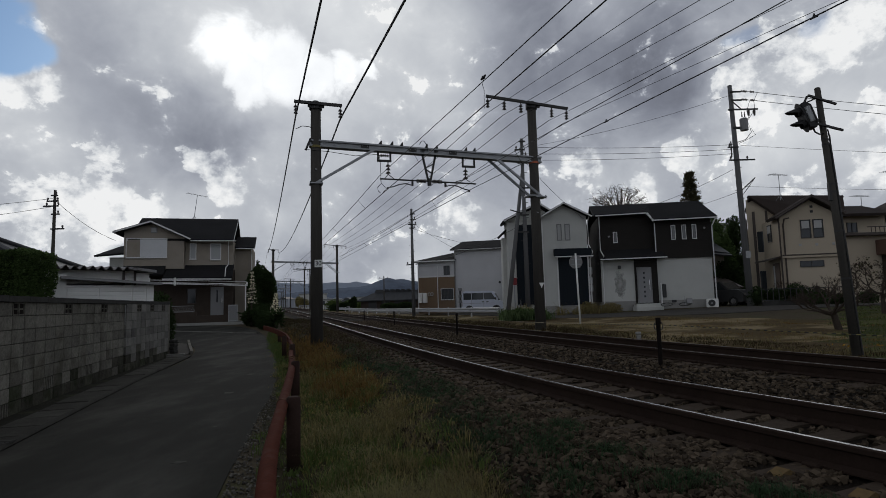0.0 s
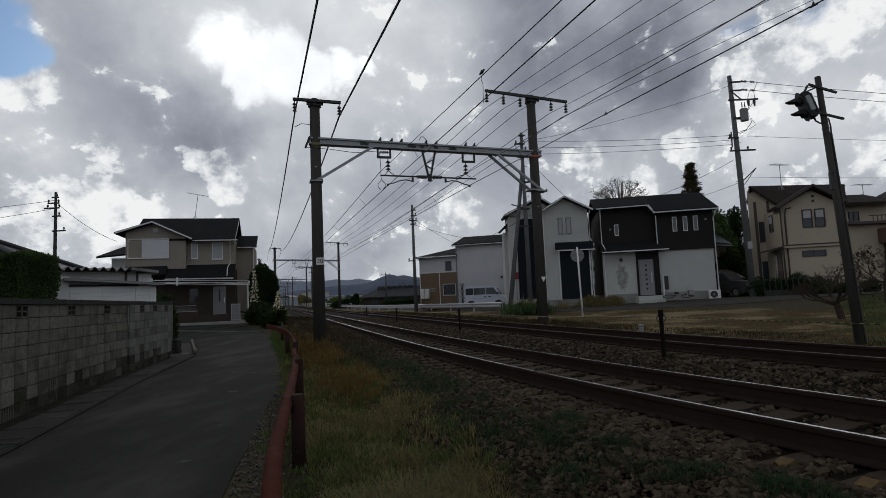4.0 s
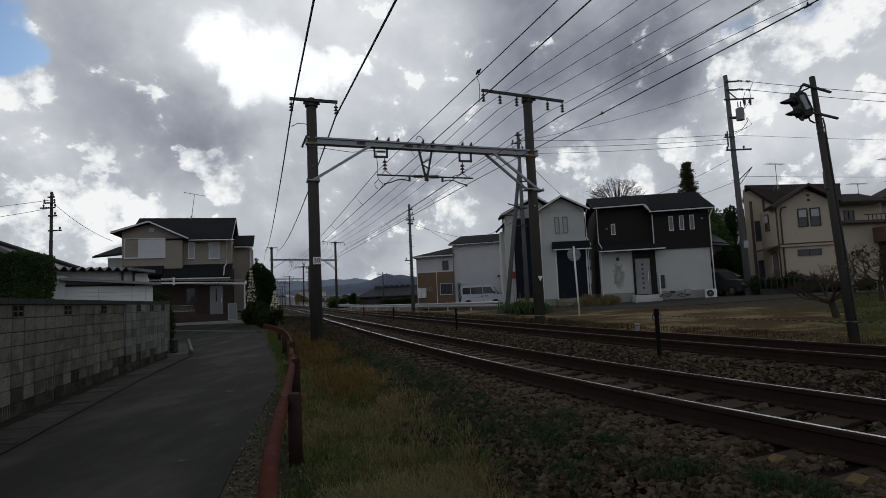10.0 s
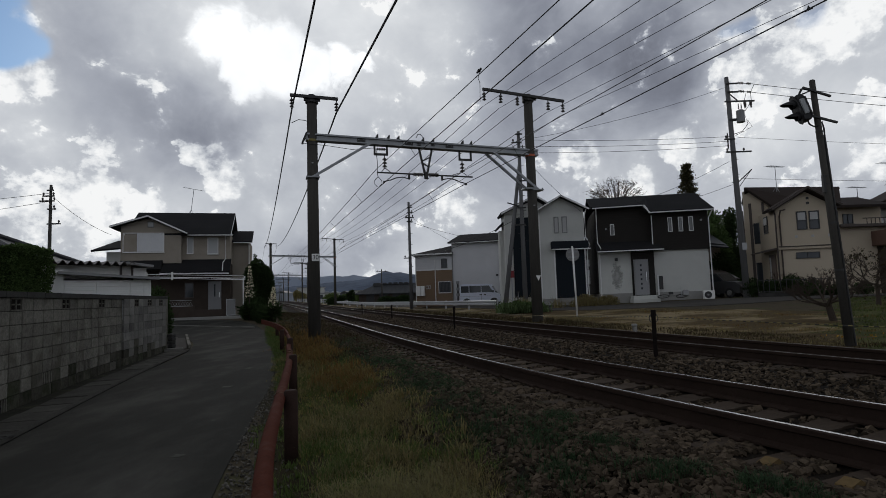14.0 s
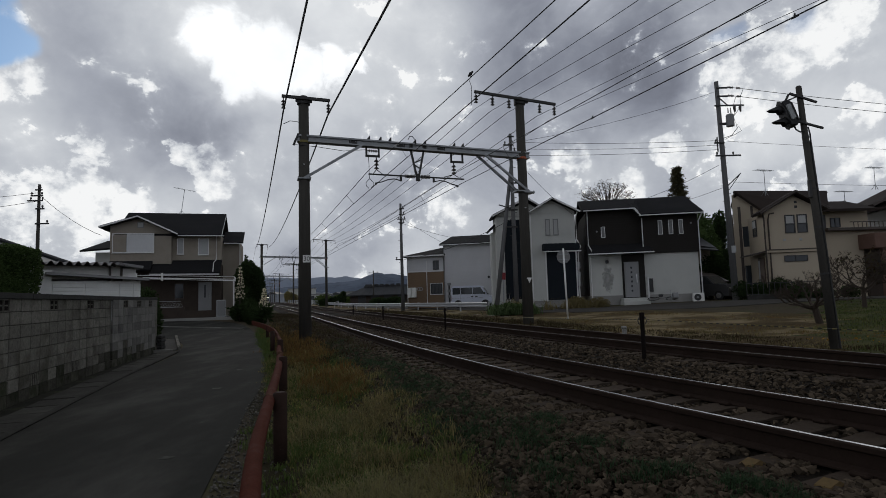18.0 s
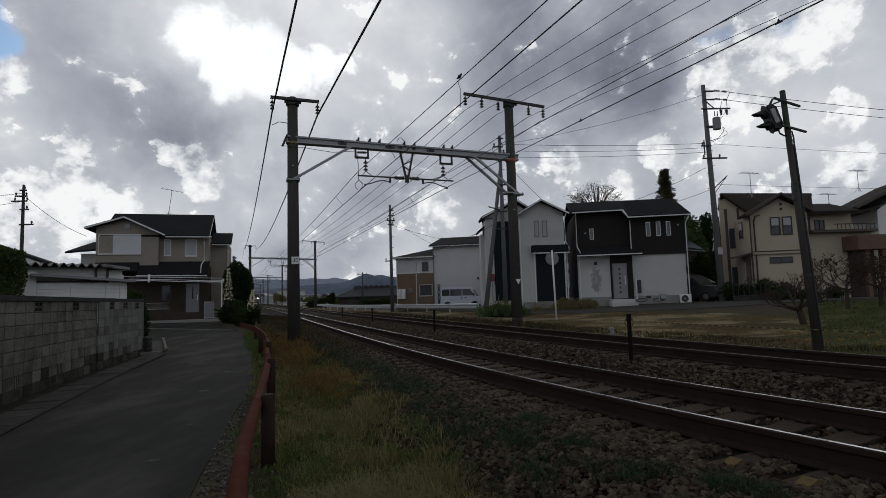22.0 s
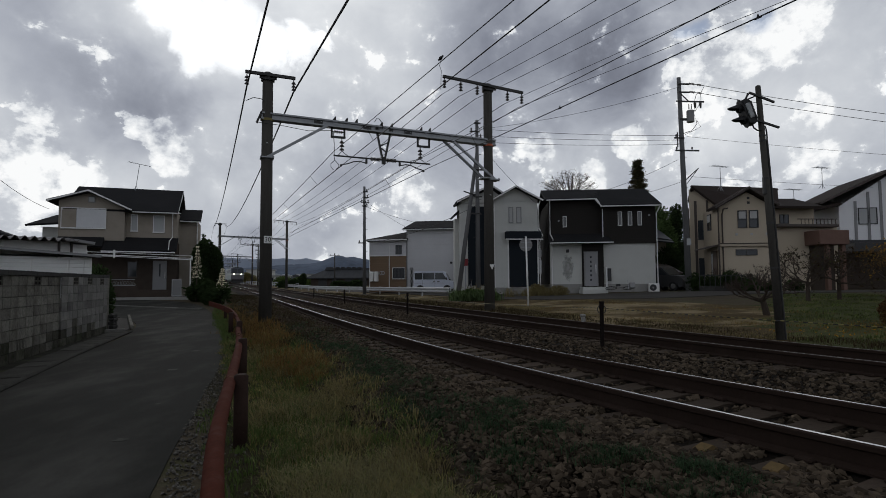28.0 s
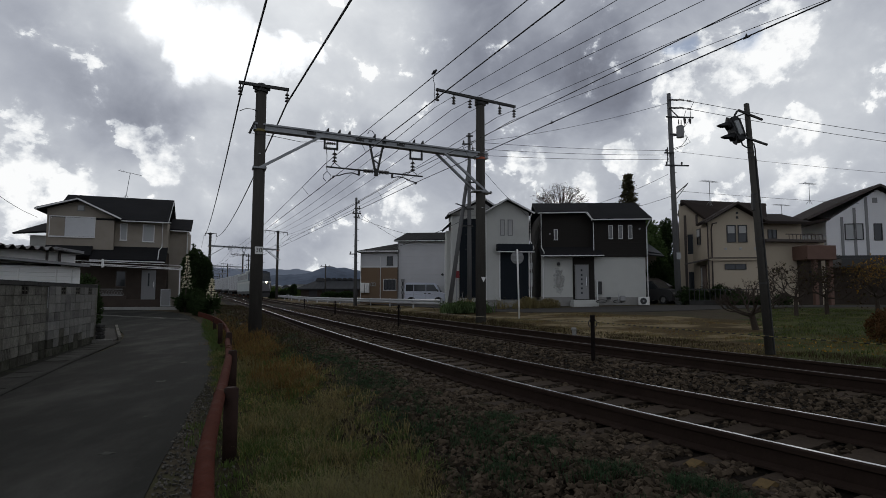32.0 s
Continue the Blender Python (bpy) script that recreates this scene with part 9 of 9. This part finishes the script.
for k in range(4):
    utility_pole(-24.5 - 7 * k, 105 + 30 * k, 8.5, 0.6, 0, [(0.5, -0.5, 0.5, (-0.4, 0.4)), (1.2, -0.5, 0.5, (-0.4, 0.4))], "distant utility pole beside the railway", "mast", 0.16, steps=False)
utility_pole(-10.3, 100, 6.5, 0.6, 0, [(0.4, -0.9, 0.9, (-0.7, 0.7))], "distant utility pole before the hall", "mast", 0.14, steps=False)
bush("tree", -37.6, 150, [((0, 0, 1.4), (1.1, 1.0, 1.4)), ((1.2, 0.5, 1.1), (1.0, 1.0, 1.1)), ((-0.6, 0.5, 1.9), (0.7, 0.7, 1.0))], 3500, 0.14, "grass_olive", "yellowing tree beside the far railway", "tree", 63)
g = thing("far_signal", pose(*at(118, 0.6, 0.5)), "distant railway signal on a post", "signal")
part("post", rod(B(), (0, 0, 0), (0, 0, 5.2), 0.1, n=8), "iron", g)
part("disc", rod(B(), (0, -0.1, 4.0), (0, 0, 4.0), 0.45, n=20), "black", g)

# ---------- the train ----------


def bogie(parent, y, r=0.43):
    fr = part("bogie", bx(-0.95, 0.95, y - 1.4, y + 1.4, 0.35, 0.75, 0.05), "black", parent, "dark steel bogie")
    for dy in (-1.0, 1.0):
        for x in (-0.56, 0.56):
            part("wheel", rod(B(), (x - 0.06, y + dy, r), (x + 0.06, y + dy, r), r, n=18), "rust", fr)
        part("axle", rod(B(), (-0.6, y + dy, r), (0.6, y + dy, r), 0.07, n=8), "iron", fr)


def build_loco():
    """Front end at y = 0 looking to -y; it runs back along +y."""
    g = thing("locomotive", Matrix(), "dark blue and grey electric freight locomotive with lit headlamps", "locomotive")
    part("lower_body", prism(B(), [(-1.4, 0.95), (1.4, 0.95), (1.4, 2.05), (-1.4, 2.05)], 0.35, 18.0), "loco_grey", g, "grey lower body")
    part("stripe", bx(-1.41, 1.41, 0.30, 18.02, 2.05, 2.33), "loco_band", g, "pale waist band")
    part("upper_body", bx(-1.4, 1.4, 2.2, 18.0, 2.33, 3.55, 0.06), "loco_grey", g, "grey upper body with louvres")
    # raked cab
    bm = B()
    vs = [bm.verts.new(p) for p in ((-1.4, 0.32, 2.33), (1.4, 0.32, 2.33), (1.4, 2.25, 2.33), (-1.4, 2.25, 2.33), (-1.28, 0.95, 3.62), (1.28, 0.95, 3.62), (1.36, 2.25, 3.66), (-1.36, 2.25, 3.66))]
    for f in ((0, 1, 5, 4), (1, 2, 6, 5), (2, 3, 7, 6), (3, 0, 4, 7), (4, 5, 6, 7), (3, 2, 1, 0)):
        bm.faces.new([vs[i] for i in f])
    cab = part("cab", bm, "loco_blue", g, "dark blue raked cab")
    part("front_apron", bx(-1.4, 1.4, 0.25, 0.40, 0.95, 2.06, 0.04), "loco_face", g)
    for sgn in (-1, 1):
        part("windscreen", slab(B(), [(sgn * 0.06, 0.36, 2.50), (sgn * 1.22, 0.36, 2.50), (sgn * 1.14, 0.80, 3.42), (sgn * 0.06, 0.80, 3.42)], 0.02), "glass", cab)
        h = part("headlamp", rod(B(), (sgn * 0.78, 0.30, 2.18), (sgn * 0.78, 0.20, 2.18), 0.15, n=18), "trim_grey", g)
        part("bulb", rod(B(), (sgn * 0.78, 0.20, 2.18), (sgn * 0.78, 0.185, 2.18), 0.10, n=18), "lamp_on", h, "glowing white headlamp")
        part("side_window", bx(sgn * 1.40 - 0.012, sgn * 1.40 + 0.012, 1.3, 1.9, 2.5, 3.3), "glass", cab)
        for k in range(7):
            part("louvre", bx(sgn * 1.41 - 0.02, sgn * 1.41 + 0.02, 3.4 + 2.0 * k, 4.9 + 2.0 * k, 2.65, 3.3, 0.01), "trim_grey", g)
        part("handrail", rod(B(), (sgn * 1.2, 0.18, 1.1), (sgn * 1.2, 0.18, 1.9), 0.02, n=6), "chrome", g)
    part("roof", prism(B(), [(-1.36, 3.55), (1.36, 3.55), (1.0, 3.78), (-1.0, 3.78)], 2.0, 17.8), "loco_blue", g, "dark roof")
    for y in (3.0, 14.6):
        p = part("pantograph", bx(-0.5, 0.5, y - 0.8, y + 0.8, 3.85, 3.95, 0.02), "iron", g, "raised pantograph")
        for sgn in (-1, 1):
            part("arm", rod(B(), (sgn * 0.45, y - 0.6, 3.95), (sgn * 0.5, y + 0.7, 4.45), 0.03, n=6), "iron", p)
            part("arm", rod(B(), (sgn * 0.5, y + 0.7, 4.45), (sgn * 0.4, y - 0.1, 5.0), 0.025, n=6), "iron", p)
        part("shoe", rod(B(), (-0.8, y - 0.1, 5.02), (0.8, y - 0.1, 5.02), 0.035, n=6), "iron", p)
    for y in (5, 7.5, 10, 12.5):
        part("roof_box", bx(-0.7, 0.7, y - 0.8, y + 0.8, 3.75, 4.05, 0.05), "loco_grey", g)
    part("skirt", bx(-1.3, 1.3, 0.45, 17.9, 0.6, 0.95), "black", g)
    part("snow_plough", prism(B(), [(-1.2, 0.18), (1.2, 0.18), (1.3, 0.7), (-1.3, 0.7)], 0.2, 0.5), "iron", g)
    part("coupler", bx(-0.15, 0.15, -0.35, 0.3, 0.75, 1.0, 0.03), "iron", g)
    for y in (3.0, 9.0, 15.0):
        bogie(g, y)
    return g


def build_wagon():
    g = thing("container_wagon", Matrix(), "freight wagon loaded with pale grey containers", "wagon", "container wagons")
    part("deck", bx(-1.25, 1.25, 0.3, 19.9, 0.85, 1.1, 0.02), "iron", g, "dark steel flat deck")
    for k in range(5):
        y = 0.5 + 3.85 * k
        c = part("container", bx(-1.22, 1.22, y, y + 3.7, 1.1, 3.62, 0.03), "container", g, "pale grey ribbed freight container")
        for sgn in (-1, 1):
            part("door_bar", bx(sgn * 1.23 - 0.02, sgn * 1.23 + 0.02, y + 1.2, y + 1.26, 1.2, 3.5), "trim_grey", c)
            part("door_bar", bx(sgn * 1.23 - 0.02, sgn * 1.23 + 0.02, y + 2.4, y + 2.46, 1.2, 3.5), "trim_grey", c)
    for y in (3.0, 17.2):
        bogie(g, y)
    return g


loco = build_loco()
wagons = [build_wagon()]
for k in range(4):
    wagons.append(copy_thing(wagons[0], Matrix()))
FAR_L = N1 + SPACING + GAUGE / 2


def on_track(s):
    """Pose of a vehicle whose near end stands s metres along the far track."""
    p, q = at(s, FAR_L, RAIL_Z), at(s + 16, FAR_L, RAIL_Z)
    return pose(p.x, p.y, p.z, 0, 0, math.degrees(math.atan2(q.y - p.y, q.x - p.x)) - 90)


def motions():
    # the train comes towards the camera along the far track
    front = [(0.0, 560.0), (5, 485), (10, 410), (15, 335), (20, 260), (23, 215), (26.5, 163.0), (28.0, 140.0), (29.0, 126.0), (30.0, 111.5), (31.0, 96.5), (32.0, 80.5)]
    for i, v in enumerate([loco] + wagons):
        off = 0 if i == 0 else 18.6 + 20.3 * (i - 1)
        walk(v, [(t, on_track(s + off)) for t, s in front])


motions()
